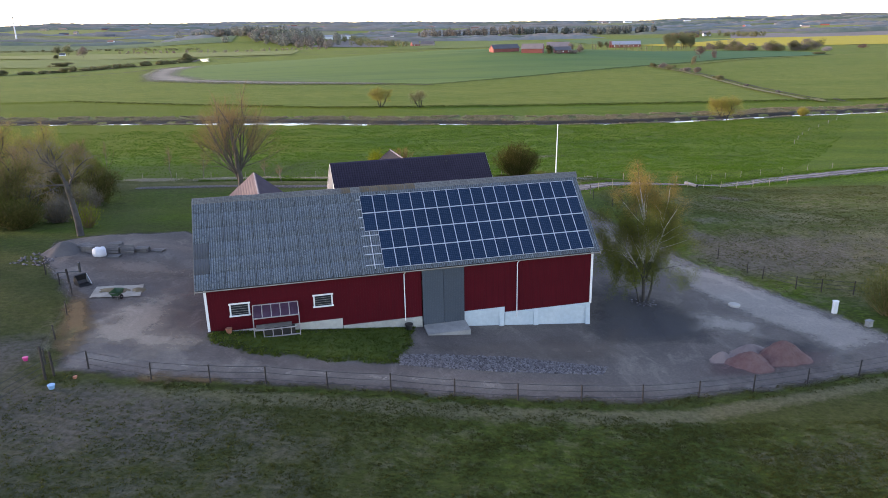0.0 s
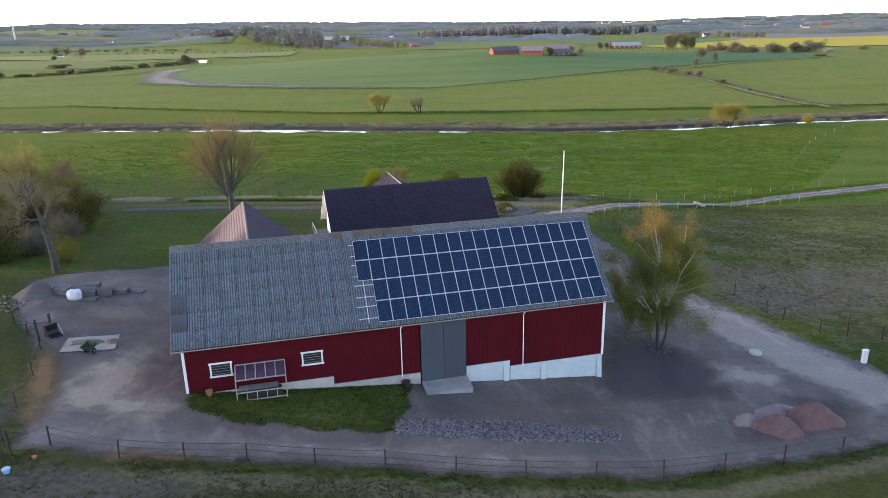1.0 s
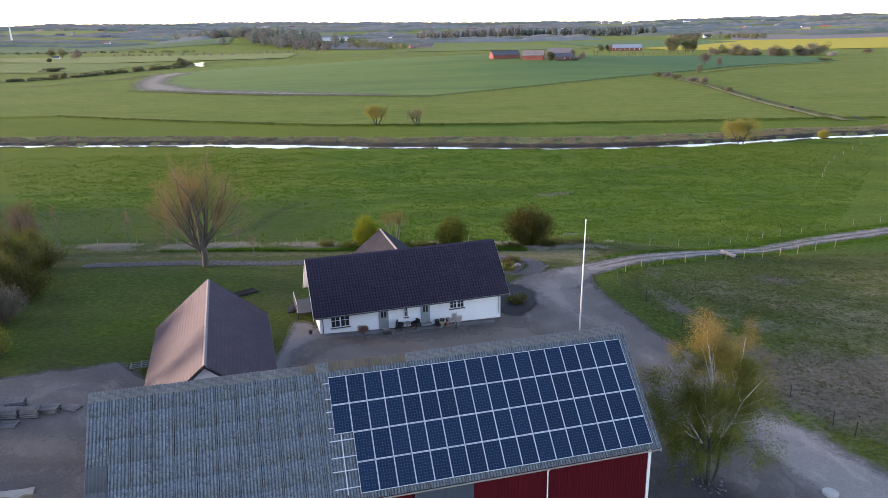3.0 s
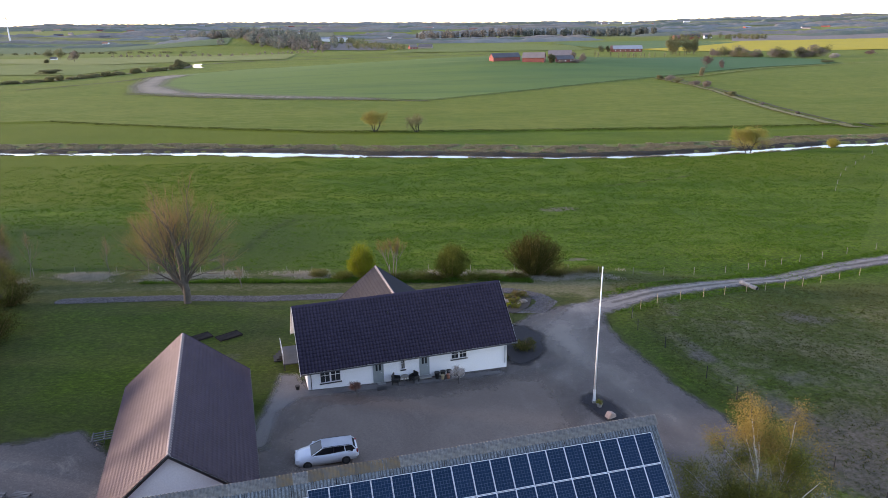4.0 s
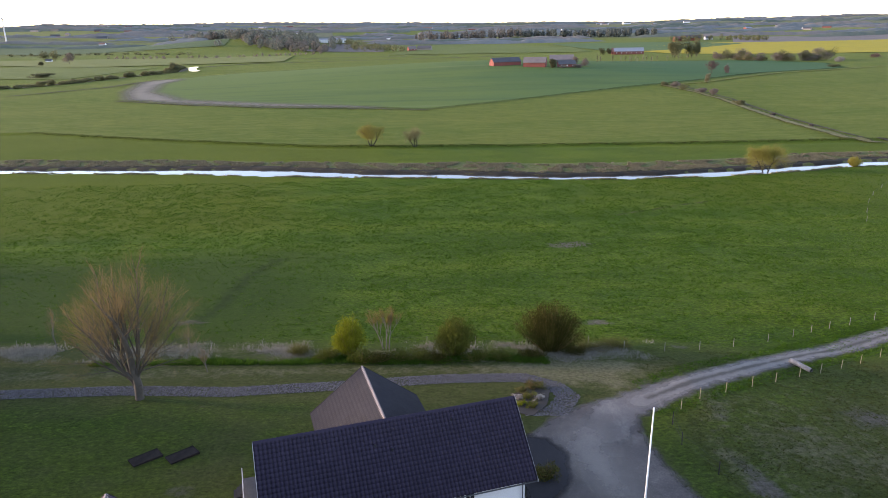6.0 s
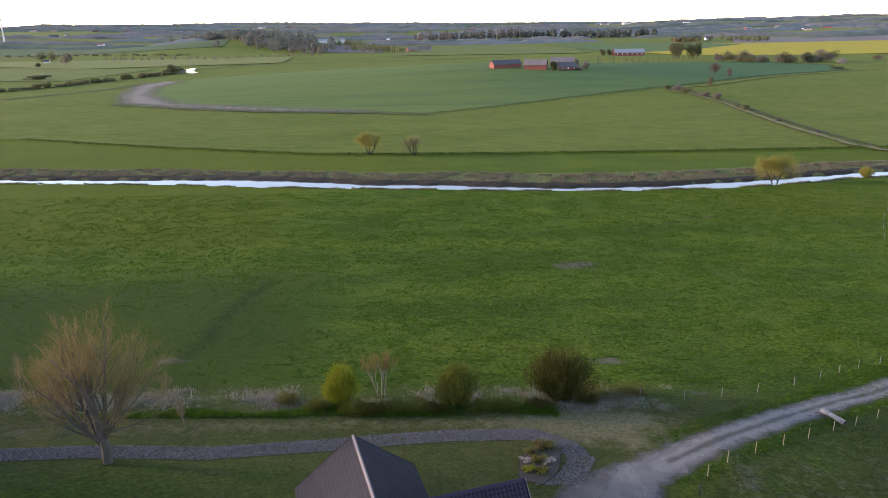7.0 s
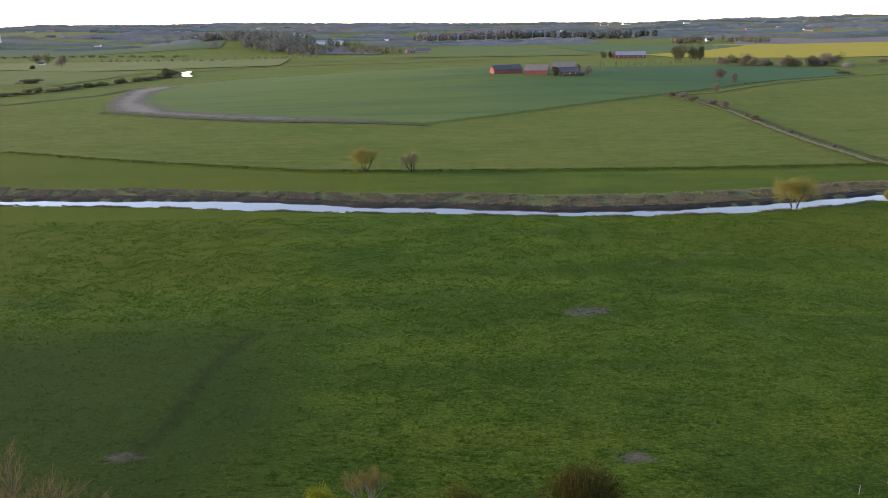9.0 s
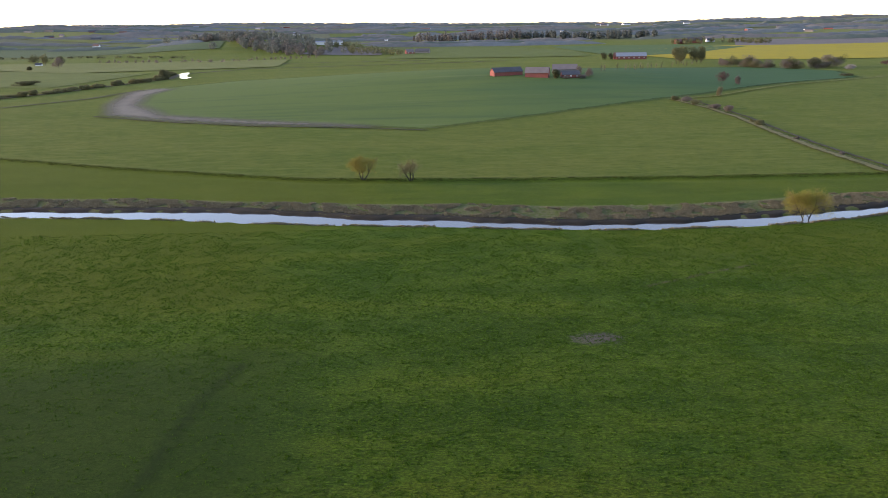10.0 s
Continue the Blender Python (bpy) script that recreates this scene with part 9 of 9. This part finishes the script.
# ---- rough grass ----
def tufts(name, pts, h, w, blades, material, label, seed, blade=1.0):
    """Clumps of upright blades, as one stretch of stuff."""
    r = np.random.default_rng(seed)
    n = len(pts)
    z = ground(pts[:, 0], pts[:, 1])
    base = np.repeat(np.stack([pts[:, 0], pts[:, 1], z - 0.02], -1), blades, 0)
    base[:, :2] += r.normal(0, w * 0.5, (n * blades, 2))
    t = r.uniform(0, 6.28, n * blades)
    side = np.stack([np.cos(t), np.sin(t), 0 * t], -1) * (blade * w * r.uniform(0.18, 0.42, n * blades))[:, None]
    up = np.stack([r.normal(0, 0.35, n * blades), r.normal(0, 0.35, n * blades), np.ones(n * blades)], -1) * (np.repeat(r.uniform(0.5, 1.3, n), blades) * h)[:, None]
    v = np.stack([base - side, base + side, base + up + side * 0.25, base + up - side * 0.25], 1).reshape(-1, 3)
    return tagged(new(name, quick(name, v, np.arange(4 * n * blades).reshape(-1, 4), material)), label, "grass", kind="stuff")


gr = np.random.default_rng(12)


def scatter(n, x0, x1, y0, y1, keep):
    out = np.zeros((0, 2))
    while len(out) < n:
        p = np.stack([gr.uniform(x0, x1, n), gr.uniform(y0, y1, n)], -1)
        out = np.concatenate([out, p[keep(p[:, 0], p[:, 1])]])
    return out[:n]


M["tuft_green"] = leaf_material("pasture_tuft", (0.033, 0.097, 0.011), (0.088, 0.175, 0.020), 0.4)
M["tuft_dull"] = leaf_material("dull_tuft", (0.044, 0.056, 0.013), (0.088, 0.090, 0.026), 0.35)
M["tuft_straw"] = leaf_material("straw_tuft", (0.25, 0.232, 0.19), (0.39, 0.362, 0.30), 0.3)
patchy = lambda x, y: 0.25 * vnoise(x, y, 7.0, 1) + 0.4 * vnoise(x, 1.1 * y, 2.4, 2) + 0.35 * vnoise(x, 1.1 * y, 1.1, 3) + gr.normal(0, 0.13, np.shape(x)) > 0.5
cone = lambda x, y: np.abs(x) < 0.72 * (y - 20) + 12
# Fewer bright tufts in the west, keeping the painted shade there dark.
tufts("pasture_grass", scatter(70000, -190, 190, 121, 268, lambda x, y: patchy(x, y) & (gr.random(np.shape(x)) > sm(70, 180, np.abs(x))) & (np.abs(x) < 0.68 * (y - 72) + 26) & (y < water_line(x, -1) - 1.5) & (gr.random(np.shape(x)) > 0.75 * sm(-2, -34, x) * sm(200, 150, y))), 0.15, 0.24, 4, "tuft_green", "lush uneven tufts of pasture grass", 1)
tufts("paddock_grass", scatter(26000, -27, 34, 20, 39.0, lambda x, y: patchy(x, y) & (np.abs(x) < 0.66 * y + 4) & (gr.random(np.shape(x)) < 0.35 + 0.65 * sm(-14, 2, x))), 0.07, 0.11, 5, "tuft_dull", "short dull tufts of paddock grass", 2)
tufts("paddock_grass", scatter(16000, 22, 75, 60, 118, lambda x, y: patchy(x, y) & (inside(YARD, x, y) < -1) & (beside(TRACK, x, y) > 2.4)), 0.08, 0.15, 4, "tuft_dull", "short dull tufts of paddock grass", 3)
tufts("dead_grass", scatter(3200, -62, 26, 113.5, 121.5, lambda x, y: (np.abs(y - 117.2 - 0.9 * np.sin(x * 0.35) + gr.normal(0, 1.5, np.shape(x))) < 1.2) & (ripple(x, y, 10, 0.3) + gr.normal(0, 0.22, np.shape(x)) > 0.0) & ~((x > -14) & (x < -7))), 0.19, 0.7, 16, "tuft_straw", "pale dead grass along the pasture edge", 4, 0.12)
tufts("river_reeds", np.concatenate([scatter(15000, -230, 230, 262, 330, lambda x, y: (y > water_line(x, 1) + 3.4) & (vnoise(x, y, 4.0, 5) > 0.42) & (y < river_middle(x) + 16.0 + 2 * np.sin(x * 0.11)) & (ripple(x, y, 7, 1.3) > -0.35)), scatter(2600, -230, 230, 255, 310, lambda x, y: (np.abs(y - water_line(x, -1) + 0.8) < 0.9) & (ripple(x, y, 17, 2.1) + gr.normal(0, 0.25, np.shape(x)) > 0.0))]), 0.42, 0.62, 7, M["reed"], "pale dead reeds along the river banks", 5)
tufts("ditch_grass", scatter(2500, -210, 300, 328, 405, lambda x, y: np.abs(y - np.interp(x, [-207, -141, -86, -47, 2.5, 70, 170, 300], [403, 373.5, 353, 340.3, 335.4, 331.8, 330.2, 330]) + 1.5) < 1.3), 0.22, 0.5, 4, "tuft_dull", "rough tall grass on the dike", 6)
tufts("lane_verge", scatter(500, -24, 34, 38, 46.5, lambda x, y: (np.abs(inside(YARD, x, y) + 0.4) < 0.6) & patchy(x, y)), 0.09, 0.2, 5, "tuft_dull", "tufty verge under the lane fence", 7)
M["tuft_turf"] = leaf_material("fresh_turf_tuft", (0.042, 0.082, 0.012), (0.115, 0.145, 0.028), 0.45)
tufts("patch_grass", scatter(4200, -18.5, -1.5, 42.5, 51.2, lambda x, y: inside(PATCH, x, y) + 0.8 * vnoise(x, y, 0.9, 14) + 0.8 * vnoise(x, y, 2.2, 15) > 0.9), 0.12, 0.20, 6, "tuft_turf", "rough grass before the barn", 8)
tufts("track_verge", scatter(2600, 20, 90, 100, 140, lambda x, y: (np.abs(beside(TRACK, x, y) - 2.9) < 0.9)), 0.12, 0.22, 4, "tuft_green", "green verges beside the farm track", 9)
tufts("edge_grass", scatter(2600, -40, 12, 112.6, 116.4, lambda x, y: np.abs(y - 114.0 - 0.7 * np.sin(0.4 * x) - 0.04 * x + gr.normal(0, 0.4, np.shape(x))) < 0.8), 0.32, 0.3, 8, "tuft_green", "dark tall grass along the old fence", 10, 0.3)
